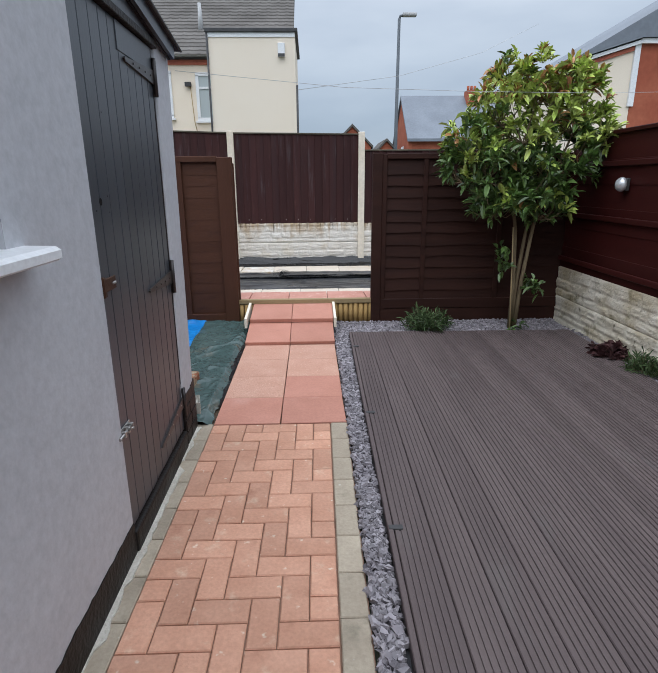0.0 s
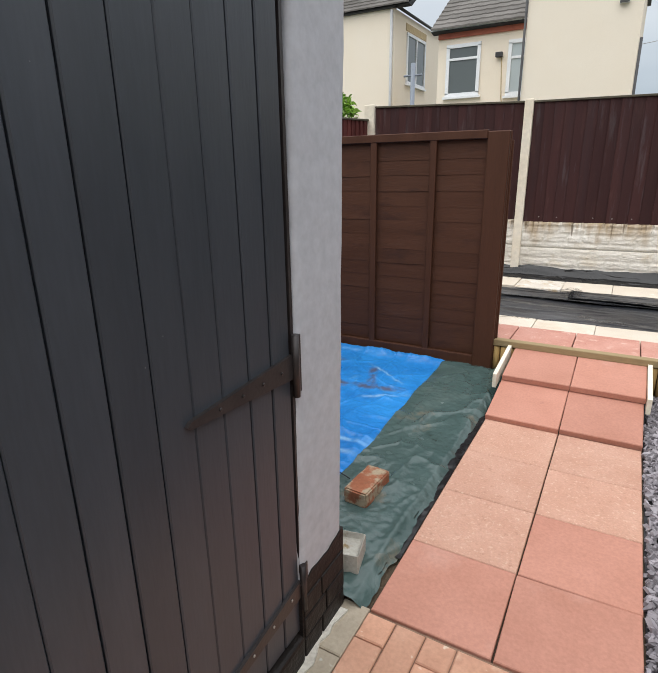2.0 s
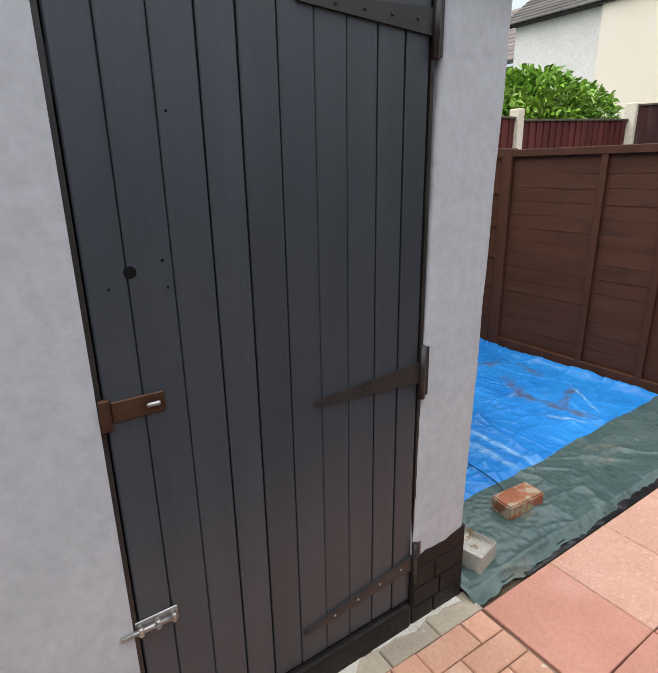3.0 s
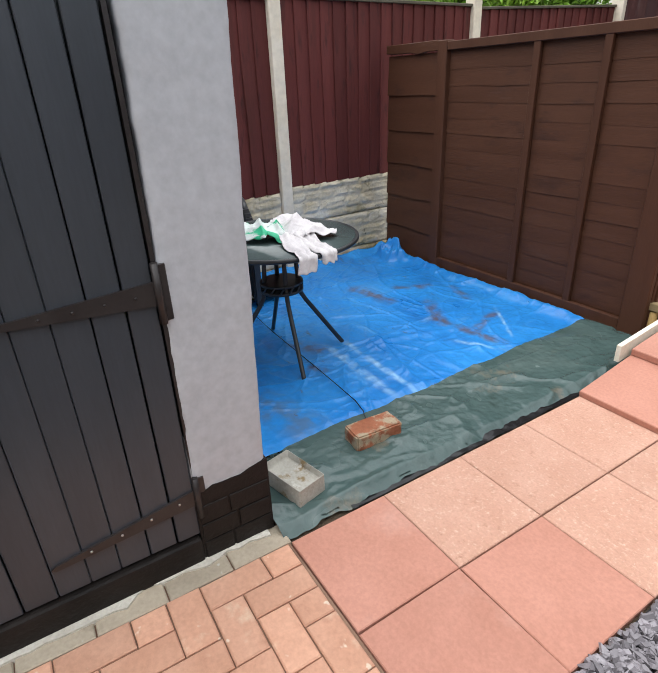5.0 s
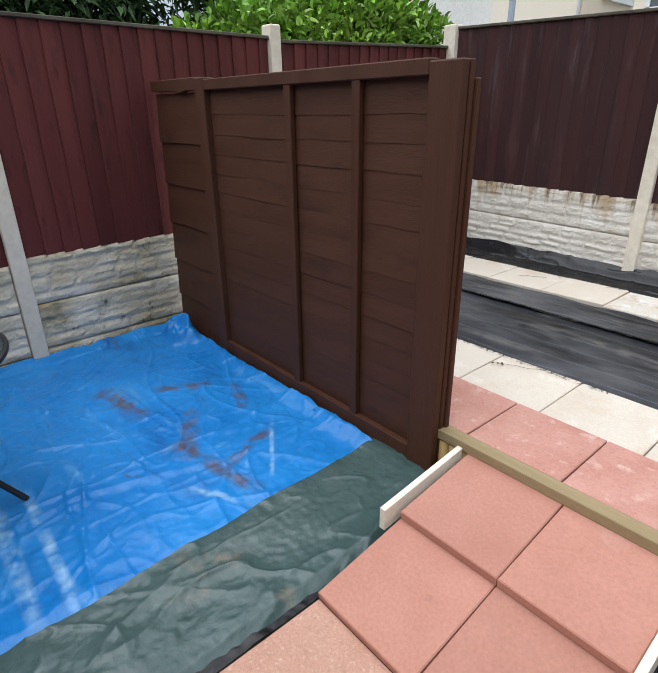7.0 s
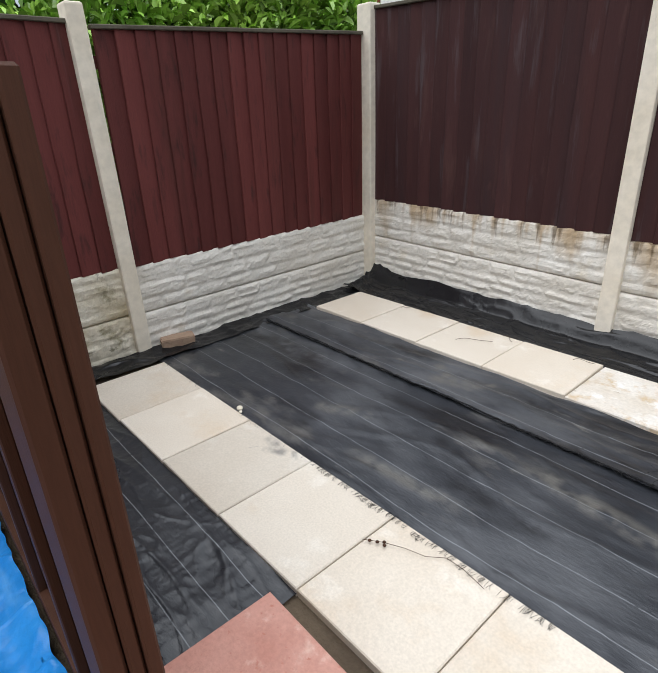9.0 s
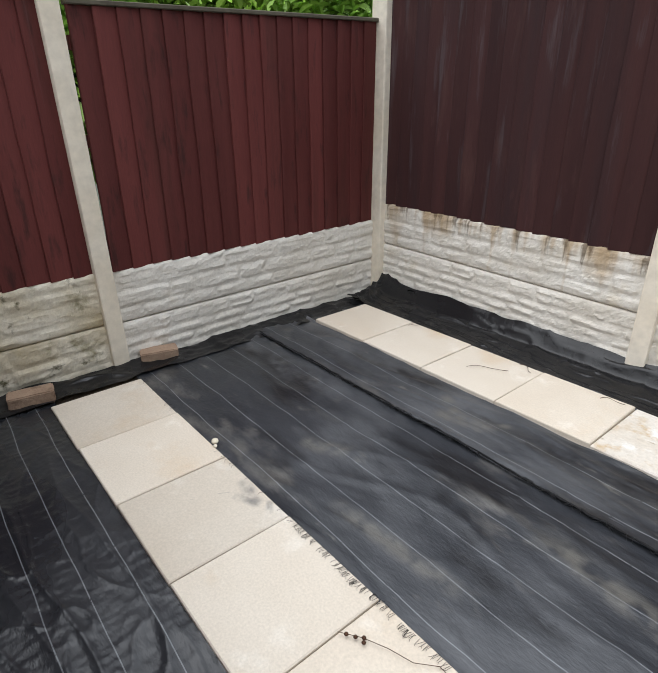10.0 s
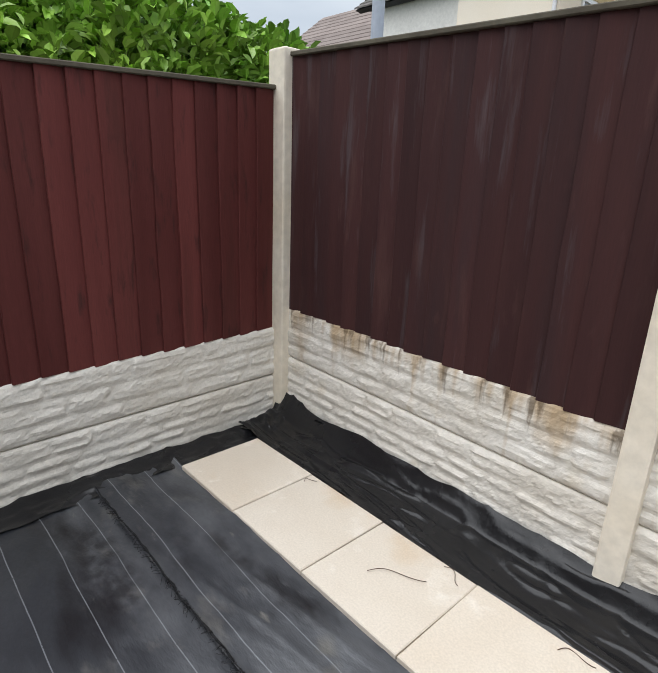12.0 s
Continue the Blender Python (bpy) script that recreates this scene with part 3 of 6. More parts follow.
def tube(points, radii, sides=10, caps=True):
    """A round bar along points, with a radius at each."""
    pts = [Vector(p) for p in points]
    if isinstance(radii, (int, float)):
        radii = [radii] * len(pts)
    bm, rings = bmesh.new(), []
    side = None
    for i, p in enumerate(pts):
        d = (pts[min(i + 1, len(pts) - 1)] - pts[max(i - 1, 0)]).normalized()
        if side is None:
            side = d.orthogonal().normalized()
        side = (side - d * side.dot(d)).normalized()
        up = d.cross(side)
        rings.append([bm.verts.new(p + (side * math.cos(2 * math.pi * k / sides) + up * math.sin(2 * math.pi * k / sides)) * radii[i]) for k in range(sides)])
    for a, b in zip(rings, rings[1:]):
        for k in range(sides):
            f = bm.faces.new((a[k], a[(k + 1) % sides], b[(k + 1) % sides], b[k]))
            f.smooth = True
    if caps:
        bm.faces.new(rings[0][::-1])
        bm.faces.new(rings[-1])
    return bm


def lathe(profile, at, sides=48):
    """A turned body from (radius, height) pairs."""
    bm = bmesh.new()
    rings = []
    for r, z in profile:
        rings.append([bm.verts.new((at[0] + r * math.cos(2 * math.pi * k / sides), at[1] + r * math.sin(2 * math.pi * k / sides), at[2] + z)) for k in range(sides)])
    for a, b in zip(rings, rings[1:]):
        for k in range(sides):
            bm.faces.new((a[k], a[(k + 1) % sides], b[(k + 1) % sides], b[k])).smooth = True
    bm.faces.new(rings[0][::-1])
    bm.faces.new(rings[-1])
    return bm


def prism(outline, axis, lo, hi):
    """An outline of 2D points pushed along an axis ('x': points are y, z; 'y': x, z; 'z': x, y)."""
    def at(p, v):
        return (v, p[0], p[1]) if axis == "x" else (p[0], v, p[1]) if axis == "y" else (p[0], p[1], v)
    n = len(outline)
    verts = [at(p, lo) for p in outline] + [at(p, hi) for p in outline]
    faces = [tuple(range(n))[::-1], tuple(range(n, 2 * n))] + [(i, (i + 1) % n, n + (i + 1) % n, n + i) for i in range(n)]
    bm = raw(verts, faces)
    bmesh.ops.recalc_face_normals(bm, faces=bm.faces[:])
    return bm


def sheet(x0, x1, y0, y1, height, nx, ny, edge=None, thick=0.004):
    """A laid sheet with its own folds: height(x, y); edge(u, v) shifts its outline."""
    verts, faces = [], []
    for j in range(ny + 1):
        for i in range(nx + 1):
            u, v = i / nx, j / ny
            x, y = x0 + (x1 - x0) * u, y0 + (y1 - y0) * v
            if edge:
                dx, dy = edge(u, v)
                x, y = x + dx, y + dy
            verts.append((x, y, height(x, y)))
    k = nx + 1
    for j in range(ny):
        for i in range(nx):
            a = j * k + i
            faces.append((a, a + 1, a + k + 1, a + k))
    bm = raw(verts, faces)
    for f in bm.faces:
        f.smooth = True
    return bm


def nz(x, y, z=0.0):
    return noise.noise(Vector((x, y, z)))


def ridged(x, y, z=0.0):
    return 1 - min(1.0, 2.2 * abs(noise.noise(Vector((x, y, z)))))


# ---- setting: ground, terrace, outhouse ----
tagged(part("ground", box(-400, 400, -300, 600, -0.5, -0.045), M["grass"]), "bare earth and distant ground around the garden", "ground", kind="structure")
tagged(part("garden_bed", box(-3.2, 2.62, 2.9, 5.44, -0.044, -0.022), M["soil"]), "dark soil under the lower garden", "soil", kind="structure")
tagged(part("terrace", box(-3.2, 2.62, 5.478, 8.52, -0.044, 0.118), M["soil"]), "raised dark soil terrace behind the screen", "terrace", kind="structure")

WX = -0.695   # face of the outhouse wall
# wall with an opening for the window and one for the door
wall = bmesh.new()
for y0, y1, z0, z1 in ((-4.0, 0.35, 0.0, 2.02), (0.35, 1.385, 0.0, 1.21), (0.35, 1.385, 2.0, 2.02), (1.385, 1.90, 0.0, 2.02), (1.90, 2.785, 1.975, 2.02)):
    box(WX - 0.22, WX, y0, y1, z0, z1, bm=wall)
box(-3.0, WX - 0.22, 2.80, 3.0, 0.0, 2.02, bm=wall)
box(-3.2, -3.0, -4.0, 3.0, 0.0, 2.02, bm=wall)
box(-3.0, WX - 0.22, -4.0, -3.8, 0.0, 2.02, bm=wall)
tagged(part("wall_outhouse", wall, M["render"]), "pale blue-grey painted rendered outhouse wall", "wall", kind="structure")
def pier():
    """The corner pier beside the door, with soft, hand-trowelled arrises that lean a little."""
    verts, faces, rings = [], [], 90
    for r in range(rings + 1):
        z = 2.02 * r / rings
        d = 2.764 + 0.024 * z + 0.0045 * nz(z * 7, 1.3) + 0.004 * nz(z * 24, 2.1)
        e_ = 3.006 + 0.032 * z + 0.004 * nz(z * 5, 7.3) + 0.0025 * nz(z * 21, 4.1)
        row = [(WX - 0.22, d), (WX - 0.016, d), (WX - 0.005, d + 0.004), (WX, d + 0.013)]
        row += [(WX + 0.002 * nz(q * 1.7, z * 9, 3.0) + 0.0012 * nz(q * 5.1, z * 27, 3.0), d + 0.013 + (e_ - 0.015 - d - 0.013) * q / 9) for q in range(1, 9)]
        row += [(WX, e_ - 0.015), (WX - 0.005, e_ - 0.005), (WX - 0.016, e_), (WX - 0.22, e_)]
        verts += [(x_, y_, z) for x_, y_ in row]
    c = len(row)
    for r in range(rings):
        for q in range(c):
            faces.append((r * c + q, r * c + (q + 1) % c, (r + 1) * c + (q + 1) % c, (r + 1) * c + q))
    faces += [tuple(range(c))[::-1], tuple(range(rings * c, rings * c + c))]
    tagged(new("wall_pier", mesh_from("wall_pier", verts, faces, M["render"], True)), "pale blue-grey rendered corner of the outhouse beside the door", "wall", kind="structure")
pier()
# black painted base with a brushed, uneven top edge
def plinth(y0, y1, top, rise, name, seed):
    pts, n = [], max(3, int((y1 - y0) / 0.03))
    for i in range(n + 1):
        y = y0 + (y1 - y0) * i / n
        pts.append((y, top + rise * i / n + 0.014 * nz(y * 9, seed) + 0.01 * nz(y * 31, seed)))
    return tagged(part(name, prism([(y0, 0.0)] + [(y1, 0.0)] + pts[::-1], "x", WX - 0.02, WX + 0.004), M["plinth"]),
                  "black painted base of the outhouse wall", "plinth", kind="structure")
plinth(-4.0, 1.90, 0.14, 0.0, "trim_plinth_near", 3.1)
plinth(2.766, 3.019, 0.272, 0.030, "trim_plinth_corner", 8.7)
corner_base = bpy.data.objects["trim_plinth_corner"]
for r in range(3):
    for c in range(2):
        y0 = 2.770 + 0.247 * (0, 0.52, 1)[c] * (1 if r % 2 else 0.8) if c else 2.770
        y1 = 2.770 + 0.247 * 0.52 * (1 if r % 2 else 0.8) if c == 0 else 3.016
        b = box(WX - 0.01, WX + 0.009 + 0.003 * nz(r * 3.1, c * 2.7), y0 + 0.003, y1 - 0.003, 0.006 + 0.074 * r, 0.074 + 0.074 * r, 0.005, 2)
        part("brick", b, M["plinth"], corner_base)
tagged(part("trim_doorstep", box(WX - 0.22, WX + 0.012, 1.90, 2.766, 0.0, 0.098, 0.012, 2), M["plinth"]), "black painted concrete door step", "doorstep", kind="structure")
tagged(part("floor_outhouse", box(-3.0, WX - 0.22, -3.8, 2.8, -0.04, 0.02), M["mortar"]), "concrete floor inside the outhouse", "floor", kind="structure")
# mono-pitch roof with verge board
roof = thing("roof_outhouse", (WX, 3.1, 2.02), "low sloping felt roof with dark painted verge boards", "roof", kind="structure")
def slope(y, z):
    return z + 0.15 * (3.02 - y)

part("gable_boarding", prism([(-4.0, 2.003), (2.90, 2.003), (0.6, slope(0.6, 1.985)), (-4.0, slope(0.6, 1.985))], "x", WX - 0.06, WX + 0.010), M["door"], roof, "dark painted gable boards")
part("lintel_strip", box(WX - 0.02, WX + 0.016, 1.88, 2.815, 1.970, 2.000, 0.003), M["plinth"], roof, "black strip over the door")
part("verge_board", prism([(3.03, slope(3.03, 1.972)), (3.05, slope(3.05, 2.034)), (0.6, slope(0.6, 2.034)), (0.6, slope(0.6, 1.972))], "x", WX + 0.022, WX + 0.040), M["door"], roof, "dark painted verge board")
part("verge_batten", prism([(3.02, slope(3.02, 1.966)), (3.02, slope(3.02, 1.984)), (0.6, slope(0.6, 1.984)), (0.6, slope(0.6, 1.966))], "x", WX + 0.0105, WX + 0.021), M["plinth"], roof)
part("roof_covering", prism([(3.11, slope(3.11, 2.036)), (3.11, slope(3.11, 2.050)), (0.6, slope(0.6, 2.062)), (-4.0, slope(0.6, 2.062)), (-4.0, slope(0.6, 2.036)), (0.6, slope(0.6, 2.036))], "x", -3.3, WX + 0.058), M["roof_felt"], roof, "dark mineral felt")
part("drip_edge", tube([(WX + 0.056, 3.115, slope(3.115, 2.040)), (WX + 0.056, 0.6, slope(0.6, 2.040))], 0.007, 6), M["gutter"], roof)

# window with a white sill
win = thing("window_1", (WX - 0.05, 0.87, 1.21), "white plastic window with a white sill in the outhouse wall", "window", kind="structure")
for nm, b in (("window_frame", (0.352, 1.383, 1.245, 1.305)), ("window_frame", (0.352, 1.383, 1.94, 1.998)), ("window_frame", (0.352, 0.412, 1.305, 1.94)), ("window_frame", (1.323, 1.383, 1.305, 1.94))):
    part(nm, box(WX - 0.075, WX - 0.012, b[0], b[1], b[2], b[3], 0.006), M["upvc"], win)
part("pane", box(WX - 0.055, WX - 0.045, 0.412, 1.323, 1.305, 1.94), M["pane"], win)
part("window_sill", prism([(WX - 0.08, 1.212), (WX + 0.075, 1.205), (WX + 0.088, 1.212), (WX + 0.088, 1.232), (WX + 0.075, 1.241), (WX - 0.08, 1.244)], "y", 0.30, 1.463), M["upvc"], win, "white sill")

# plank door
door = thing("door_1", (WX - 0.01, 2.32, 0.14), "dark grey painted plank door with black strap hinges, closed", "door", kind="structure")
DY0, DY1 = 1.915, 2.772
cuts = [0, 0.078, 0.168, 0.256, 0.341, 0.431, 0.519, 0.605, 0.693, 0.778, 0.857]
for a, b in zip(cuts, cuts[1:]):
    lift = 0.0016 * nz(a * 40, 2.2)
    gap = (0.0010, 0.0028, 0.0018, 0.0007)[int(a * 100) % 4]
    part("plank", box(WX - 0.045, WX - 0.008 + lift, DY0 + a + gap, DY0 + b - gap, 0.107 + 0.004 * nz(a * 60, 7.0), 1.968, 0.003), M["door"], door)
part("ledge", box(WX - 0.075, WX - 0.046, DY0 + 0.03, DY1 - 0.03, 0.35, 0.45), M["door"], door)
part("ledge", box(WX - 0.075, WX - 0.046, DY0 + 0.03, DY1 - 0.03, 1.65, 1.75), M["door"], door)
part("top_cladding", box(WX - 0.030, WX - 0.0045, 2.33, DY1 - 0.004, 1.862, 1.966, 0.002), M["door"], door, "short overlaid boards at the top")
def strap(z, tip, wide, tilt=0.0):
    bm = prism([(2.770, z - wide), (2.770, z + wide), (tip + 0.01, z + 0.008 + tilt), (tip, z + tilt), (tip + 0.01, z - 0.008 + tilt)], "x", WX - 0.009, WX + 0.001)
    s = part("strap_hinge", bm, M["ironwork"], door, "long black tapered strap hinge")
    part("knuckle", tube([(WX + 0.004, 2.778, z - wide - 0.05), (WX + 0.004, 2.778, z + wide + 0.05)], 0.010, 8), M["ironwork"], s)
    part("jamb_leaf", box(WX - 0.004, WX + 0.003, 2.786, 2.806, z - wide - 0.045, z + wide + 0.045, 0.002), M["ironwork"], s)
    for k in range(4):
        y = 2.72 - k * (2.70 - tip) / 4
        part("screw", lathe([(0.0045, 0), (0.004, 0.002), (0.002, 0.003)], (0, 0, 0), 8), M["steel"] if z < 0.5 else M["ironwork"], s).matrix_local = pose(WX + 0.0015, y, z + tilt * k / 4, 0, 90, 0)
strap(1.845, 2.385, 0.030)
strap(0.940, 2.405, 0.032)
strap(0.262, 2.350, 0.028, -0.045)
hasp = part("hasp", box(WX - 0.008, WX - 0.002, 1.925, 2.035, 1.028, 1.075, 0.003), M["rust"], door, "rusty brown hasp plate")
part("staple", box(WX - 0.004, WX + 0.004, 1.995, 2.024, 1.046, 1.056, 0.003), M["steel"], hasp)
part("hasp_hinge", box(WX - 0.008, WX + 0.006, 1.902, 1.924, 1.015, 1.085, 0.003), M["rust"], hasp)
# no holes are cut: flat near-black discs stand for the dark inside
part("key_hole", lathe([(0.0125, 0), (0.0125, 0.0012)], (0, 0, 0), 18), M["hole"], door, "flat dark disc painted as the shade in a drilled hole").matrix_local = Matrix.Translation(-door.location) @ pose(WX - 0.0085, 1.998, 1.328, 0, 90, 0)
for y, z, r in ((2.063, 1.345, 0.0035), (2.068, 1.290, 0.003), (1.955, 1.300, 0.003), (2.10, 1.62, 0.003)):
    part("nail_hole", lathe([(r, 0), (r, 0.001)], (0, 0, 0), 10), M["hole"], door).matrix_local = Matrix.Translation(-door.location) @ pose(WX - 0.0085, y, z, 0, 90, 0)
for z in (0.505,):
    bolt = part("bolt_plate", box(WX - 0.008, WX - 0.004, 1.905, 2.005, z - 0.02, z + 0.02, 0.002), M["steel"], door, "galvanised sliding bolt")
    part("bolt_bar", tube([(WX + 0.004, 1.87, z), (WX + 0.004, 2.0, z)], 0.006, 8), M["steel"], bolt)
    part("bolt_knob", tube([(WX + 0.004, 1.95, z), (WX + 0.03, 1.95, z + 0.012)], 0.005, 8), M["steel"], bolt)
    for y in (1.915, 1.955, 1.992):
        part("bolt_guide", box(WX - 0.006, WX + 0.013, y - 0.006, y + 0.006, z - 0.013, z + 0.013, 0.003), M["steel"], bolt)
tagged(part("trim_door_frame", join(box(WX - 0.12, WX - 0.006, 1.890, 1.911, 0.098, 1.985), box(WX - 0.12, WX - 0.006, 2.775, 2.786, 0.098, 1.985)), M["ironwork"]), "dark painted door frame", "door frame", kind="structure")


# ---- lower path ----
def skew(y):
    return 0.016 * (y - 3.0) if y < 3.0 else 0.0

path = tagged(part("path_bed", raw([(-0.705 + skew(-3), -3, -0.010), (0.205 + skew(-3), -3, -0.010), (0.205, 3.034, -0.010), (-0.705, 3.034, -0.010)], [(0, 1, 2, 3)]), M["joint"]),
              "sandy jointing bed of the block path", "path", kind="structure")


def piece_mesh(name, sx, sy, sz, bevel, material):
    """A block with soft arrises; its top is at z = 0."""
    b = box(-sx / 2, sx / 2, -sy / 2, sy / 2, -sz, 0)
    tops = [e_ for e_ in b.edges if all(v.co.z > -1e-6 for v in e_.verts)]
    bmesh.ops.bevel(b, geom=tops, offset=bevel, segments=1, affect="EDGES")
    me = bpy.data.meshes.new(name)
    b.to_mesh(me)
    b.free()
    me.materials.append(material)
    return me


def place(name, me, parent, m):
    ob = new(name, me)
    ob.parent = parent
    ob.matrix_parent_inverse = parent.matrix_basis.inverted()
    ob.matrix_basis = m
    return ob


def red_slabs():
    rows = [(0, 0, "slab_red"), (1, 0, "slab_red"), (1, 1, "slab_red"), (0, 1, "slab_pale"), (0, 2, "slab_pale"), (1, 2, "slab_pale"), (0, 3, "slab_pale"), (1, 3, "slab_pale")]
    walkway = thing("slab_path", (-0.2, 3.8, -0.02), "path of red and pale pink square concrete slabs", "path", kind="structure")
    meshes = {k: piece_mesh(k, 0.394, 0.394, 0.035, 0.003, M[k]) for k in ("slab_red", "slab_pale")}
    for c, r, k in rows:
        place("slab", meshes[k], walkway, pose(-0.4 + 0.4 * c, 3.235 + 0.397 * r, 0.0, random.uniform(-0.15, 0.15), random.uniform(-0.1, 0.1), random.uniform(-0.25, 0.25) + (0.8 if (c, r) == (1, 0) else 0)))
red_slabs()

ramp = thing("slab_ramp", (-0.2, 5.0, 0.0), "sloping ramp of overlapping red concrete slabs between cream boards", "ramp", kind="structure")
ramp_slab = piece_mesh("ramp_slab", 0.396, 0.42, 0.036, 0.004, M["slab_red"])
for c in (0, 1):
    place("slab", ramp_slab, ramp, pose(-0.4 + 0.4 * c, 4.826 + 0.004 * c, 0.068, 10.2, 0, 0.4 * (c - 0.5)))
    place("slab", ramp_slab, ramp, pose(-0.395 + 0.4 * c, 5.215, 0.172, 8.2, 0, 0.3 * (0.5 - c)))
part("packing", prism([(4.64, -0.02), (5.40, -0.02), (5.40, 0.15), (5.02, 0.09), (4.64, 0.0)], "x", -0.585, 0.185), M["soil"], ramp, "packed soil under the slabs")
for x in (-0.640, 0.206):
    part("side_board", prism([(4.950, 0.070), (4.950, 0.160), (5.402, 0.216), (5.402, 0.12)], "x", x, x + 0.024), M["cream_timber"], ramp, "cream painted side board")


# ---- raised edge ----
edging = thing("timber_edging", (-0.08, 5.43, -0.02), "green treated timber rail on half round log edging", "edging", kind="structure")
part("rail", box(-0.755, 0.62, 5.404, 5.466, 0.198, 0.243, 0.006, 2), M["timber"], edging, "flat timber rail")
x = -0.75
i = 0
while x < 0.60:
    w = 0.052 + 0.012 * nz(i * 3.7, 1.0)
    part("log", tube([(x + w / 2, 5.432, -0.02), (x + w / 2, 5.432, 0.190 + 0.008 * nz(i * 1.9, 5.0))], [w / 2, w / 2 - 0.002], 8), M["log"], edging)
    x += w + 0.001
    i += 1


def terrace_slabs():
    pinks = thing("pink_slab_row", (0.6, 5.67, 0.12), "row of pink concrete slabs along the terrace edge", "paving", kind="structure")
    me = piece_mesh("pink_slab", 0.40, 0.395, 0.036, 0.004, M["slab_pale"])
    red = piece_mesh("rosy_slab", 0.40, 0.395, 0.036, 0.004, mat("rosy_concrete_slab", (0.465, 0.222, 0.172), (0.54, 0.29, 0.232), 6, 95, 0.9, 0.05, 0.5, 0.004, rand=0.06,
                     stains=[((0.64, 0.44, 0.36), 14, 0.58, 0.74, (1, 1, 1))], speck=((0.45, 0.19, 0.14), 60, 0.64, 0.74)))
    for k in range(9):
        place("slab", red, pinks, pose(-0.853 + 0.4065 * k, 5.672, 0.232 + 0.004 * nz(k, 7.0), -0.6, random.uniform(-0.3, 0.3), random.uniform(-0.4, 0.4)))
    cream = piece_mesh("cream_slab", 0.457, 0.458, 0.036, 0.004, M["slab_cream"])
    rough = mat("flaking_cream_slab", (0.60, 0.53, 0.44), (0.70, 0.66, 0.60), 5, 60, 0.9, 0.05, 0.6, 0.006,
                stains=[((0.55, 0.43, 0.29), 9, 0.55, 0.66, (1, 1, 1)), ((0.77, 0.75, 0.71), 6, 0.58, 0.66, (1, 1, 1)), ((0.40, 0.33, 0.25), 14, 0.64, 0.72, (1, 1, 1))])
    smudged = piece_mesh("smudged_slab", 0.457, 0.458, 0.036, 0.004, M["slab_smudged"])
    wide = piece_mesh("wide_cream_slab", 0.470, 0.458, 0.036, 0.004, M["slab_cream"])
    flaky = piece_mesh("flaking_slab", 0.470, 0.458, 0.038, 0.006, rough)
    front = thing("cream_slab_row", (-0.1, 6.2, 0.12), "row of cream concrete paving slabs on black membrane", "paving", "cream slab rows", "structure")
    for k in range(12):
        px = -2.905 + 0.461 * (k + 0.5)
        place("slab", smudged if k in (2, 9) else cream, front, pose(px, 6.184 + 0.004 * min(k, 4), 0.146 + 0.004 * nz(k * 2.3, 1.0) + 0.006 * min(1, max(0, (px + 2.7) / 1.6)), random.uniform(-0.2, 0.2), -0.35, random.uniform(-0.35, 0.35)))
    back = thing("cream_slab_row", (-0.1, 7.87, 0.12), "row of cream slabs below the back fence, one flaking", "paving", "cream slab rows", "structure")
    for k in range(12):
        px = -2.918 + 0.474 * (k + 0.5)
        place("slab", flaky if k == 4 else wide, back, pose(px, 7.871 + 0.004 * nz(k * 3.1, 4.0), 0.170 + 0.005 * nz(k * 2.9, 2.0) + (0.005 if k == 3 else 0), random.uniform(-0.2, 0.2), -0.35, random.uniform(-0.5, 0.5)))
terrace_slabs()


# ---- black membrane on the terrace ----
def membrane(name, x0, x1, y0, y1, z, seed, label, material, nx, ny, folds=0.010, wave=0.008, curl=0.0, rag=0.0):
    def height(px, py):
        w_ = nz(px * 1.1, py * 1.1, seed + 5)
        h = z + wave * nz(px * 1.6, py * 2.6, seed) + folds * 0.6 * (ridged(px * 0.9 + 3 + w_, py * 5.5 + w_, seed) ** 5) + 0.3 * folds * nz(px * 7, py * 13, seed)
        h += 0.35 * folds * ridged(px * 3.1 - w_, py * 6.5 + 2 * w_, seed + 2) ** 8
        if folds > 0.02:
            h = z + 0.4 * (h - z) + 0.0014 * ridged(px * 9 + py * 3 + w_, py * 7 - px * 3, 3.0) ** 4 + 0.0008 * nz(px * 40, py * 14, 4.0) + 0.0012 * ridged(px * 19 - w_, py * 6 + px * 5, 6.0) ** 4 + 0.0005 * nz(px * 75, py * 40, 9.0)
        edge_gap = min(py - y0, y1 - py)
        return h + curl * max(0.0, 1 - edge_gap / 0.05) * (0.5 + nz(px * 4, seed))
    def edge(u, v):
        e_ = 1 - min(1.0, min(v, 1 - v) / 0.08)
        return (0.0, rag * e_ * (nz(u * 9, seed + 3) + 0.4 * nz(u * 37, seed)))
    ob = part(name, sheet(x0, x1, y0, y1, height, nx, ny, edge), material, smooth=True)
    return tagged(ob, label, "weed membrane")

membrane("weed_membrane", -3.10, -1.06, 5.485, 5.985, 0.128, 1.0, "black woven weed membrane with pale threads, wrinkled, beside the cream slabs", M["membrane_new"], 240, 96, 0.030, 0.010)
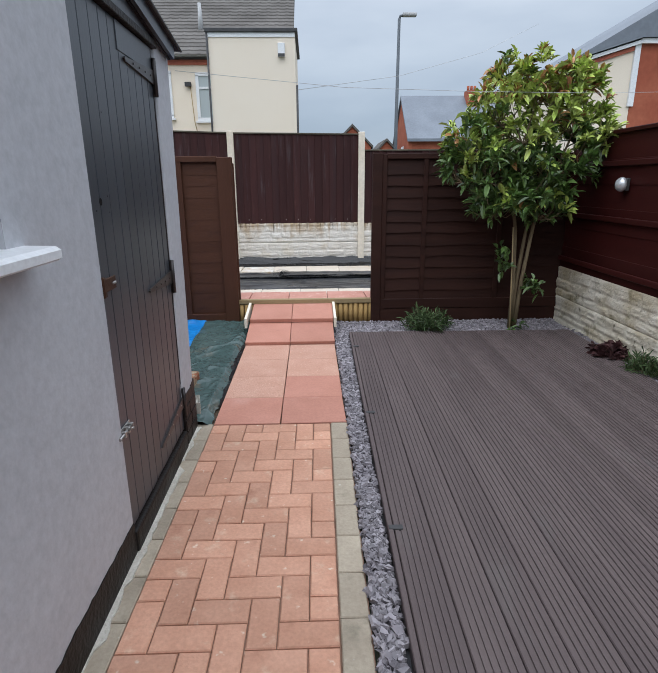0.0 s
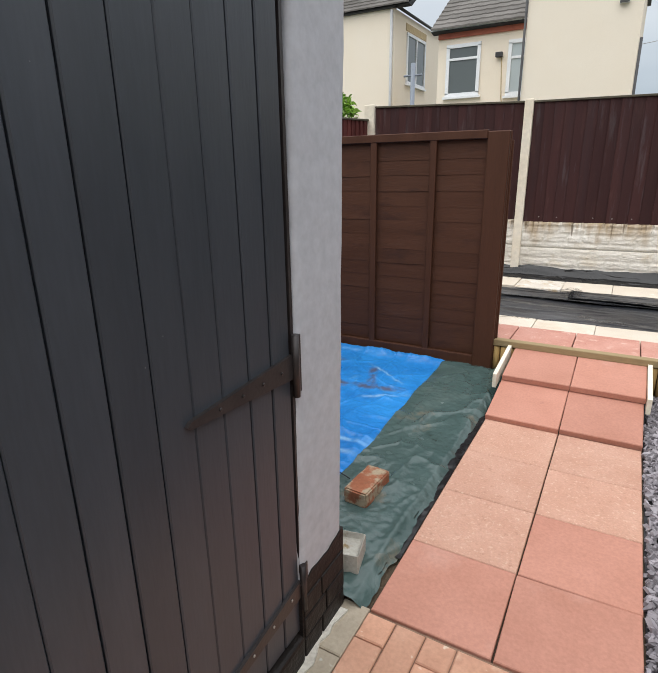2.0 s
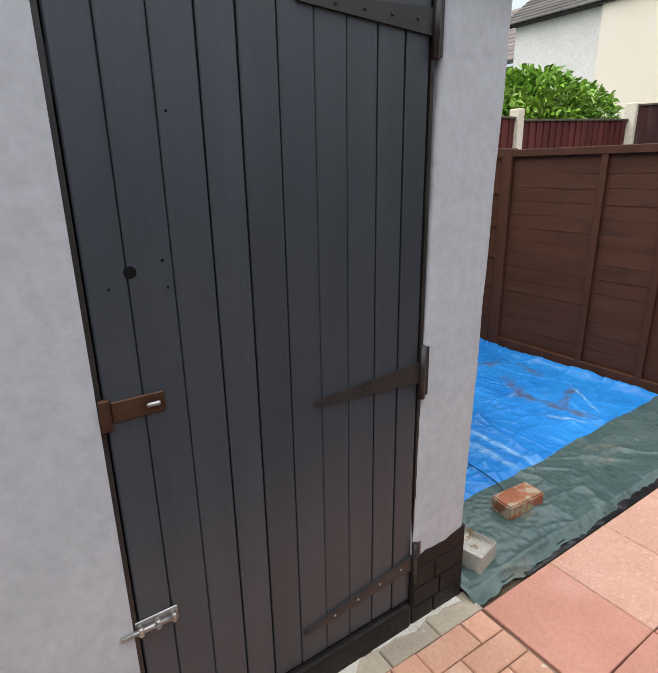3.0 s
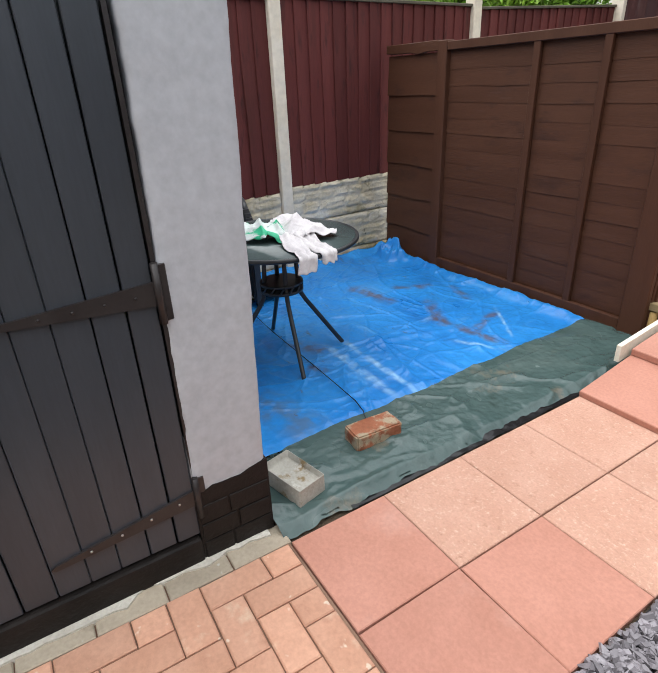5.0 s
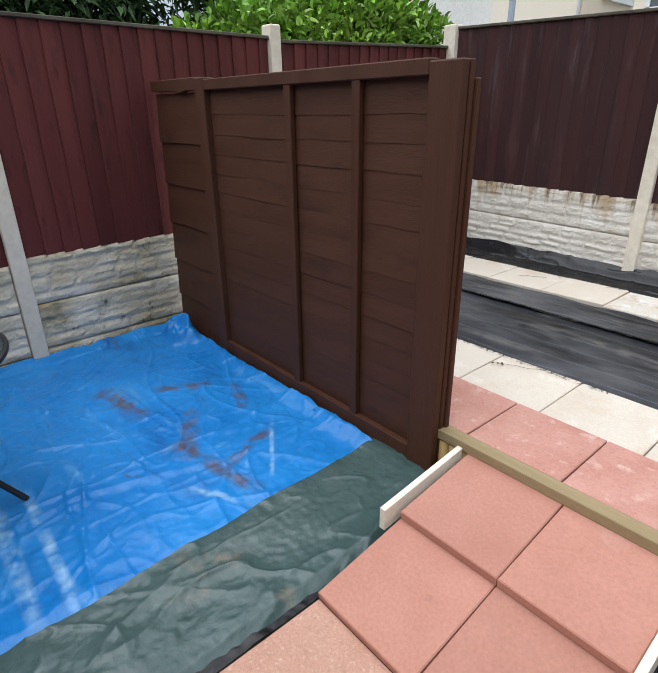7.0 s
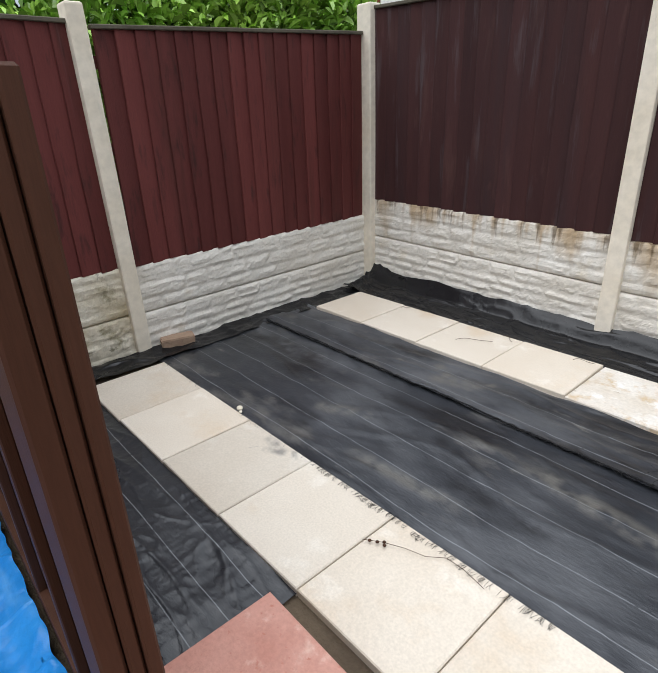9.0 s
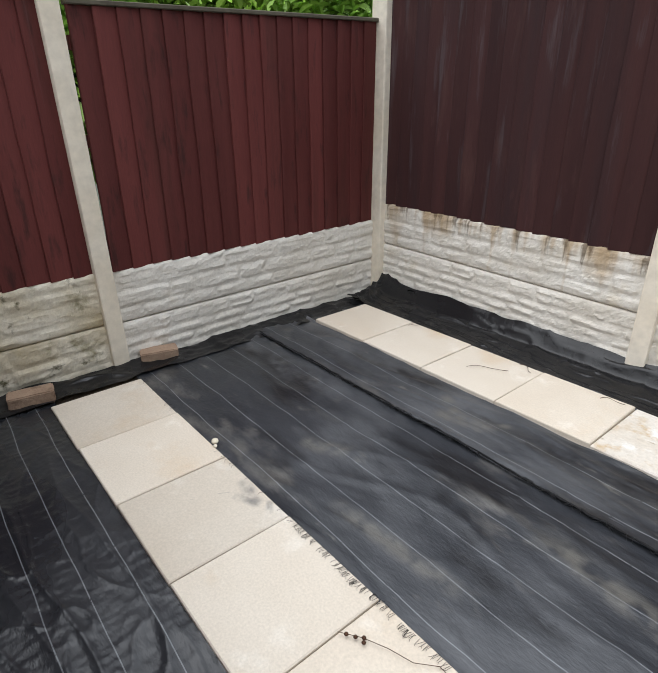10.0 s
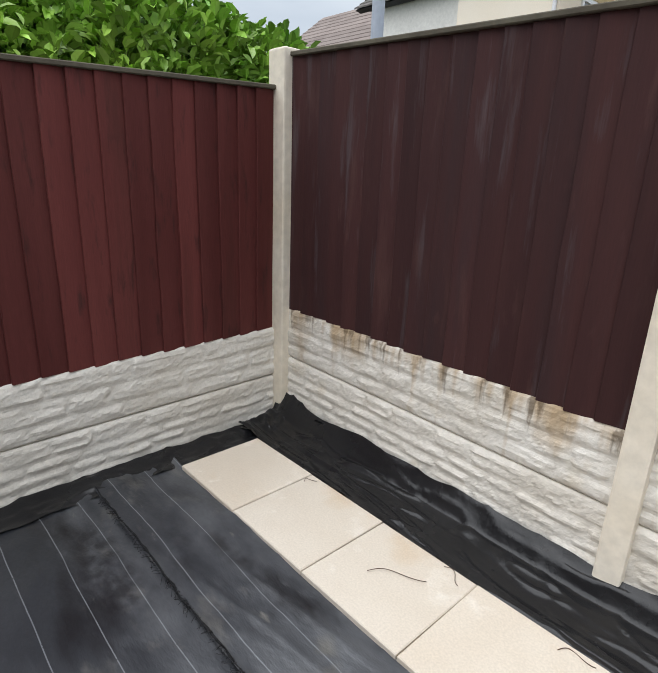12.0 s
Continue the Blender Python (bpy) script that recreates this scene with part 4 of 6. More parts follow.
membrane("weed_membrane", -3.11, 2.55, 6.40, 7.30, 0.135, 2.0, "black woven weed membrane with pale threads and scuffed dust", M["membrane"], 220, 60, 0.010, 0.010, 0.006, 0.012)
membrane("weed_membrane", -3.11, 2.55, 7.245, 7.66, 0.146, 3.0, "black woven weed membrane lapped over the next sheet", M["membrane"], 220, 36, 0.012, 0.008, 0.008, 0.012)
membrane("weed_membrane", -0.42, 2.55, 7.30, 7.645, 0.159, 4.0, "separate piece of black membrane with a frayed end", M["membrane"], 120, 30, 0.010, 0.008, 0.008, 0.010)
def back_sheet():
    def height(px, py):
        v = (py - 8.104) / 0.29
        up = 0.035 * max(0.0, v - 0.5) / 0.5 * (0.8 + 0.5 * nz(px * 2.3, 9.0)) + 0.058 * max(0.0, v - 0.84) / 0.16
        w_ = nz(px * 1.7, py * 4, 3.0)
        return 0.158 + up + 0.013 * nz(px * 0.6 + w_, py * 9, 5.0) + 0.007 * nz(px * 1.2, py * 22 + w_, 6.0) + 0.003 * nz(px * 5 - w_, py * 13, 7.0) + 0.0012 * nz(px * 18, py * 26, 8.0) + 0.012 * ridged(px * 1.3 + w_, py * 9, 12.0) ** 7 + 0.009 * ridged(px * 2.1 - w_, py * 16 + 0.8 * px, 15.0) ** 6 + 0.025 * math.exp(-((px + 3.05) / 0.10) ** 2) * (0.5 + ridged(px * 9, py * 9, 2.0) ** 2)
    ob = part("polythene_sheet", sheet(-3.12, 2.55, 8.104, 8.412, height, 330, 44, lambda u, v: (0, 0.02 * (v > 0.95) * nz(u * 21, 1.0))), M["sheet_black"], smooth=True)
    tagged(ob, "creased shiny black polythene strip along the back fence", "plastic sheet")
    def side(px, py):
        u = (-2.93 - px) / 0.18
        return 0.143 + 0.06 * max(0.0, u - 0.4) * (0.6 + 0.7 * nz(py * 3, 2.0)) + 0.012 * ridged(px * 6, py * 3.3, 8.0) ** 3 + 0.008 * nz(px * 14, py * 7, 3.0) + 0.004 * nz(px * 30, py * 22, 3.0)
    ob = part("polythene_sheet", sheet(-3.112, -2.945, 5.50, 8.36, side, 24, 240), M["sheet_black"], smooth=True)
    tagged(ob, "creased shiny black polythene strip turned up against the fence", "plastic sheet")
back_sheet()


# ---- fences ----
def rock_face(length, height, seed, depth=0.0085):
    """Front skin of a cast gravel board: rough split stones in wavering courses. x along, z up, y = relief."""
    rnd = random.Random(seed)
    nx, nzv = int(length / 0.011), 30
    rows, z = [], 0.0
    while z < 0.995:
        h = rnd.choice((0.20, 0.27, 0.34))
        if z + h > 0.84:
            h = 1.0 - z
        stones, xx = [], rnd.uniform(-0.2, 0.0)
        while xx < length:
            w = rnd.uniform(0.13, 0.40)
            stones.append((xx, xx + w, rnd.uniform(0.2, 1.0), rnd.uniform(-0.5, 0.5), rnd.uniform(-0.6, 0.4)))
            xx += w
        rows.append((z, z + h, stones))
        z += h
    verts, faces = [], []
    for j in range(nzv + 1):
        v = j / nzv
        for i_ in range(nx + 1):
            px = length * i_ / nx
            vw = min(0.999, max(0.0, v + 0.025 * nz(px * 5.5, v * 2, seed) + 0.012 * nz(px * 19, v * 4, seed)))
            row = next((r for r in rows if r[0] <= vw < r[1]), rows[-1])
            pw = px + 0.02 * nz(px * 4, v * 9, seed + 3)
            st = next((q for q in row[2] if q[0] <= pw < q[1]), row[2][-1])
            fx, fz = (pw - st[0]) / (st[1] - st[0]), (vw - row[0]) / (row[1] - row[0])
            ex, ez = min(fx, 1 - fx) * (st[1] - st[0]) / 0.030, min(fz, 1 - fz) * (row[1] - row[0]) * height / 0.028
            body = max(0.0, min(1.0, ex)) * max(0.0, min(1.0, ez))
            body = body * body * (3 - 2 * body)
            chip = ridged(px * 11 + 2 * nz(px * 5, v * 3, seed), v * height * 26, seed + 1) ** 2
            relief = depth * (0.25 + 0.75 * st[2]) * body * (1 + st[3] * (fx - 0.5) * 2 + st[4] * (fz - 0.5) * 2)
            relief += (0.0025 * chip + 0.0050 * nz(px * 9, v * height * 30, seed)) * (0.2 + 0.8 * body) + 0.0016 * nz(px * 60, v * height * 80, seed)
            rim = 1.0
            verts.append((px, 0.006 - max(0.0, relief + 0.002) if 0 < j < nzv else 0.010, v * height))
    k = nx + 1
    for j in range(nzv):
        for i_ in range(nx):
            a = j * k + i_
            faces.append((a, a + 1, a + k + 1, a + k))
    n0 = len(verts)
    for px, pz in ((0, 0), (length, 0), (length, height), (0, height)):
        verts.append((px, 0.045, pz))
    top, bot = list(range(nzv * k, nzv * k + nx + 1)), list(range(0, nx + 1))
    faces.append(tuple([n0 + 3, n0 + 2] + top[::-1]))
    faces.append(tuple([n0 + 1, n0] + bot))
    faces.append((n0, n0 + 1, n0 + 2, n0 + 3))
    return verts, faces

BOARD_LENGTH = 1.86
rock_meshes = {}
def rock_board(seed, material, height=0.30):
    key = (seed, material.name, height)
    if key not in rock_meshes:
        v_, f_ = rock_face(BOARD_LENGTH, height, seed)
        rock_meshes[key] = mesh_from("gravel_board", v_, f_, material)
    return rock_meshes[key]


def feather_mesh(name, width, height, material, seed, step=0.016):
    """One feather-edge board: thick edge at -x, a little wavy along it and at the foot. Front is -y."""
    rnd = random.Random(seed)
    dip = rnd.uniform(-0.003, 0.002)
    o = [(width / 2 + 0.012, -0.002), (width / 2 + 0.012, 0.0), (-width / 2, 0.0), (-width / 2, -step + 0.003), (-width / 2 + 0.003, -step)]
    verts, faces, rings = [], [], 9
    for r in range(rings + 1):
        z_ = dip * (1 - r / rings) + height * r / rings
        bow = 0.003 * math.sin(math.pi * r / rings + seed)
        sway = 0.005 * nz(r * 0.37, seed * 3.1) + 0.002 * nz(r * 1.1, seed)
        verts += [(px + (sway if px < 0 else 0.0), py + bow, z_) for px, py in o]
    c = len(o)
    for r in range(rings):
        for q in range(c):
            faces.append((r * c + q, r * c + (q + 1) % c, (r + 1) * c + (q + 1) % c, (r + 1) * c + q))
    faces += [tuple(range(c))[::-1], tuple(range(rings * c, rings * c + c))]
    return mesh_from(name, verts, faces, material)


def post_mesh(name, w, d, height, material):
    """Concrete fence post: chamfered edges and a shallow weathered top."""
    b = box(-w / 2, w / 2, 0, d, 0, height, 0.010, 2)
    for v in b.verts:
        if v.co.z > height - 0.002:
            v.co.z += 0.012 * (1 - abs(v.co.x) / (w / 2))
    me = bpy.data.meshes.new(name)
    b.to_mesh(me)
    b.free()
    me.materials.append(material)
    return me


def close_board_fence(name, label, frame_m, bays, material, rock, boards=16, step=0.016):
    """Bays of (start, end, foot and top at the start, foot and top at the end), built along local x, front to -y, then set by frame_m."""
    fence = thing(name, (0, 0, 0), label, "fence", kind="structure")
    fence.matrix_basis = frame_m
    def put(nm, me, m):
        ob = new(nm, me)
        ob.parent = fence
        ob.matrix_basis = m
        return ob
    kinds = {}
    for bi, (s, e_, foot, top, foot_b, top_b) in enumerate(bays):
        fall_foot, fall_top = -math.degrees(math.atan2(foot_b - foot, e_ - s)), -math.degrees(math.atan2(top_b - top, e_ - s))
        for q, zz in ((2, -0.899), (0, -0.600), (1, -0.2985)):
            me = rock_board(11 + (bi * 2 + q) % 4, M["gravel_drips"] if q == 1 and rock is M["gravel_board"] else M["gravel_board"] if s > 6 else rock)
            ob = put("gravel_board", me, pose(s, 0.035, foot + zz, 0, fall_foot, 0) @ Matrix.Diagonal(((e_ - s) / BOARD_LENGTH, 1, 0.984, 1)))
            if q == 0:
                ob["label"] = "rock-faced concrete gravel board"
        w = (e_ - s - 0.006) / boards
        for q in range(boards):
            f = (q + 0.5) / boards
            lo, hi = foot + (foot_b - foot) * f, top + (top_b - top) * f
            key = ((bi + q * 3) % 7, round(w, 4))
            if key not in kinds:
                kinds[key] = feather_mesh("board", w, 1.0, material, key[0] * 1.7 + 0.3, step)
            put("board", kinds[key], pose(s + 0.003 + w * (q + 0.5), 0.052, lo - 0.004, 0, 0, 0) @ Matrix.Diagonal((1, 1, hi - lo - 0.018, 1)))
        put("capping", mesh_of(box(0, e_ - s, 0.022, 0.082, -0.022, 0, 0.004), "capping", M["capping"]), pose(s, 0, top, 0, fall_top, 0))
        for zz in (foot + 0.12, (foot + top) / 2, top - 0.2):
            put("arris_rail", mesh_of(box(s, e_, 0.056, 0.10, zz, zz + 0.06), "arris_rail", material), Matrix.Identity(4))
    return fence, put


def mesh_of(bm, name, material):
    me = bpy.data.meshes.new(name)
    bm.to_mesh(me)
    bm.free()
    me.materials.append(material)
    return me

# back fence: posts and three bays, front faces the garden (-y)
FB = 8.39
backf, put = close_board_fence("fence_back", "dark brown close-board fence with concrete posts on rock-faced boards", pose(0, FB, 0),
    [(-3.068, -1.217, 0.842, 2.172, 0.810, 2.112), (-1.122, 0.727, 0.793, 2.108, 0.800, 2.085), (0.822, 2.66, 0.79, 1.86, 0.79, 1.86)], M["fence_dark"], M["gravel_board"], 17, 0.016)
for px, top in ((-1.170, 2.125), (0.775, 2.105), (2.71, 1.95)):
    put("post", post_mesh("post", 0.096, 0.11, top + 0.1, M["concrete"]), pose(px, 0.0, -0.1))["label"] = "pale concrete fence post"
put("post", post_mesh("post", 0.135, 0.11, 2.29, M["concrete"]), pose(-3.128, -0.015, -0.1))["label"] = "pale concrete corner post"

# left fence: runs along y, front faces +x
LF = pose(-3.105, 0, 0, 0, 0, 90)
leftf, put = close_board_fence("fence_left", "red-brown close-board fence with concrete posts on rock-faced boards", LF,
    [(2.55, 4.375, 0.630, 1.945, 0.648, 1.950), (4.475, 6.352, 0.680, 1.965, 0.700, 1.965), (6.435, 8.376, 0.692, 1.948, 0.712, 2.020)], M["fence_red"], M["gravel_old"], 17, 0.019)
for py, top in ((2.50, 1.97), (4.425, 1.985), (6.395, 2.035)):
    put("post", post_mesh("post", 0.092, 0.11, top + 0.1, M["concrete"]), pose(py, 0.0, -0.1, 0, -0.9 if py > 6 else 0, 0))["label"] = "pale concrete fence post"
for bay_x in range(9):
    px = -0.95 + 0.19 * bay_x
    backf_nail = new("nail", mesh_of(lathe([(0.006, 0), (0.005, 0.002), (0.002, 0.003)], (0, 0, 0), 8), "nail", M["steel"]))
    backf_nail.parent, backf_nail.matrix_basis = backf, pose(px, 0.039, 0.845 + 0.006 * nz(px * 7, 1.0), 90, 0, 0)


# ---- lap-panel screens ----
def lap_slats(parent, x0, x1, z0, z1, yf, count, material, seed, waney=0.010, out=0.016):
    """Overlapping horizontal slats with uneven lower edges; front is -y."""
    rnd = random.Random(seed)
    pitch = (z1 - z0) / count
    for k in range(count):
        lo, hi = z0 + pitch * k - 0.022, z0 + pitch * (k + 1)
        n = max(4, int((x1 - x0) / 0.09))
        verts, faces = [], []
        ph = rnd.uniform(0, 50)
        for i_ in range(n + 1):
            px = x0 + (x1 - x0) * i_ / n
            wob = waney * nz(px * 2.6, ph) + 0.4 * waney * nz(px * 9, ph)
            bow = 0.004 * nz(px * 1.8, ph + 9)
            for py, pz in ((yf - out + bow, lo + wob), (yf - 0.003, hi), (yf + 0.004, hi), (yf - out + 0.008 + bow, lo + wob)):
                verts.append((px, py, pz))
        for i_ in range(n):
            a = i_ * 4
            for q in range(4):
                faces.append((a + q, a + (q + 1) % 4, a + 4 + (q + 1) % 4, a + 4 + q))
        faces += [(3, 2, 1, 0), (n * 4, n * 4 + 1, n * 4 + 2, n * 4 + 3)]
        bm = raw(verts, faces)
        bmesh.ops.recalc_face_normals(bm, faces=bm.faces[:])
        part("slat", bm, material, parent)

SY = 5.392
screen = thing("screen_left", (-1.9, 5.42, 0.0), "brown stained lap panel screen with upright battens and wide end post", "fence panel", kind="structure")
lap_slats(screen, -2.415, -0.87, 0.03, 1.585, SY + 0.018, 15, M["screen"], 5, 0.008, 0.0056)
for px, w in ((-1.680, 0.048), (-1.238, 0.046)):
    part("batten", box(px - w / 2, px + w / 2, SY - 0.018, SY + 0.008, 0.01, 1.585, 0.003), M["screen_upright"], screen)
part("top_rail", box(-2.415, -0.880, SY - 0.022, SY + 0.035, 1.580, 1.634, 0.004), M["screen_upright"], screen)
part("bottom_rail", box(-2.415, -0.880, SY - 0.020, SY + 0.012, 0.03, 0.108, 0.003), M["screen_upright"], screen)
part("end_post", box(-0.880, -0.742, SY - 0.024, SY + 0.014, -0.03, 1.624, 0.005), M["screen_upright"], screen, "wide brown end post")
part("back_post", box(-0.830, -0.738, SY + 0.016, SY + 0.040, -0.03, 1.624, 0.004), M["screen_upright"], screen)
part("back_post", box(-0.830, -0.728, SY + 0.042, SY + 0.066, -0.03, 1.57, 0.004), M["screen_upright"], screen)
part("post", box(-2.512, -2.416, SY - 0.026, SY + 0.05, -0.03, 1.645, 0.006), M["screen_upright"], screen, "square brown post")
lap_slats(screen, -3.10, -2.512, 0.03, 1.575, SY + 0.020, 6, M["screen"], 9, 0.012, 0.016)
cap = box(-3.10, -2.512, SY - 0.014, SY + 0.022, 1.585, 1.650, 0.004)
bmesh.ops.subdivide_edges(cap, edges=[q for q in cap.edges if q.calc_length() > 0.4], cuts=16)
for v in cap.verts:
    if v.co.z < 1.60:
        v.co.z += 0.022 * nz(v.co.x * 6, 3.0) - 0.012 * math.exp(-((v.co.x + 2.72) / 0.06) ** 2)
part("top_slat", cap, M["screen"], screen, "waney-edged top slat")

RY = 5.415
rscreen = thing("screen_right", (1.6, 5.44, 0.0), "brown lap panel screen with waney-edged slats, its shade put into the colour", "fence panel", kind="structure")
part("end_post", box(0.605, 0.70, RY - 0.02, RY + 0.055, -0.03, 1.655, 0.005), M["screen_shaded"], rscreen)
part("batten", box(0.70, 0.745, RY - 0.012, RY + 0.03, 0.12, 1.645, 0.004), M["screen_shaded"], rscreen)
lap_slats(rscreen, 0.745, 2.58, 0.235, 1.60, RY + 0.022, 12, M["screen_shaded"], 21, 0.020, 0.020)
part("batten", box(1.10, 1.145, RY - 0.010, RY + 0.012, 0.235, 1.60, 0.003), M["screen_shaded"], rscreen)
part("batten", box(1.86, 1.905, RY - 0.010, RY + 0.012, 0.235, 1.60, 0.003), M["screen_shaded"], rscreen)
part("top_rail", box(0.745, 2.547, RY - 0.014, RY + 0.03, 1.60, 1.652, 0.004), M["screen_shaded"], rscreen)
part("kick_board", box(0.70, 2.54, RY - 0.014, RY + 0.02, 0.135, 0.235, 0.005), M["screen_shaded"], rscreen)
part("kick_board", box(0.70, 2.54, RY - 0.006, RY + 0.02, -0.03, 0.130, 0.005), M["screen_shaded"], rscreen)

# right boundary: maroon panels on rock-faced boards
rfence = thing("fence_right", (2.55, 3.0, 0.0), "maroon stained horizontal board fence on a weathered rock-faced concrete base", "fence", kind="structure")
for k in range(5):
    y1 = 5.43 - 1.87 * k
    for q in range(2):
        ob = new("gravel_board", rock_board(11 + (k + q) % 4, M["gravel_old"]))
        ob.parent, ob.matrix_parent_inverse = rfence, Matrix.Translation(-rfence.location)
        ob.matrix_basis = pose(2.535, y1, -0.045 + 0.298 * q, 0, 0, -90)
    for j in range(6):
        zb = 0.555 + 0.20 * j
        part("board", box(2.548 + 0.006 * (j % 2), 2.572 + 0.006 * (j % 2), y1 - 1.865, y1 - 0.002, zb - 0.003, zb + 0.203, 0.003), M["fence_maroon"], rfence)
    for zb in (0.62, 1.05, 1.50):
        part("rail", box(2.515, 2.547, y1 - 1.865, y1 - 0.002, zb, zb + 0.045, 0.005), M["fence_maroon"], rfence)
    part("capping", box(2.525, 2.595, y1 - 1.868, y1, 1.756, 1.79, 0.005), M["fence_maroon"], rfence)
# plain wall added unseen behind the walker; it blocks light from that side
tagged(part("wall_house", box(-4.0, 4.0, -4.3, -4.0, -0.04, 5.2), M["cream_wall"]), "plain rendered wall added out of view behind the walker", "wall", kind="structure")

# solar wall lamp on the right fence
wl_ = thing("wall_lamp", (2.50, 4.45, 1.356), "small round chrome and white solar lamp on the maroon fence", "lamp")
part("dome", lathe([(0.056, 0.0), (0.058, 0.012), (0.052, 0.030), (0.038, 0.046), (0.018, 0.056), (0.003, 0.059)], (0, 0, 0), 24), M["lamp_white"], wl_, "rounded chrome cover", True).matrix_local = Matrix.Translation(-wl_.location) @ pose(2.512, 4.45, 1.356, 0, -90, 0)
part("back_plate", box(2.513, 2.546, 4.405, 4.495, 1.306, 1.406, 0.006), M["gutter"], wl_, "dark back plate")


# ---- tarpaulins ----
def blue_height(px, py):
    w1, w2 = nz(px * 1.1, py * 1.1, 3.0), nz(px * 1.3 + 8, py * 1.2, 4.0)
    h = 0.012 + 0.010 * nz(px * 1.2, py * 1.0, 1.0)
    h += 0.008 * ridged(px * 1.1 + 0.9 * w1, py * 2.2 + 0.9 * w2, 2.0) ** 16
    h += 0.007 * ridged(px * 2.3 + 0.8 * w2, py * 0.9 + 0.8 * w1, 7.0) ** 16
    h += 0.005 * ridged(px * 2.8 + 1.4 * w1, py * 3.2 - 1.2 * w2, 11.0) ** 10 + 0.003 * ridged(px * 6.1 - w2, py * 5.3 + w1, 17.0) ** 8
    for at in (3.62, 4.20, 4.78):
        h += 0.0045 * math.exp(-((py - at + 0.05 * w1) / 0.010) ** 2) * (0.6 + w2)
    for at in (-1.42, -2.02, -2.6):
        h += 0.0045 * math.exp(-((px - at + 0.05 * w2) / 0.010) ** 2) * (0.6 + w1)
    h += 0.009 * ridged(0.8 * px + 2.4 * py + 1.2 * w1, 0.5 * px - 0.6 * py, 23.0) ** 12 + 0.009 * ridged(2.6 * px - 0.9 * py + 1.1 * w2, 0.4 * py, 27.0) ** 12
    h += 0.006 * nz(px * 6, py * 8 + w1, 5.0) + 0.0032 * nz(px * 15, py * 19, 6.0) + 0.0012 * nz(px * 40, py * 40, 8.0)
    back = math.exp(-((py - 5.35) / 0.06) ** 2) * (0.030 + 0.016 * ridged(px * 2.5, 1.5, 2.0) + 0.006 * nz(px * 13, 2.0))
    bunch = math.exp(-((px + 2.86) / 0.13) ** 4 - ((py - 5.26) / 0.08) ** 4) * (0.10 + 0.09 * nz(px * 13, py * 15) + 0.05 * ridged(px * 9, py * 11, 3.0) ** 2)
    climb = 0.05 * max(0.0, -3.02 - px) / 0.09 * (0.7 + 0.6 * nz(py * 5, 4.0))
    return h + back + bunch + climb - 0.014 * min(1.0, max(0.0, (px + 1.10) / 0.06))

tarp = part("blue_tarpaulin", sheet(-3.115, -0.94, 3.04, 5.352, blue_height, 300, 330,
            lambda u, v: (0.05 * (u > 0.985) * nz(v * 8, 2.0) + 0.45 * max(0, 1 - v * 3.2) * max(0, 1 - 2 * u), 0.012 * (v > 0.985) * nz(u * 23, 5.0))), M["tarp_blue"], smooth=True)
tagged(tarp, "creased bright blue tarpaulin with mud stains on the ground", "tarpaulin")
part("hem", sheet(-2.40, -1.05, 3.018, 3.044, lambda px, py: 0.027 + 0.006 * nz(px * 5, 3.0) + 0.002 * nz(px * 21, py * 30), 90, 4,
     lambda u, v: (0.0, 0.012 * nz(u * 9, 6.0) + 0.004 * nz(u * 40, 2.0))), M["mortar"], tarp, "dirty white folded hem", True)

def green_height(px, py):
    w1, w2 = nz(px * 2.2, py * 1.5, 13.0), nz(px * 3.1, py * 2.4, 14.0)
    h = 0.028 + 0.012 * nz(px * 2.0, py * 1.4, 21.0) + 0.012 * nz(px * 6.0 + w1, py * 2.0 - w2, 22.0)
    h += 0.014 * ridged(px * 3.2 + py * 1.1 + w1, py * 1.4 - px * 2.2 + w2, 41.0) ** 6 + 0.008 * ridged(px * 5.5 - py * 2.3 + w2, py * 2.2 + w1, 43.0) ** 6
    h += 0.006 * nz(px * 9 + 1.5 * w2, py * 3.5 + w1, 24.0) + 0.0025 * nz(px * 19, py * 13 + w1, 26.0) + 0.0025 * nz(px * 38, py * 34, 25.0)
    slip = max(0.0, (px + 0.66) / 0.05)
    return max(-0.018, h - 0.034 * min(1.0, slip)) + 0.012 * math.exp(-((py - 5.33) / 0.06) ** 2)

gt = part("green_tarpaulin", sheet(-1.035, -0.615, 3.022, 5.372, green_height, 80, 380,
          lambda u, v: ((-0.05 * v + 0.08 * max(0, 0.1 - v) / 0.1 + 0.02 * nz(v * 6, 1.0)) * (u < 0.05) + 0.018 * (u > 0.97) * (nz(v * 19, 4.0) + 0.5 * nz(v * 47, 4.0)), 0)), M["tarp_green"], smooth=True)
tagged(gt, "wrinkled dark green tarpaulin strip beside the slab path", "tarpaulin")

strip = part("plastic_edging", sheet(-0.640, -0.598, 3.30, 4.66, lambda px, py: 0.004 + 0.010 * max(0.0, nz(py * 9, 51.0)) + 0.003 * nz(px * 40, py * 30, 52.0), 6, 200,
             lambda u, v: (0.016 * (u < 0.2) * nz(v * 23, 53.0), 0)), M["sheet_black"], smooth=True)
tagged(strip, "torn black plastic edging between tarpaulin and slabs", "plastic sheet")

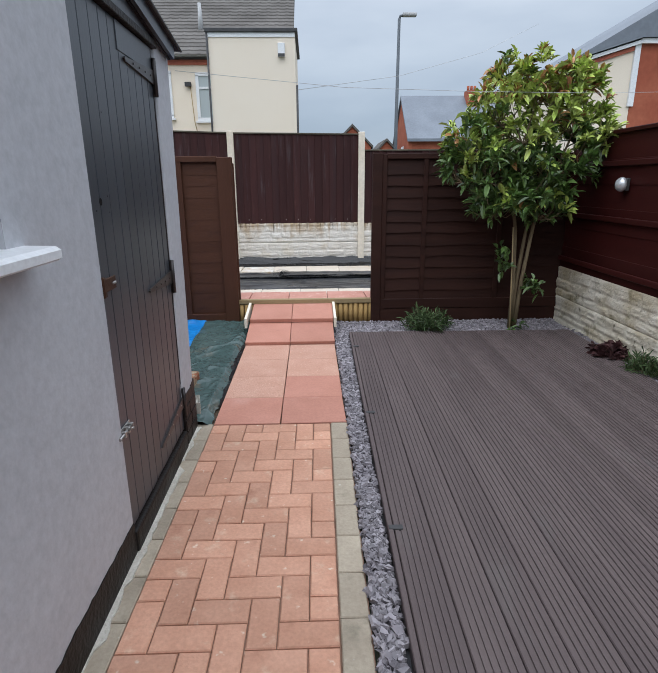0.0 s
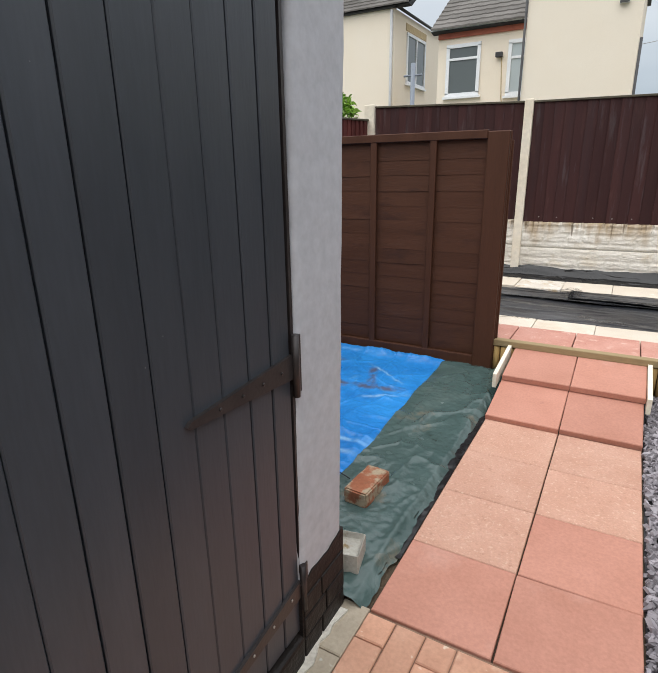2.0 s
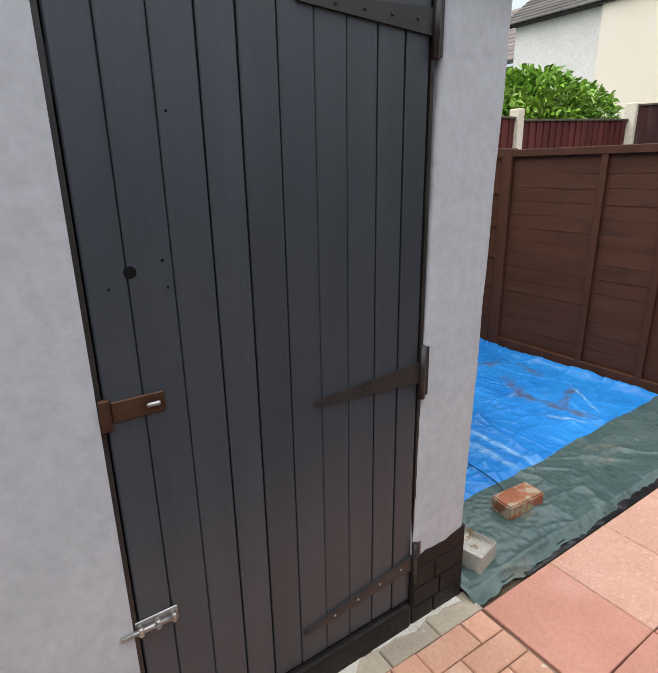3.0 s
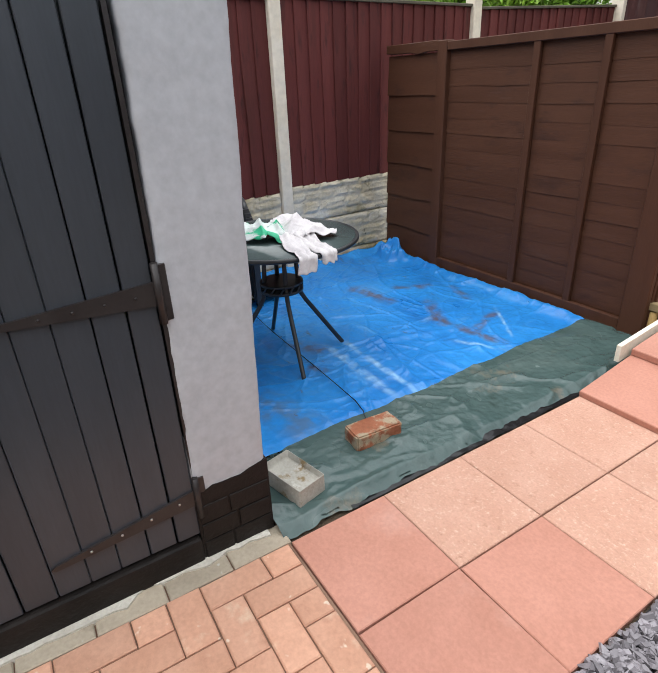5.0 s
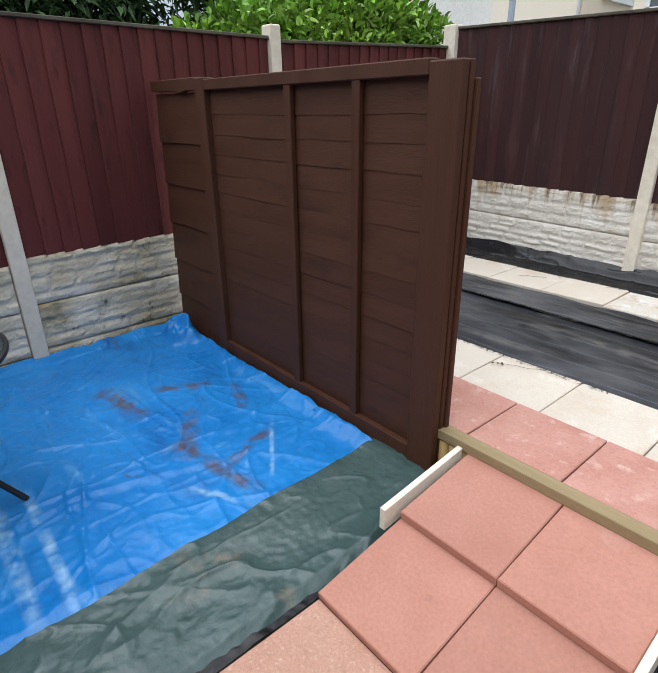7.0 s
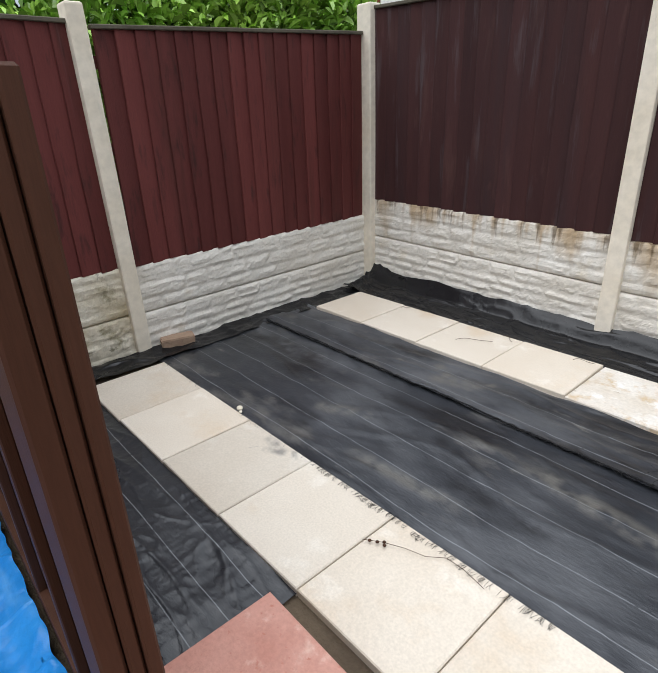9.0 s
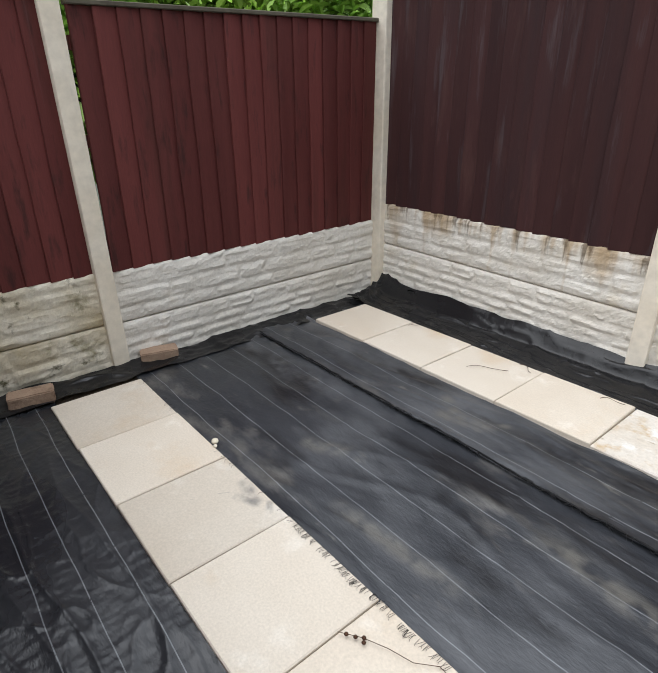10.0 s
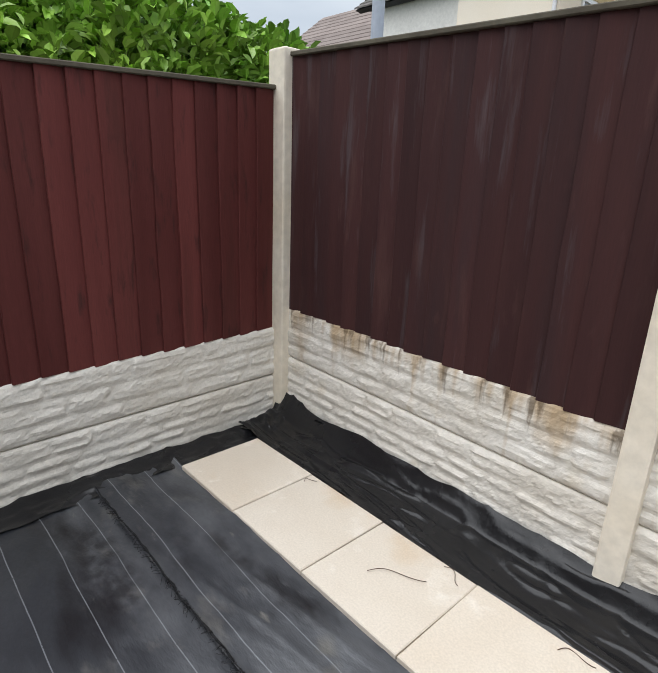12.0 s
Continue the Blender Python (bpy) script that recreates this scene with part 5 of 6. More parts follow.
def dark_height(px, py):
    return 0.028 + 0.04 * ridged(px * 3.0 + nz(px * 4, py * 4), py * 3.4, 31.0) ** 3 + 0.022 * ridged(px * 7, py * 8, 33.0) ** 4 + 0.010 * nz(px * 9, py * 9, 32.0)

dt = part("dark_polythene", sheet(-3.09, -2.52, 3.02, 4.05, dark_height, 80, 130,
          lambda u, v: (-(0.30 * v + 0.05 * nz(v * 7, 3.0)) * (u > 0.9) , 0)), M["tarp_dark"], smooth=True)
tagged(dt, "folded shiny dark green polythene under the chairs", "plastic sheet")


# ---- loose bricks ----
def brick(name, at, turn, size, material, label, frog=False):
    sx, sy, sz = size
    b = box(-sx / 2, sx / 2, -sy / 2, sy / 2, 0, sz)
    if frog:
        top = next(f for f in b.faces if f.normal.z > 0.9)
        bmesh.ops.inset_region(b, faces=[top], thickness=0.019)
        for v in top.verts:
            v.co.z -= 0.028
        bmesh.ops.bevel(b, geom=b.edges[:], offset=0.004, segments=1, affect="EDGES")
    else:
        bmesh.ops.bevel(b, geom=b.edges[:], offset=0.006, segments=2, affect="EDGES")
        bmesh.ops.subdivide_edges(b, edges=[e_ for e_ in b.edges if e_.calc_length() > 0.04], cuts=4, use_grid_fill=True)
    for v in b.verts:
        v.co += Vector((nz(*(v.co * 30)), nz(*(v.co * 30 + Vector((9, 0, 0)))), 0)) * 0.004
    ob = part(name, b, material)
    ob.matrix_basis = pose(*at, 0, 0, turn)
    return tagged(ob, label, "brick")

brick("loose_brick", (-0.872, 3.590, 0.030), 86, (0.222, 0.110, 0.072), M["brick_red"], "old red brick with mortar crust weighing down the tarpaulins")
brick("grey_brick", (-0.808, 3.166, 0.026), 13, (0.215, 0.128, 0.082), M["block_grey"], "grey concrete brick with a hollow top lying on green tarpaulin", True)
brick("brown_brick", (-3.02, 5.90, 0.135), 80, (0.21, 0.10, 0.068), M["brick_buff"], "brown concrete brick holding down membrane by the fence")
brick("brown_brick", (-3.085, 6.60, 0.135), 74, (0.21, 0.10, 0.068), M["brick_buff"], "brown concrete brick beside the concrete post")


# ---- garden table ----
TX, TY = -1.835, 3.685
table = thing("garden_table", (TX, TY, 0.0), "round dark glass garden table on four splayed black legs", "table")
part("tabletop", lathe([(0.01, 0.684), (0.405, 0.684), (0.408, 0.692), (0.01, 0.692)], (TX, TY, 0), 64), M["table_top"], table, "dark tinted glass top", True).visible_shadow = False
part("rim", lathe([(0.403, 0.676), (0.420, 0.674), (0.426, 0.682), (0.425, 0.694), (0.418, 0.6965), (0.409, 0.6945), (0.403, 0.676)], (TX, TY, 0), 64), M["black_metal"], table, "black metal rim", True)
ring = part("collar", lathe([(0.112, 0.40), (0.118, 0.398), (0.118, 0.412), (0.112, 0.414)], (TX, TY, 0), 32), M["black_metal"], table, "pierced metal collar", True)
part("ring", lathe([(0.112, 0.442), (0.118, 0.440), (0.118, 0.452), (0.112, 0.454)], (TX, TY, 0), 32), M["black_metal"], ring)
for k in range(14):
    a = 2 * math.pi * k / 14
    part("link", tube([(TX + 0.115 * math.cos(a - 0.12), TY + 0.115 * math.sin(a - 0.12), 0.408), (TX + 0.115 * math.cos(a + 0.12), TY + 0.115 * math.sin(a + 0.12), 0.446)], 0.0055, 6), M["black_metal"], ring)
for k in range(4):
    a = radians(-103 + 90 * k)
    c, s = math.cos(a), math.sin(a)
    pts = [(TX + r * c, TY + r * s, z) for r, z in ((0.085, 0.676), (0.088, 0.55), (0.095, 0.42), (0.105, 0.365), (0.13, 0.32), (0.335, 0.022), (0.343, 0.012))]
    part("leg", tube(pts, 0.0125, 10), M["black_metal"], table)


def crumple(sx, sy, lump, seed, nx=64, ny=48):
    """Sheet of cloth pushed together into a heap."""
    def height(px, py):
        u, v = px / sx, py / sy
        w_ = nz(px * 5, py * 5, seed + 4)
        h = 0.008 + lump * max(0.0, 1 - (u * u + v * v) * 3.2) + 0.024 * ridged(px * 6 + w_, py * 7 - w_, seed) ** 2 + 0.010 * ridged(px * 13 - w_, py * 15 + w_, seed + 1) ** 2 + 0.004 * nz(px * 22, py * 22, seed)
        return max(0.004, h)
    return sheet(-sx / 2, sx / 2, -sy / 2, sy / 2, height, nx, ny, lambda u, v: (0.06 * nz(u * 3, v * 3, seed), 0.06 * nz(u * 3 + 5, v * 3, seed)))


def sleeve(x0, y0, y1, edge, w0, w1, drop, seed, n=46, across=16):
    """Folded length of cloth from a heap at x0, over the table edge and down; ends ragged."""
    verts, faces = [], []
    flat = edge - x0
    for a in range(n + 1):
        d = (flat + drop) * a / n
        f = a / n
        wide, mid = w0 + (w1 - w0) * f, y0 + (y1 - y0) * f
        for b in range(across + 1):
            v = b / across * 2 - 1
            tail = 0.012 * nz(v * 2, seed) * max(0.0, f - 0.7) / 0.3
            fold = 0.008 * (1 - v * v) + 0.006 * math.cos(v * 7 + seed + 2 * nz(d * 12, seed)) + 0.006 * ridged(d * 13, v * 1.6, seed) ** 2
            over = d + tail - flat
            bend = min(1.0, max(0.0, (over + 0.012) / 0.024))
            lift = 0.035 * max(0.0, 1 - d / 0.12)
            x = x0 + min(d + tail, flat + 0.006) + bend * (0.006 + fold) + 0.12 * max(0.0, over)
            z = 0.004 + (1 - bend) * (fold + lift) + 0.008 * bend - max(0.0, over)
            verts.append((x, mid + v * wide / 2 * (1 - 0.12 * math.sin(f * 9 + seed)) + 0.006 * nz(d * 16, v, seed), z))
    for a in range(n):
        for b in range(across):
            q = a * (across + 1) + b
            faces.append((q, q + 1, q + across + 2, q + across + 1))
    return raw(verts, faces)


def cloth_thing(name, bm, at, turn, material, label):
    ob = part(name, bm, material, smooth=True)
    ob.matrix_basis = pose(*at, 0, 0, turn)
    ob.modifiers.new("thickness", "SOLIDIFY").thickness = 0.003
    return tagged(ob, label, "cloth")

heap = crumple(0.40, 0.25, 0.070, 3.0)
for v in heap.verts:
    v.co.y += 0.10
join(heap, sleeve(0.12, -0.005, -0.078, 0.405, 0.115, 0.095, 0.075, 2.0))
join(heap, sleeve(0.14, 0.065, 0.050, 0.400, 0.10, 0.085, 0.050, 5.0))
cloth_thing("white_shirt", heap, (-1.815, 3.680, 0.694), 0, M["cloth"], "crumpled dirty white shirt hanging over the table edge")
cloth_thing("plastic_bag", crumple(0.30, 0.19, 0.075, 9.0), (-1.835, 3.590, 0.695), 50, M["cloth_green"], "crumpled white and green plastic bag on the table")



# ---- stacked chairs ----
def lean(z):
    return -0.19 - 0.15 * max(0.0, z - 0.36) / 0.66


def back_outline(u, w, top, base):
    """Half-oval from one side to the other; u from 0 to 1."""
    a = math.pi * (1 - u)
    return w * math.cos(a), base + (top - base) * math.sin(a) ** 0.85


def flat_band(outer, inner, t):
    """A flat band between two outlines of (y, z), laid along the lean of the back."""
    n, verts, faces = len(outer), [], []
    for (yo, zo), (yi, zi) in zip(outer, inner):
        for d in (-t / 2, t / 2):
            verts += [(lean(zo) + d * 0.6, yo, zo), (lean(zi) + d, yi, zi)]
    for k in range(n - 1):
        q = k * 4
        faces += [(q, q + 1, q + 5, q + 4), (q + 2, q + 6, q + 7, q + 3), (q, q + 4, q + 6, q + 2), (q + 1, q + 3, q + 7, q + 5)]
    faces += [(0, 2, 3, 1), (n * 4 - 4, n * 4 - 3, n * 4 - 1, n * 4 - 2)]
    bm = raw(verts, faces)
    for f in bm.faces:
        f.smooth = False
    return bm


def slat_bar(pts, w, t):
    verts, faces = [], []
    for x_, y_, z_ in pts:
        verts += [(x_ - t, y_, z_ - w), (x_ + t, y_, z_ - w), (x_ + t, y_, z_ + w), (x_ - t, y_, z_ + w)]
    for k in range(len(pts) - 1):
        for q in range(4):
            faces.append((k * 4 + q, k * 4 + (q + 1) % 4, k * 4 + 4 + (q + 1) % 4, k * 4 + 4 + q))
    faces += [(3, 2, 1, 0), tuple(range(len(pts) * 4 - 4, len(pts) * 4))]
    bm = raw(verts, faces)
    bmesh.ops.recalc_face_normals(bm, faces=bm.faces[:])
    return bm

chair = thing("plastic_chair", (0, 0, 0), "charcoal moulded plastic garden armchair with a fanned slatted back, stacked", "chair", "stacked chairs")
side_o, side_i = [(0.245, 0.36), (0.285, 0.54)], [(0.205, 0.36), (0.245, 0.54)]
outer = [(-a, b) for a, b in side_o] + [back_outline(k / 36, 0.302, 1.03, 0.70) for k in range(37)] + side_o[::-1]
inner = [(-a, b) for a, b in side_i] + [back_outline(k / 36, 0.250, 0.972, 0.70) for k in range(37)] + side_i[::-1]
part("back_frame", flat_band(outer, inner, 0.024), M["chair"], chair)
part("rim", tube([(lean(b) + 0.012, a, b) for a, b in outer], 0.0075, 6), M["chair"], chair, "rolled edge of the back")
p_o = [(-0.105, 0.36), (-0.125, 0.47), (-0.18, 0.60)] + [back_outline(k / 30, 0.240, 0.955, 0.74) for k in range(31)] + [(0.18, 0.60), (0.125, 0.47), (0.105, 0.36)]
p_i = [(a * 0.90, 0.70 + (b - 0.70) * 0.90) for a, b in p_o]
part("panel_rim", flat_band(p_o, p_i, 0.016), M["chair"], chair)
part("spine", slat_bar([(lean(z) + 0.002, 0.0, z) for z in (0.36, 0.5, 0.65, 0.80, 0.90)], 0.01, 0.004), M["chair"], chair)
for k in range(17):
    z0 = 0.375 + 0.0315 * k
    def half_at(z_):
        if z_ < 0.47:
            return 0.108
        if z_ < 0.74:
            return 0.115 + 0.115 * (z_ - 0.47) / 0.27
        return 0.230 * math.sqrt(max(0.01, 1 - ((z_ - 0.74) / 0.205) ** 2))
    half = half_at(z0 + 0.03)
    for s in (-1, 1):
        pts = []
        for q in range(7):
            f = q / 6
            zz = min(0.945, z0 + 0.42 * half * f ** 0.75)
            pts.append((lean(zz) + 0.010, s * half * f, zz))
        part("slat", slat_bar(pts, 0.0088, 0.0060), M["chair"], chair)
part("seat", box(-0.21, 0.17, -0.235, 0.235, 0.335, 0.36, 0.012, 2), M["chair"], chair)
for s in (-1, 1):
    part("front_leg", prism([(0.10, 0.0), (0.145, 0.0), (0.155, 0.56), (0.105, 0.56)], "y", s * 0.285 - 0.020, s * 0.285 + 0.020), M["chair"], chair)
    part("back_leg", prism([(-0.275, 0.0), (-0.235, 0.0), (-0.17, 0.40), (-0.23, 0.40)], "y", s * 0.255 - 0.018, s * 0.255 + 0.018), M["chair"], chair)
    part("arm", tube([(lean(0.66), s * 0.300, 0.66), (-0.10, s * 0.308, 0.615), (0.04, s * 0.302, 0.595), (0.11, s * 0.292, 0.580), (0.14, s * 0.285, 0.545)], [0.014, 0.016, 0.017, 0.017, 0.014], 8), M["chair"], chair)
for k in range(1, 5):
    copy_thing(chair, pose(-2.70 - 0.017 * k, 3.583 - 0.003 * k, 0.028 + 0.026 * k, 0, 0, -7))
chair.matrix_basis = pose(-2.70, 3.583, 0.028, 0, 0, -7)


# ---- planting ----
def leaf_mesh(name, spots, material, fold=0.25):
    """Many small folded leaves: spots of (place, direction, length, width, roll)."""
    verts, faces = [], []
    for p, d, ln, w, roll in spots:
        p, d = Vector(p), Vector(d).normalized()
        side = d.cross(Vector((0, 0, 1)))
        side = side.normalized() if side.length > 1e-4 else Vector((1, 0, 0))
        up = side.cross(d)
        side, up = side * math.cos(roll) + up * math.sin(roll), up * math.cos(roll) - side * math.sin(roll)
        b = len(verts)
        verts += [p, p + d * ln * 0.35 + side * w * 0.42 + up * w * fold, p + d * ln * 0.72 + side * w * 0.36 + up * w * fold * 0.8 - Vector((0, 0, ln * 0.05)),
                  p + d * ln - Vector((0, 0, ln * 0.14)), p + d * ln * 0.72 - side * w * 0.36 + up * w * fold * 0.8 - Vector((0, 0, ln * 0.05)),
                  p + d * ln * 0.35 - side * w * 0.42 + up * w * fold, p + d * ln * 0.5 - up * w * 0.03]
        faces += [(b, b + 1, b + 6), (b + 1, b + 2, b + 6), (b + 2, b + 3, b + 6), (b + 3, b + 4, b + 6), (b + 4, b + 5, b + 6), (b + 5, b, b + 6)]
    return mesh_from(name, verts, faces, material)


def rand_dir(rnd, up=0.0):
    v = Vector((rnd.gauss(0, 1), rnd.gauss(0, 1), rnd.gauss(0, 1) + up))
    return v.normalized()


def small_tree():
    rnd = random.Random(4)
    tree = thing("small_tree", (1.94, 5.05, 0.0), "young evergreen tree with glossy green leaves and coppery tips", "tree")
    stems = [[(1.93, 5.05, -0.04), (1.93, 5.05, 0.45), (1.90, 5.04, 0.95), (1.80, 5.0, 1.45), (1.70, 4.95, 1.95)],
             [(1.95, 5.06, -0.04), (1.965, 5.06, 0.5), (2.01, 5.05, 1.0), (2.07, 5.0, 1.5), (2.10, 4.95, 2.1)],
             [(1.97, 5.04, -0.04), (2.0, 5.03, 0.5), (2.07, 5.02, 1.1), (2.22, 4.98, 1.55), (2.38, 4.92, 2.05)]]
    trunk = part("trunk", tube(stems[0], [0.022, 0.020, 0.017, 0.013, 0.006], 8), M["bark"], tree, "slender grey-brown stems")
    for st in stems[1:]:
        part("stem", tube(st, [0.021, 0.019, 0.016, 0.012, 0.005], 8), M["bark"], tree)
    ends = []
    lobes = [(1.95, 4.93, 1.45, 0.44, 0.30), (1.62, 4.93, 1.62, 0.34, 0.28), (2.25, 4.90, 1.62, 0.36, 0.30), (1.90, 4.88, 1.92, 0.46, 0.33), (2.28, 4.90, 2.02, 0.32, 0.28),
             (1.72, 4.92, 2.06, 0.30, 0.24), (2.05, 4.90, 2.26, 0.34, 0.20), (2.34, 4.90, 2.30, 0.22, 0.16), (1.46, 4.95, 1.78, 0.22, 0.20), (2.50, 4.88, 1.86, 0.22, 0.22), (1.82, 4.93, 2.32, 0.18, 0.14), (1.72, 4.95, 1.32, 0.30, 0.20), (2.12, 4.93, 1.28, 0.28, 0.18), (1.42, 4.97, 1.60, 0.18, 0.18)]
    twigs = bmesh.new()
    for lx, ly, lz, rx, rz in lobes:
        lx, lz = lx - 0.07, lz - 0.07
        for q in range(int(34 * rx / 0.34) + 4):
            d = rand_dir(rnd)
            r = rnd.uniform(0.55, 1.06)
            p = Vector((lx + d.x * rx * r, ly + d.y * rx * r * 0.85, lz + d.z * rz * r))
            if p.y > 5.36 and p.z < 1.7:
                p.y = 5.34 - rnd.uniform(0, 0.1)
            ends.append((p, Vector((lx, ly, lz - 0.15))))
    for p, c in ends[::2]:
        mid = (p + c) / 2 + Vector((0, 0, -0.05))
        join(twigs, tube([c, mid, p], [0.006, 0.004, 0.002], 4, False))
    part("branchwork", twigs, M["bark"], tree)["kind"] = "stuff"
    green, young, lime = [], [], []
    for p, c in ends:
        out = (p - c).normalized()
        tip = rnd.random() < (0.55 if p.z > 2.05 else 0.12 if p.z > 1.7 else 0.02)
        fresh = rnd.random() < min(0.90, max(0.08, (p.z - 1.40) / 0.62))
        for q in range(rnd.randint(11, 16)):
            d = (out * 0.6 + rand_dir(rnd, 0.35) * 0.9).normalized()
            ln = rnd.uniform(0.065, 0.125)
            spot = (p + rand_dir(rnd) * rnd.uniform(0, 0.045), d, ln, ln * rnd.uniform(0.36, 0.46), rnd.uniform(-0.7, 0.7))
            (young if tip and q < 5 else lime if fresh else green).append(spot)
    link("crown", leaf_mesh("crown", green, M["leaf"]), tree, "dense crown of glossy oval leaves")
    link("young_leaves", leaf_mesh("young_leaves", young, M["leaf_young"]), tree, "coppery young leaves")
    link("upper_leaves", leaf_mesh("upper_leaves", lime, M["leaf_lime"]), tree, "lime green leaves of this year")
    for cx, cy, cz in ((2.06, 5.0, 0.45), (1.80, 5.0, 0.62), (1.99, 4.99, 0.02), (2.12, 5.0, 0.40), (1.78, 5.02, 0.75)):
        low = []
        for q in range(22):
            low.append((Vector((cx, cy, cz)) + rand_dir(rnd) * 0.06, rand_dir(rnd, 0.2), rnd.uniform(0.07, 0.11), 0.045, rnd.uniform(-0.6, 0.6)))
        link("low_shoot", leaf_mesh("low_shoot", low, M["leaf"]), tree)
    cane = part("garden_cane", tube([(1.915, 4.985, -0.04), (1.86, 4.99, 0.98)], 0.006, 6), M["cane"])
    tagged(cane, "thin bamboo cane propped beside the small tree", "cane")
small_tree()


def shrub(name, at, radius, height, n, material, label, seed, ln=(0.05, 0.09), w=0.2):
    rnd = random.Random(seed)
    plant = thing(name, at, label, "shrub")
    spots, stems = [], bmesh.new()
    for q in range(n):
        a, r = rnd.uniform(0, 2 * math.pi), radius * math.sqrt(rnd.random())
        tip = Vector((at[0] + r * math.cos(a), at[1] + r * math.sin(a), at[2] + height * rnd.uniform(0.35, 1.0) * (1 - 0.5 * (r / radius) ** 2)))
        root = Vector((at[0] + 0.2 * r * math.cos(a), at[1] + 0.2 * r * math.sin(a), at[2] - 0.02))
        if q % 3 == 0:
            join(stems, tube([root, (root + tip) / 2 + Vector((0, 0, 0.02)), tip], [0.004, 0.003, 0.0015], 4, False))
        for k in range(rnd.randint(6, 10)):
            f = rnd.uniform(0.45, 1.0)
            l_ = rnd.uniform(*ln)
            spots.append((root.lerp(tip, f), (tip - root).normalized() * 0.5 + rand_dir(rnd, 0.3), l_, l_ * w, rnd.uniform(-0.8, 0.8)))
    link("foliage", leaf_mesh("foliage", spots, material), plant)
    part("stems", stems, M["bark"], plant)
shrub("low_shrub", (1.12, 5.06, -0.01), 0.27, 0.26, 130, M["leaf_shrub"], "low spreading green shrub in slate chippings", 6)
shrub("purple_plant", (2.42, 4.12, -0.01), 0.17, 0.14, 60, M["leaf_heuchera"], "low purple leaved plant beside the decking", 8, (0.05, 0.08), 0.8)
shrub("edge_plant", (2.44, 3.72, -0.01), 0.13, 0.20, 50, M["leaf_shrub"], "small green plant against the concrete base", 9)


def hedge(name, label, lobes, n, material, seed, ln=(0.07, 0.12), w=0.5, category="hedge", up=0.4):
    rnd = random.Random(seed)
    base = (sum(l_[0] for l_ in lobes) / len(lobes), sum(l_[1] for l_ in lobes) / len(lobes), -0.04)
    plant = thing(name, base, label, category)
    spots, limbs = [], bmesh.new()
    total = sum(l_[3] * l_[4] for l_ in lobes)
    for cx, cy, cz, r, h in lobes:
        join(limbs, tube([(cx, cy, -0.05), (cx + 0.05, cy, cz * 0.6), (cx, cy, cz)], [0.05, 0.035, 0.015], 6, False))
        for q in range(int(n * r * h / total)):
            d = rand_dir(rnd, 0.2)
            rr = 0.80 + 0.25 * rnd.random() + 0.16 * nz(d.x * 2.6, d.y * 2.6, d.z * 2.6 + seed)
            p = Vector((cx + d.x * r * rr, cy + d.y * r * rr, cz + d.z * h * rr))
            l_ = rnd.uniform(*ln)
            spots.append((p, d * 0.8 + rand_dir(rnd, up) * 0.8, l_, l_ * w, rnd.uniform(-0.8, 0.8)))
    link("foliage", leaf_mesh("foliage", spots, material), plant)
    part("branches", limbs, M["bark"], plant)
hedge("garden_hedge", "bright green leafy hedge rising behind the boundary fence",
      [(-4.5, 7.2, 1.75, 0.75, 0.70), (-4.6, 8.0, 1.80, 0.75, 0.78), (-4.55, 8.8, 1.75, 0.7, 0.72), (-4.7, 7.6, 2.1, 0.6, 0.55), (-4.6, 6.7, 1.6, 0.6, 0.6), (-4.5, 9.3, 1.6, 0.6, 0.62), (-4.4, 8.3, 2.0, 0.7, 0.7), (-4.3, 9.0, 1.9, 0.6, 0.65)], 24000, M["leaf_hedge"], 12, (0.075, 0.140), 0.55)
hedge("conifer", "tall dark conifer standing behind the boundary fence",
      [(-5.6, 5.6, 2.0, 0.9, 1.3), (-5.8, 6.5, 2.4, 0.9, 1.6), (-5.6, 4.8, 1.9, 0.8, 1.2), (-6.1, 5.7, 3.0, 0.9, 1.4)], 26000, M["leaf_conifer"], 13, (0.10, 0.20), 0.26, "conifer", -0.7)


# ---- neighbouring houses ----
def roof_courses(name, parent, x0, x1, eave, ridge, rows, wave=0.30, material=None):
    """Wavy tile courses lapped up a slope; eave and ridge are (y, z)."""
    verts, faces = [], []
    n = int((x1 - x0) / wave) * 6
    for r in range(rows):
        for e_ in (0, 1, 2):
            f = (r + (0 if e_ < 2 else 1.06)) / rows
            y, z = eave[0] + (ridge[0] - eave[0]) * f, eave[1] + (ridge[1] - eave[1]) * f
            lift = (0.0, 0.045, 0.012)[e_]
            for i_ in range(n + 1):
                px = x0 + (x1 - x0) * i_ / n
                h = 0.010 * max(0.0, math.sin(2 * math.pi * (i_ / 6.0))) + lift
                verts.append((px, y, z + h))
    k = n + 1
    for r in range(rows):
        for e_ in (0, 1):
            for i_ in range(n):
                a = (r * 3 + e_) * k + i_
                faces.append((a, a + 1, a + k + 1, a + k))
    ob = link(name, mesh_from(name, verts, faces, material or M["roof_tile"]), parent, "courses of grey-brown interlocking roof tiles")
    ob["kind"] = "stuff"
    return ob


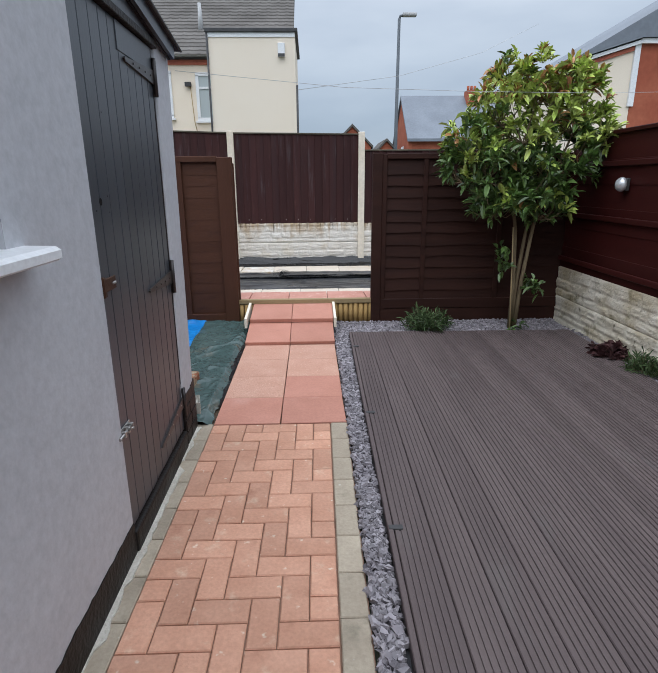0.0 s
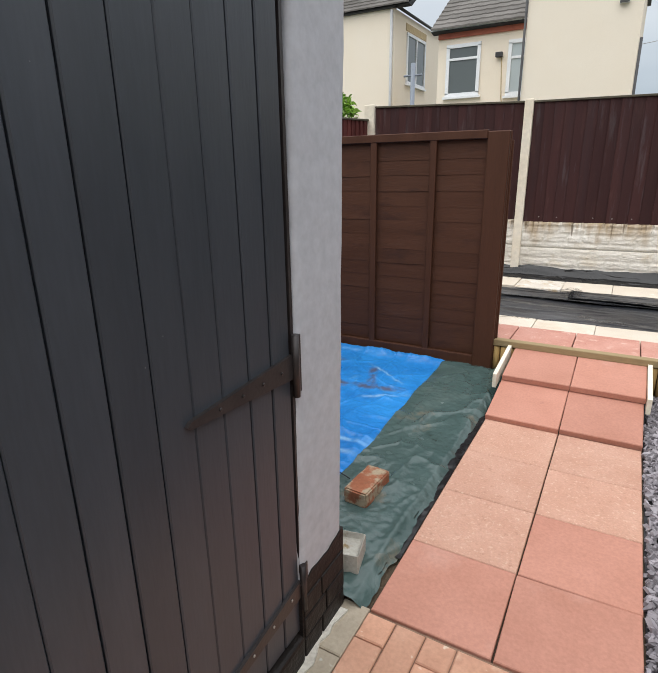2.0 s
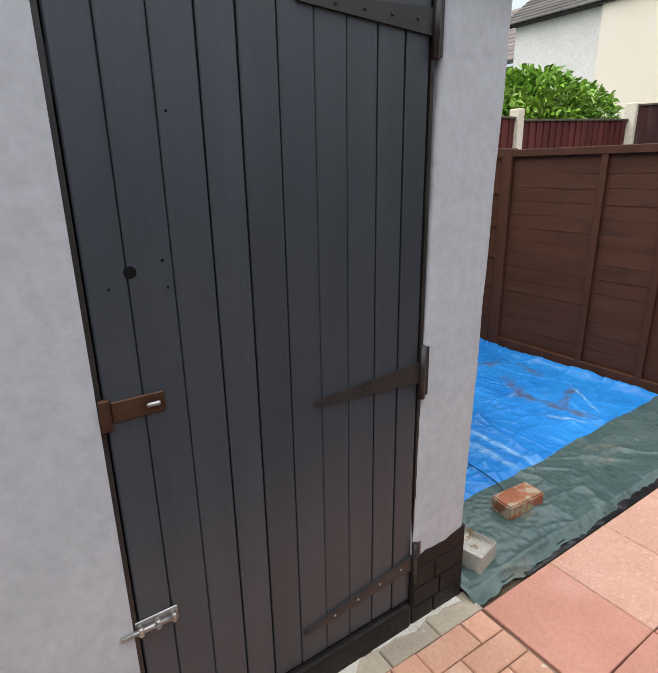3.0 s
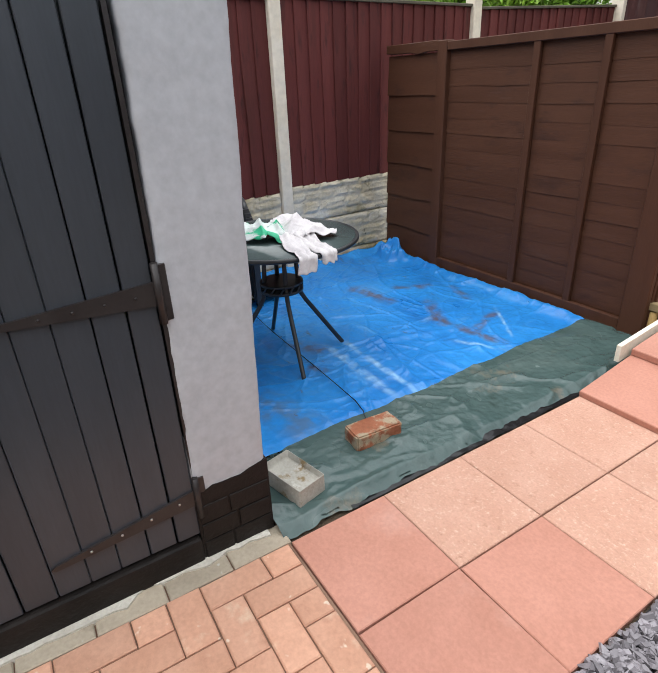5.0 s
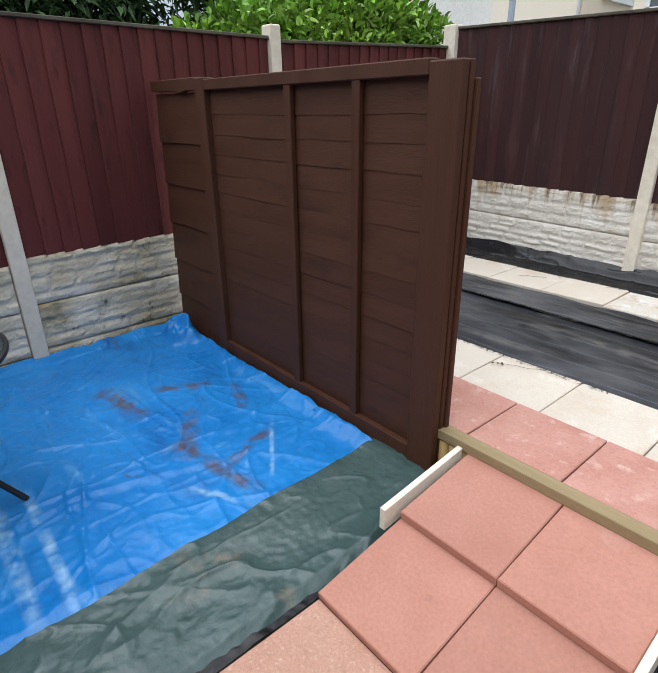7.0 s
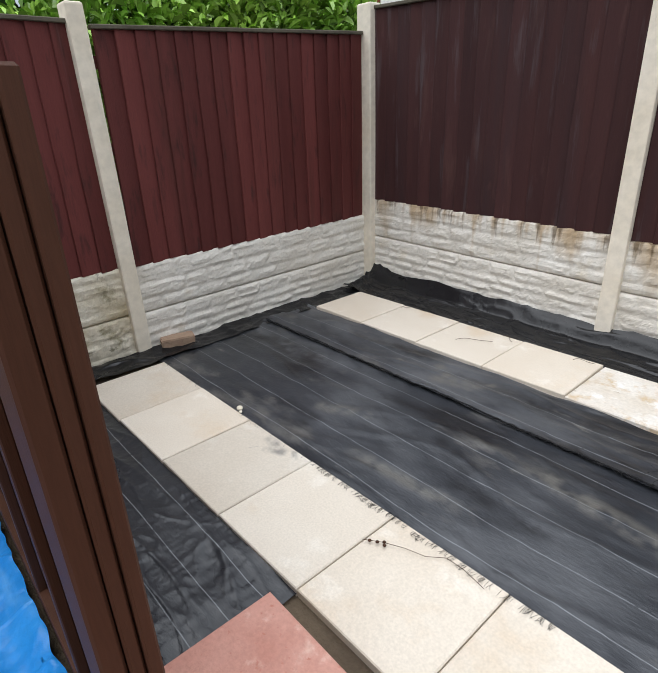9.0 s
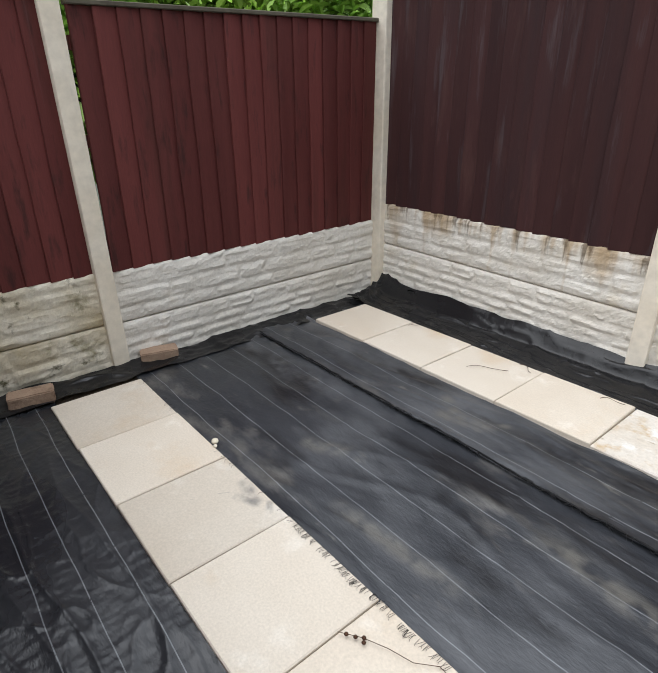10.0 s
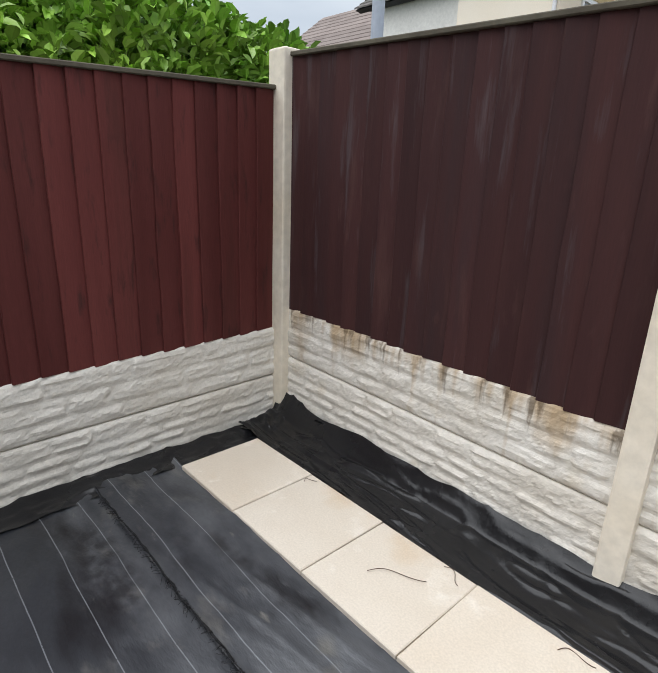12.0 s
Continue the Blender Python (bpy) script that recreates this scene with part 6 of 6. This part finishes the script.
def house_window(parent, axis, at, u0, u1, z0, z1, transom=None, mullion=False, pane="pane"):
    """White framed window in a wall; axis 'y': wall faces -y at y = at; axis 'x': wall faces +x at x = at."""
    def b(u_0, u_1, z_0, z_1, d0, d1):
        return box(u_0, u_1, at - d1, at - d0, z_0, z_1) if axis == "y" else box(at + d0, at + d1, u_0, u_1, z_0, z_1)
    w = part("window", b(u0, u1, z0, z1, 0.0, 0.012), M[pane], parent, "window pane")
    f = 0.07
    for q in ((u0 - f, u1 + f, z1 - 0.02, z1 + f), (u0 - f, u1 + f, z0 - f, z0 + 0.02), (u0 - f, u0 + 0.02, z0, z1), (u1 - 0.02, u1 + f, z0, z1)):
        part("frame", b(*q, 0.002, 0.05), M["upvc"], w)
    if transom:
        part("transom", b(u0, u1, transom - 0.03, transom + 0.03, 0.013, 0.045), M["upvc"], w)
    if mullion:
        m_ = (u0 + u1) / 2
        part("mullion", b(m_ - 0.03, m_ + 0.03, z0, z1, 0.013, 0.045), M["upvc"], w)
    part("sill", b(u0 - 0.12, u1 + 0.12, z0 - f - 0.06, z0 - f - 0.002, 0.0, 0.10), M["upvc"], w)

house = thing("cream_house", (-3.0, 16.5, 0.0), "cream rendered house with grey-brown tiled roof and white windows", "house", "neighbouring houses")
part("extension_wall", box(-2.545, -0.345, 15.15, 18.2, -0.05, 5.06), M["cream_wall"], house)
part("white_fascia", box(-2.55, -0.34, 15.128, 15.149, 4.96, 5.065), M["upvc"], house)
part("flat_roof", box(-2.62, -0.27, 15.08, 18.2, 5.066, 5.16, 0.01), M["gutter"], house, "dark edged flat roof")
part("verge_pipe", tube([(-2.575, 15.12, 0.0), (-2.575, 15.12, 5.06)], 0.028, 6), M["gutter"], house)
part("verge_pipe", tube([(-0.305, 15.16, 0.0), (-0.305, 15.16, 3.85)], 0.028, 6), M["gutter"], house)
vent = part("boiler_vent", box(-0.78, -0.60, 15.07, 15.149, 4.50, 4.82, 0.01), M["upvc"], house, "white wall vent box")
part("grille", box(-0.775, -0.605, 15.05, 15.069, 4.50, 4.57), M["gutter"], vent)
part("rear_wall", box(-5.3, -2.546, 17.5, 21.8, -0.05, 4.92), M["cream_wall"], house)
part("brick_band", box(-5.3, -2.546, 17.44, 17.498, 4.78, 4.93), M["far_trim"], house, "red brick band below the eaves")
part("gutter", tube([(-5.45, 17.32, 5.0), (-2.0, 17.32, 5.0)], 0.06, 8), M["upvc"], house)
roof_courses("roof", house, -5.45, -0.45, (17.2, 4.97), (21.6, 8.0), 20)
part("roof_deck", prism([(17.25, 4.94), (21.6, 7.95), (21.6, 7.7), (17.5, 4.9)], "x", -5.45, -0.46), M["roof_felt"], house)
part("roof_vent", tube([(-3.35, 18.7, 5.9), (-3.35, 18.7, 6.75)], [0.09, 0.05], 8), M["wire"], house, "grey roof vent pipe")
house_window(house, "y", 17.499, -4.98, -4.18, 3.38, 4.55, 4.25)
house_window(house, "y", 17.499, -3.32, -2.75, 3.30, 4.50, 4.15, pane="pane_net")
flood = part("flood_lamp", box(-3.70, -3.52, 17.36, 17.48, 4.18, 4.30, 0.01), M["gutter"], house, "small wall flood lamp")
part("cable", tube([(-3.56, 17.485, 4.2), (-3.50, 17.485, 3.2), (-3.44, 17.485, 2.9)], 0.012, 5), M["cane"], flood)
wing = thing("cream_wing", (-9.2, 22.0, 0.0), "cream rendered rear wing with a grey tiled roof", "house", "neighbouring houses")
part("wall", box(-10.70, -7.78, 20.2, 25.9, -0.05, 6.50), M["cream_wall"], wing)
part("gutter", tube([(-7.68, 20.1, 6.54), (-7.68, 25.5, 6.54)], 0.05, 8), M["gutter"], wing, "dark grey gutter")
part("verge_board", box(-10.75, -7.64, 20.10, 20.19, 6.50, 6.57), M["gutter"], wing)
part("downpipe", tube([(-7.86, 20.14, 0.0), (-7.86, 20.14, 6.45)], 0.05, 8), M["wire"], wing)
house_window(wing, "x", -7.779, 21.4, 23.2, 4.42, 5.93, None, True)
part("brick_head", box(-7.778, -7.76, 21.25, 23.35, 6.05, 6.28), M["cane"], wing)
roof_courses("roof", wing, -14.6, -7.2, (20.0, 6.56), (24.6, 9.75), 20)
part("roof_deck", prism([(20.05, 6.54), (24.6, 9.70), (24.6, 9.45), (20.3, 6.50)], "x", -14.6, -7.21), M["roof_felt"], wing)
aerial = thing("aerial_pole", (-2.62, 8.57, 0.0), "blue-grey metal pole with a short cross bar behind the fence", "pole")
part("pole", tube([(-2.62, 8.57, -0.05), (-2.62, 8.57, 2.65)], 0.029, 10), M["pole_paint"], aerial)
part("cross_bar", tube([(-2.74, 8.57, 2.51), (-2.50, 8.57, 2.51)], 0.012, 6), M["pole_paint"], aerial)
grey_house = thing("grey_house", (-12.4, 21.5, 0.0), "grey rendered house with a red brick chimney", "house", "neighbouring houses")
part("wall", box(-14.2, -10.71, 20.4, 26.0, -0.05, 6.52), M["grey_wall"], grey_house)
part("eaves_gutter", tube([(-14.2, 20.32, 6.54), (-10.8, 20.32, 6.54)], 0.05, 8), M["gutter"], grey_house)
part("chimney", box(-12.95, -11.2, 21.6, 22.3, 6.53, 11.0), M["house_brick"], grey_house, "red brick chimney")
low_house = thing("low_roofed_house", (-19.5, 25.0, 0.0), "house with a brown tiled roof and red brick eaves", "house", "neighbouring houses")
part("wall", box(-24.2, -15.8, 23.4, 27.0, -0.05, 5.80), M["house_brick"], low_house)
part("verge_board", box(-24.4, -15.75, 22.74, 22.82, 5.80, 5.95), M["gutter"], low_house)
roof_courses("roof", low_house, -24.4, -15.76, (22.8, 5.95), (27.2, 9.2), 13, material=M["roof_brown"])

right_house = thing("right_house", (6.9, 13.0, 0.0), "cream and red brick house with a grey roof and white verge", "house", "neighbouring houses")
part("cream_gable", prism([(5.4, -0.05), (6.80, -0.05), (6.80, 4.06), (5.88, 3.80), (5.4, 3.66)], "y", 12.0, 16.0), M["cream_wall"], right_house)
part("brick_wall", box(6.804, 10.5, 12.0, 16.0, -0.05, 4.12), M["house_brick"], right_house, "red brick wall")
part("verge", prism([(5.4, 3.664), (6.84, 4.09), (6.84, 4.16), (5.4, 3.734)], "y", 11.9, 11.99), M["upvc"], right_house, "white verge board")
part("eaves_board", box(6.842, 10.5, 11.9, 11.99, 4.09, 4.18), M["upvc"], right_house)
part("corner_board", box(6.74, 6.86, 11.95, 11.999, 2.9, 4.1), M["upvc"], right_house)
part("brick_eave", prism([(5.4, 3.57), (6.73, 3.965), (6.73, 4.045), (5.4, 3.65)], "y", 11.96, 11.999), M["far_trim"], right_house)
part("roof", prism([(5.35, 3.74), (6.84, 4.19), (10.6, 4.22), (10.6, 6.72)], "y", 11.85, 16.0), M["roof_slate"], right_house, "grey slate roof")
part("flue", tube([(7.35, 12.0, 3.86), (7.35, 11.8, 3.86)], 0.07, 10), M["upvc"], right_house)

far_house = thing("far_brick_house", (9.5, 42.0, 0.0), "distant red brick house with a blue-grey slate roof", "house", "neighbouring houses")
part("wall", box(7.4, 15.0, 40.3, 47.0, -0.05, 4.35), M["house_brick"], far_house)
part("gable", prism([(40.2, -0.05), (47.0, -0.05), (47.0, 4.3), (43.6, 7.3), (40.2, 4.3)], "x", 7.1, 7.39), M["house_brick"], far_house)
part("roof", prism([(39.9, 4.2), (43.6, 7.5), (47.3, 4.2), (47.3, 4.4), (43.6, 7.75), (39.9, 4.4)], "x", 7.0, 15.1), M["roof_slate"], far_house, "blue-grey slate roof")
chim = part("chimney", box(11.9, 12.7, 42.6, 43.6, 6.0, 8.0), M["house_brick"], far_house)
for q in range(3):
    part("chimney_pot", tube([(12.05 + 0.25 * q, 43.1, 8.0), (12.05 + 0.25 * q, 43.1, 8.35)], 0.10, 8), M["house_brick"], chim)
part("white_window", box(7.05, 7.098, 42.0, 43.0, 2.6, 4.0), M["upvc"], far_house)
for xa, xb, zt, zw, nm in ((1.7, 4.5, 5.3, 3.9, "far_gable_house"), (4.9, 6.4, 4.3, 3.5, "far_low_house")):
    h_ = thing(nm, ((xa + xb) / 2, 42, 0), "distant red brick gable with a tiled roof", "house", "neighbouring houses")
    part("wall", prism([(xa, -0.05), (xb, -0.05), (xb, zw), ((xa + xb) / 2, zt), (xa, zw)], "y", 41.0, 46.0), M["house_brick"], h_)
    part("roof", prism([(xa - 0.15, zw - 0.1), ((xa + xb) / 2, zt + 0.02), (xb + 0.15, zw - 0.1), (xb + 0.15, zw + 0.08), ((xa + xb) / 2, zt + 0.2), (xa - 0.15, zw + 0.08)], "y", 40.8, 46.1), M["roof_tile"], h_)

street_lamp = thing("street_lamp", (3.68, 24.0, 0.0), "tall grey street lamp with a flat head", "street lamp")
part("column", tube([(3.68, 24, -0.05), (3.68, 24, 2.0), (3.70, 24, 7.75)], [0.10, 0.085, 0.06], 10), M["lamp_steel"], street_lamp)
part("arm", tube([(3.70, 24, 7.70), (3.74, 24, 7.84), (3.90, 24, 7.88)], 0.05, 8), M["lamp_steel"], street_lamp)
part("head", box(3.82, 4.40, 23.85, 24.15, 7.82, 7.95, 0.05, 2), M["wire"], street_lamp, "pale flat lamp head")

line = part("washing_line", tube([(-0.66, 3.05, 1.925), (0.2, 3.28, 1.885), (1.0, 3.47, 1.892), (1.8, 3.62, 1.905), (2.53, 3.75, 1.935)], 0.0013, 5), M["wire"])
tagged(line, "thin grey washing line stretched across the garden", "washing line")
wire = part("overhead_cable", tube([(-0.30, 15.3, 3.75), (3.0, 19.0, 4.75), (7.0, 23.5, 6.4), (11.0, 28.0, 8.6)], 0.007, 5), M["wire"])
tagged(wire, "thin grey overhead telephone cable", "cable")


# ---- decking ----
def deck_board(width, length, z, pitch=0.0232):
    """A composite board with fine grooves along it; runs along y from 0 downwards."""
    pts, x_ = [], 0.004
    pts.append((0.0, -0.004))
    pts.append((0.0035, 0.0))
    while x_ + pitch < width - 0.004:
        pts += [(x_ + pitch - 0.0095, 0.0), (x_ + pitch - 0.0078, -0.0055), (x_ + pitch - 0.0018, -0.0055), (x_ + pitch, 0.0)]
        x_ += pitch
    pts += [(width - 0.0035, 0.0), (width, -0.004), (width, -0.024), (0.0, -0.024)]
    n = len(pts)
    verts = [(a, 0.0, b) for a, b in pts] + [(a, -length, b) for a, b in pts]
    faces = [(i_, (i_ + 1) % n, n + (i_ + 1) % n, n + i_) for i_ in range(n)] + [tuple(range(n))[::-1], tuple(range(n, 2 * n))]
    return mesh_from("board", verts, faces, M["deck"])

deck = thing("decking", (0.345, 4.885, -0.02), "dark brown grooved composite decking with a flat edge board", "decking", kind="structure")
deck.rotation_euler = (0, 0, radians(-0.95))
def on_deck(nm, me, m, label=""):
    ob = new(nm, me)
    ob.parent, ob.matrix_basis = deck, m
    if label:
        ob["label"] = label
    return ob
DZ = 0.055
bd = deck_board(0.144, 7.6, DZ)
for k in range(14):
    on_deck("board", bd, pose(0.026 + 0.1475 * k, -0.002 + 0.003 * nz(k * 3.3, 2.0), DZ + 0.0008 * nz(k * 2.1, 5.0)))
on_deck("edge_board", mesh_of(box(0.0, 0.022, -7.6, 0.004, -0.04, DZ + 0.003, 0.003), "edge_board", M["deck"]), Matrix.Identity(4), "flat edge board")
on_deck("edge_board", mesh_of(box(0.024, 2.09, 0.001, 0.020, -0.04, DZ - 0.002, 0.003), "edge_board", M["deck"]), Matrix.Identity(4))
on_deck("joist_bed", mesh_of(box(0.03, 2.08, -7.6, -0.01, -0.02, DZ - 0.028), "joist_bed", M["roof_felt"]), Matrix.Identity(4))
for y_ in (-1.80, -2.915, -0.45):
    on_deck("edge_clip", mesh_of(box(0.004, 0.062, y_ - 0.014, y_ + 0.014, DZ - 0.006, DZ + 0.006, 0.002), "edge_clip", M["gutter"]), Matrix.Identity(4), "dark plastic edge clip")


# ---- slate chippings ----
def chippings():
    rnd = random.Random(31)
    verts, faces = [], []
    def chip(px, py, pz):
        n, r = rnd.randint(4, 6), rnd.uniform(0.010, 0.023)
        e1, e2 = r * rnd.uniform(0.8, 1.5), r * rnd.uniform(0.5, 1.0)
        t = rnd.uniform(0.004, 0.009)
        rot = Euler((rnd.gauss(0, 0.35), rnd.gauss(0, 0.35), rnd.uniform(0, 6.3))).to_matrix()
        b = len(verts)
        ang = sorted(rnd.uniform(0, 2 * math.pi) for _ in range(n))
        for zz, sc in ((-t, 1.0), (t, 0.82)):
            for a in ang:
                verts.append(rot @ Vector((e1 * sc * math.cos(a), e2 * sc * math.sin(a), zz)) + Vector((px, py, pz)))
        faces.append(tuple(range(b, b + n))[::-1])
        faces.append(tuple(range(b + n, b + 2 * n)))
        for i_ in range(n):
            faces.append((b + i_, b + (i_ + 1) % n, b + n + (i_ + 1) % n, b + n + i_))
    for _ in range(3300):
        y_ = rnd.uniform(0.9, 4.93)
        left = 0.204 + skew(y_)
        chip(rnd.uniform(left + 0.008, 0.345 - 0.0166 * (4.885 - y_) - 0.012), y_, rnd.uniform(-0.008, 0.014))
    for _ in range(6200):
        px, py = rnd.uniform(0.23, 2.50), rnd.uniform(4.90, 5.40)
        chip(px, py, rnd.uniform(-0.014, 0.006) + 0.012 * nz(px * 3, py * 3))
    for _ in range(900):
        y_ = rnd.uniform(2.6, 4.9)
        chip(rnd.uniform(2.43, 2.52), y_, rnd.uniform(-0.012, 0.010))
    ob = new("slate_chippings", mesh_from("slate_chippings", verts, faces, M["slate"]))
    tagged(ob, "loose plum and grey slate chippings along path and deck", "slate chippings", kind="stuff")
    bed = join(box(0.205, 0.345, -3, 4.9, -0.04, -0.016), box(0.205, 2.52, 4.89, 5.405, -0.04, -0.020))
    tagged(part("slate_bed", join(bed, box(2.42, 2.53, -3, 4.89, -0.04, -0.016)), M["roof_felt"]), "dark bed under the slate chippings", "ground", kind="structure")
chippings()


# ---- frayed membrane edge, twig ----
def fringe():
    rnd = random.Random(17)
    bm = bmesh.new()
    for _ in range(200):
        px = rnd.uniform(-1.5, -0.45) if rnd.random() < 0.85 else rnd.uniform(-2.9, 1.6)
        y0 = 6.405 + 0.012 * nz(px * 9, 5.0)
        ln = rnd.uniform(0.003, 0.014)
        a = rnd.gauss(0, 1.1)
        z0 = 0.152
        join(bm, tube([(px, y0 + 0.02, z0), (px + ln * 0.5 * math.sin(a), y0 - ln * 0.5, z0 + rnd.uniform(0.002, 0.012)), (px + ln * math.sin(a) * 1.2, y0 - ln, z0 + rnd.uniform(-0.001, 0.006))], 0.0006, 3, False))
    for _ in range(420):
        px, y0 = rnd.uniform(-2.9, 1.2), 7.25
        ln, a = rnd.uniform(0.008, 0.035), rnd.gauss(0, 1.0)
        join(bm, tube([(px, y0 + 0.006, 0.156), (px + ln * 0.5 * math.sin(a), y0 - ln * 0.5, 0.158 + rnd.uniform(0.0, 0.010)), (px + ln * 1.3 * math.sin(a), y0 - ln, 0.154 + rnd.uniform(0.0, 0.008))], 0.0009, 3, False))
    for _ in range(160):
        px, y0 = -0.42, rnd.uniform(7.3, 7.64)
        ln = rnd.uniform(0.008, 0.035)
        join(bm, tube([(px + 0.01, y0, 0.166), (px - ln * 0.5, y0 + rnd.gauss(0, 0.01), 0.168 + rnd.uniform(0, 0.008)), (px - ln, y0 + rnd.gauss(0, 0.02), 0.162)], 0.001, 3, False))
    for _ in range(46):
        px, y0 = -0.42 + rnd.uniform(-0.01, 0.02), rnd.uniform(7.28, 7.66)
        a, ln, bend = rnd.uniform(0, 6.28), rnd.uniform(0.05, 0.16), rnd.gauss(0, 0.8)
        join(bm, tube([(px + ln * f * math.cos(a + bend * f), y0 + ln * f * math.sin(a + bend * f), 0.176 + 0.012 * math.sin(3.1 * f)) for f in (0, 0.25, 0.5, 0.75, 1.0)], 0.0010, 3, False))
    tagged(part("frayed_threads", bm, M["sheet_black"]), "frayed black threads at the edge of the membrane", "threads", kind="stuff")
    line_ = [(-1.055, 6.258), (-1.00, 6.296), (-0.93, 6.325), (-0.86, 6.358), (-0.81, 6.392), (-0.74, 6.398), (-0.66, 6.388)]
    bm = tube([(x_, y_ + 0.006 * math.sin(x_ * 60), 0.1605 + 0.002 * math.sin(x_ * 40)) for x_, y_ in line_], 0.0010, 5)
    for px, py in ((-1.035, 6.270), (-1.012, 6.284), (-0.995, 6.300), (-0.985, 6.290)):
        join(bm, lathe([(0.002, 0), (0.007, 0.003), (0.005, 0.007), (0.001, 0.009)], (px, py, 0.158), 7))
    tagged(part("dry_twig", bm, M["rust"]), "dry brown twig lying on a cream slab", "twig")
    for px, py, a, ln in ((-1.72, 7.90, 40, 0.22), (-1.58, 8.06, -14, 0.10), (-1.12, 8.07, 24, 0.11), (-2.40, 8.05, 70, 0.06)):
        c, s_ = math.cos(radians(a)), math.sin(radians(a))
        pts = [(px + ln * (f - 0.5) * c - 0.02 * math.sin(5 * f) * s_, py + ln * (f - 0.5) * s_ + 0.02 * math.sin(5 * f) * c, 0.1765 + 0.002 * math.sin(9 * f)) for f in [q / 12 for q in range(13)]]
        tagged(part("dry_stalk", tube(pts, 0.0014, 5), M["rust"]), "thin dry brown stalk lying on a cream slab", "twig", "stalks on the slabs")
fringe()


# ---- block path ----
def herringbone():
    full, half = {}, {}
    full["h"] = piece_mesh("paver", 0.1955, 0.1010, 0.05, 0.004, M["paver"])
    full["v"] = piece_mesh("paver", 0.0955, 0.2065, 0.05, 0.004, M["paver"])
    half = piece_mesh("half_paver", 0.0955, 0.1010, 0.05, 0.004, M["paver"])
    x0, y0, rows, PY = -0.6, 0.915, 20, 0.1055
    def put(me, cx, cy, nm="paver"):
        ob = place(nm, me, path, pose(cx + skew(cy), cy, 0.0 + 0.0022 * nz(cx * 13, cy * 13), random.uniform(-0.5, 0.5), random.uniform(-0.5, 0.5), random.uniform(-0.6, 0.6) - 0.5))
    for j in range(-22, rows):
        for i_ in range(7):
            k = (i_ - j) % 4
            cx, cy = x0 + 0.1 * i_, y0 + PY * j
            if k == 0:
                put(full["h"], cx + 0.1, cy + PY / 2) if i_ < 6 else put(half, cx + 0.05, cy + PY / 2)
            elif k == 1 and i_ == 0:
                put(half, cx + 0.05, cy + PY / 2)
            elif k == 3:
                put(full["v"], cx + 0.05, cy + PY) if j < rows - 1 else put(half, cx + 0.05, cy + PY / 2)
    g = piece_mesh("edge_paver", 0.096, 0.2065, 0.05, 0.004, M["paver_grey"])
    for k in range(24):
        cy = 2.925 - 0.211 * k
        place("edge_paver", g, path, pose(0.152 + skew(cy), cy, 0.001, random.uniform(-0.5, 0.5), random.uniform(-0.4, 0.4), -0.9))
        place("edge_paver", g, path, pose(-0.648 + skew(cy), cy + 0.01, 0.001, random.uniform(-0.5, 0.5), random.uniform(-0.6, 0.6), -0.9 + random.uniform(-0.6, 0.6)))
    pts = []
    for i_ in range(70):
        y_ = 0.4 + (2.99 - 0.4) * i_ / 69
        pts.append((-0.662 + 0.042 * nz(y_ * 4, 3.0) + 0.026 * nz(y_ * 15, 3.0) + 0.010 * nz(y_ * 47, 5.0) + 0.3 * skew(y_), y_))
    fil = prism(pts + [(-0.72, 2.99), (-0.72, 0.4)], "z", -0.03, 0.009)
    tagged(part("trim_mortar_fillet", fil, M["mortar"]), "rough pale mortar along the foot of the wall", "mortar", kind="structure")
herringbone()


# ---- small loose things on the terrace ----
def pebbles():
    rnd = random.Random(41)
    for at, r in (((-2.10, 6.435, 0.156), 0.018), ((-2.07, 6.42, 0.154), 0.010)):
        bm = bmesh.new()
        bmesh.ops.create_icosphere(bm, subdivisions=2, radius=r)
        for v in bm.verts:
            v.co *= 1 + 0.25 * nz(*(v.co * 60 + Vector(at)))
            v.co.z *= 0.6
            v.co += Vector(at)
        tagged(part("pebble", bm, M["cream_timber"], smooth=True), "small pale stone at the edge of the cream slabs", "stone", "loose stones")
pebbles()


def lap_seam(name, y0, x0, x1, z, seed):
    """The doubled, frayed hem where one membrane laps another."""
    pts = [(x0 + (x1 - x0) * k / 160, y0 + 0.012 * nz(k * 0.09, seed) + 0.009 * nz(k * 0.5, seed), z + 0.005 * nz(k * 0.12, seed + 2)) for k in range(161)]
    ob = part(name, tube(pts, [0.0042 + 0.004 * nz(k * 0.7, seed) for k in range(161)], 6), M["edge_black"])
    tagged(ob, "frayed black hem along a lap of the membrane", "hem")
lap_seam("membrane_hem", 7.252, -3.1, 2.5, 0.153, 2.0)
lap_seam("membrane_hem", 7.305, -0.41, 2.5, 0.168, 5.0)
cord = part("black_cord", tube([(-2.40, 3.735, 0.045), (-2.1, 3.722, 0.034), (-1.75, 3.716, 0.030), (-1.4, 3.705, 0.030), (-1.15, 3.690, 0.034), (-1.05, 3.665, 0.040), (-0.98, 3.63, 0.048)], 0.0028, 5), M["sheet_black"])
tagged(cord, "thin black cord lying across the blue tarpaulin", "cord")
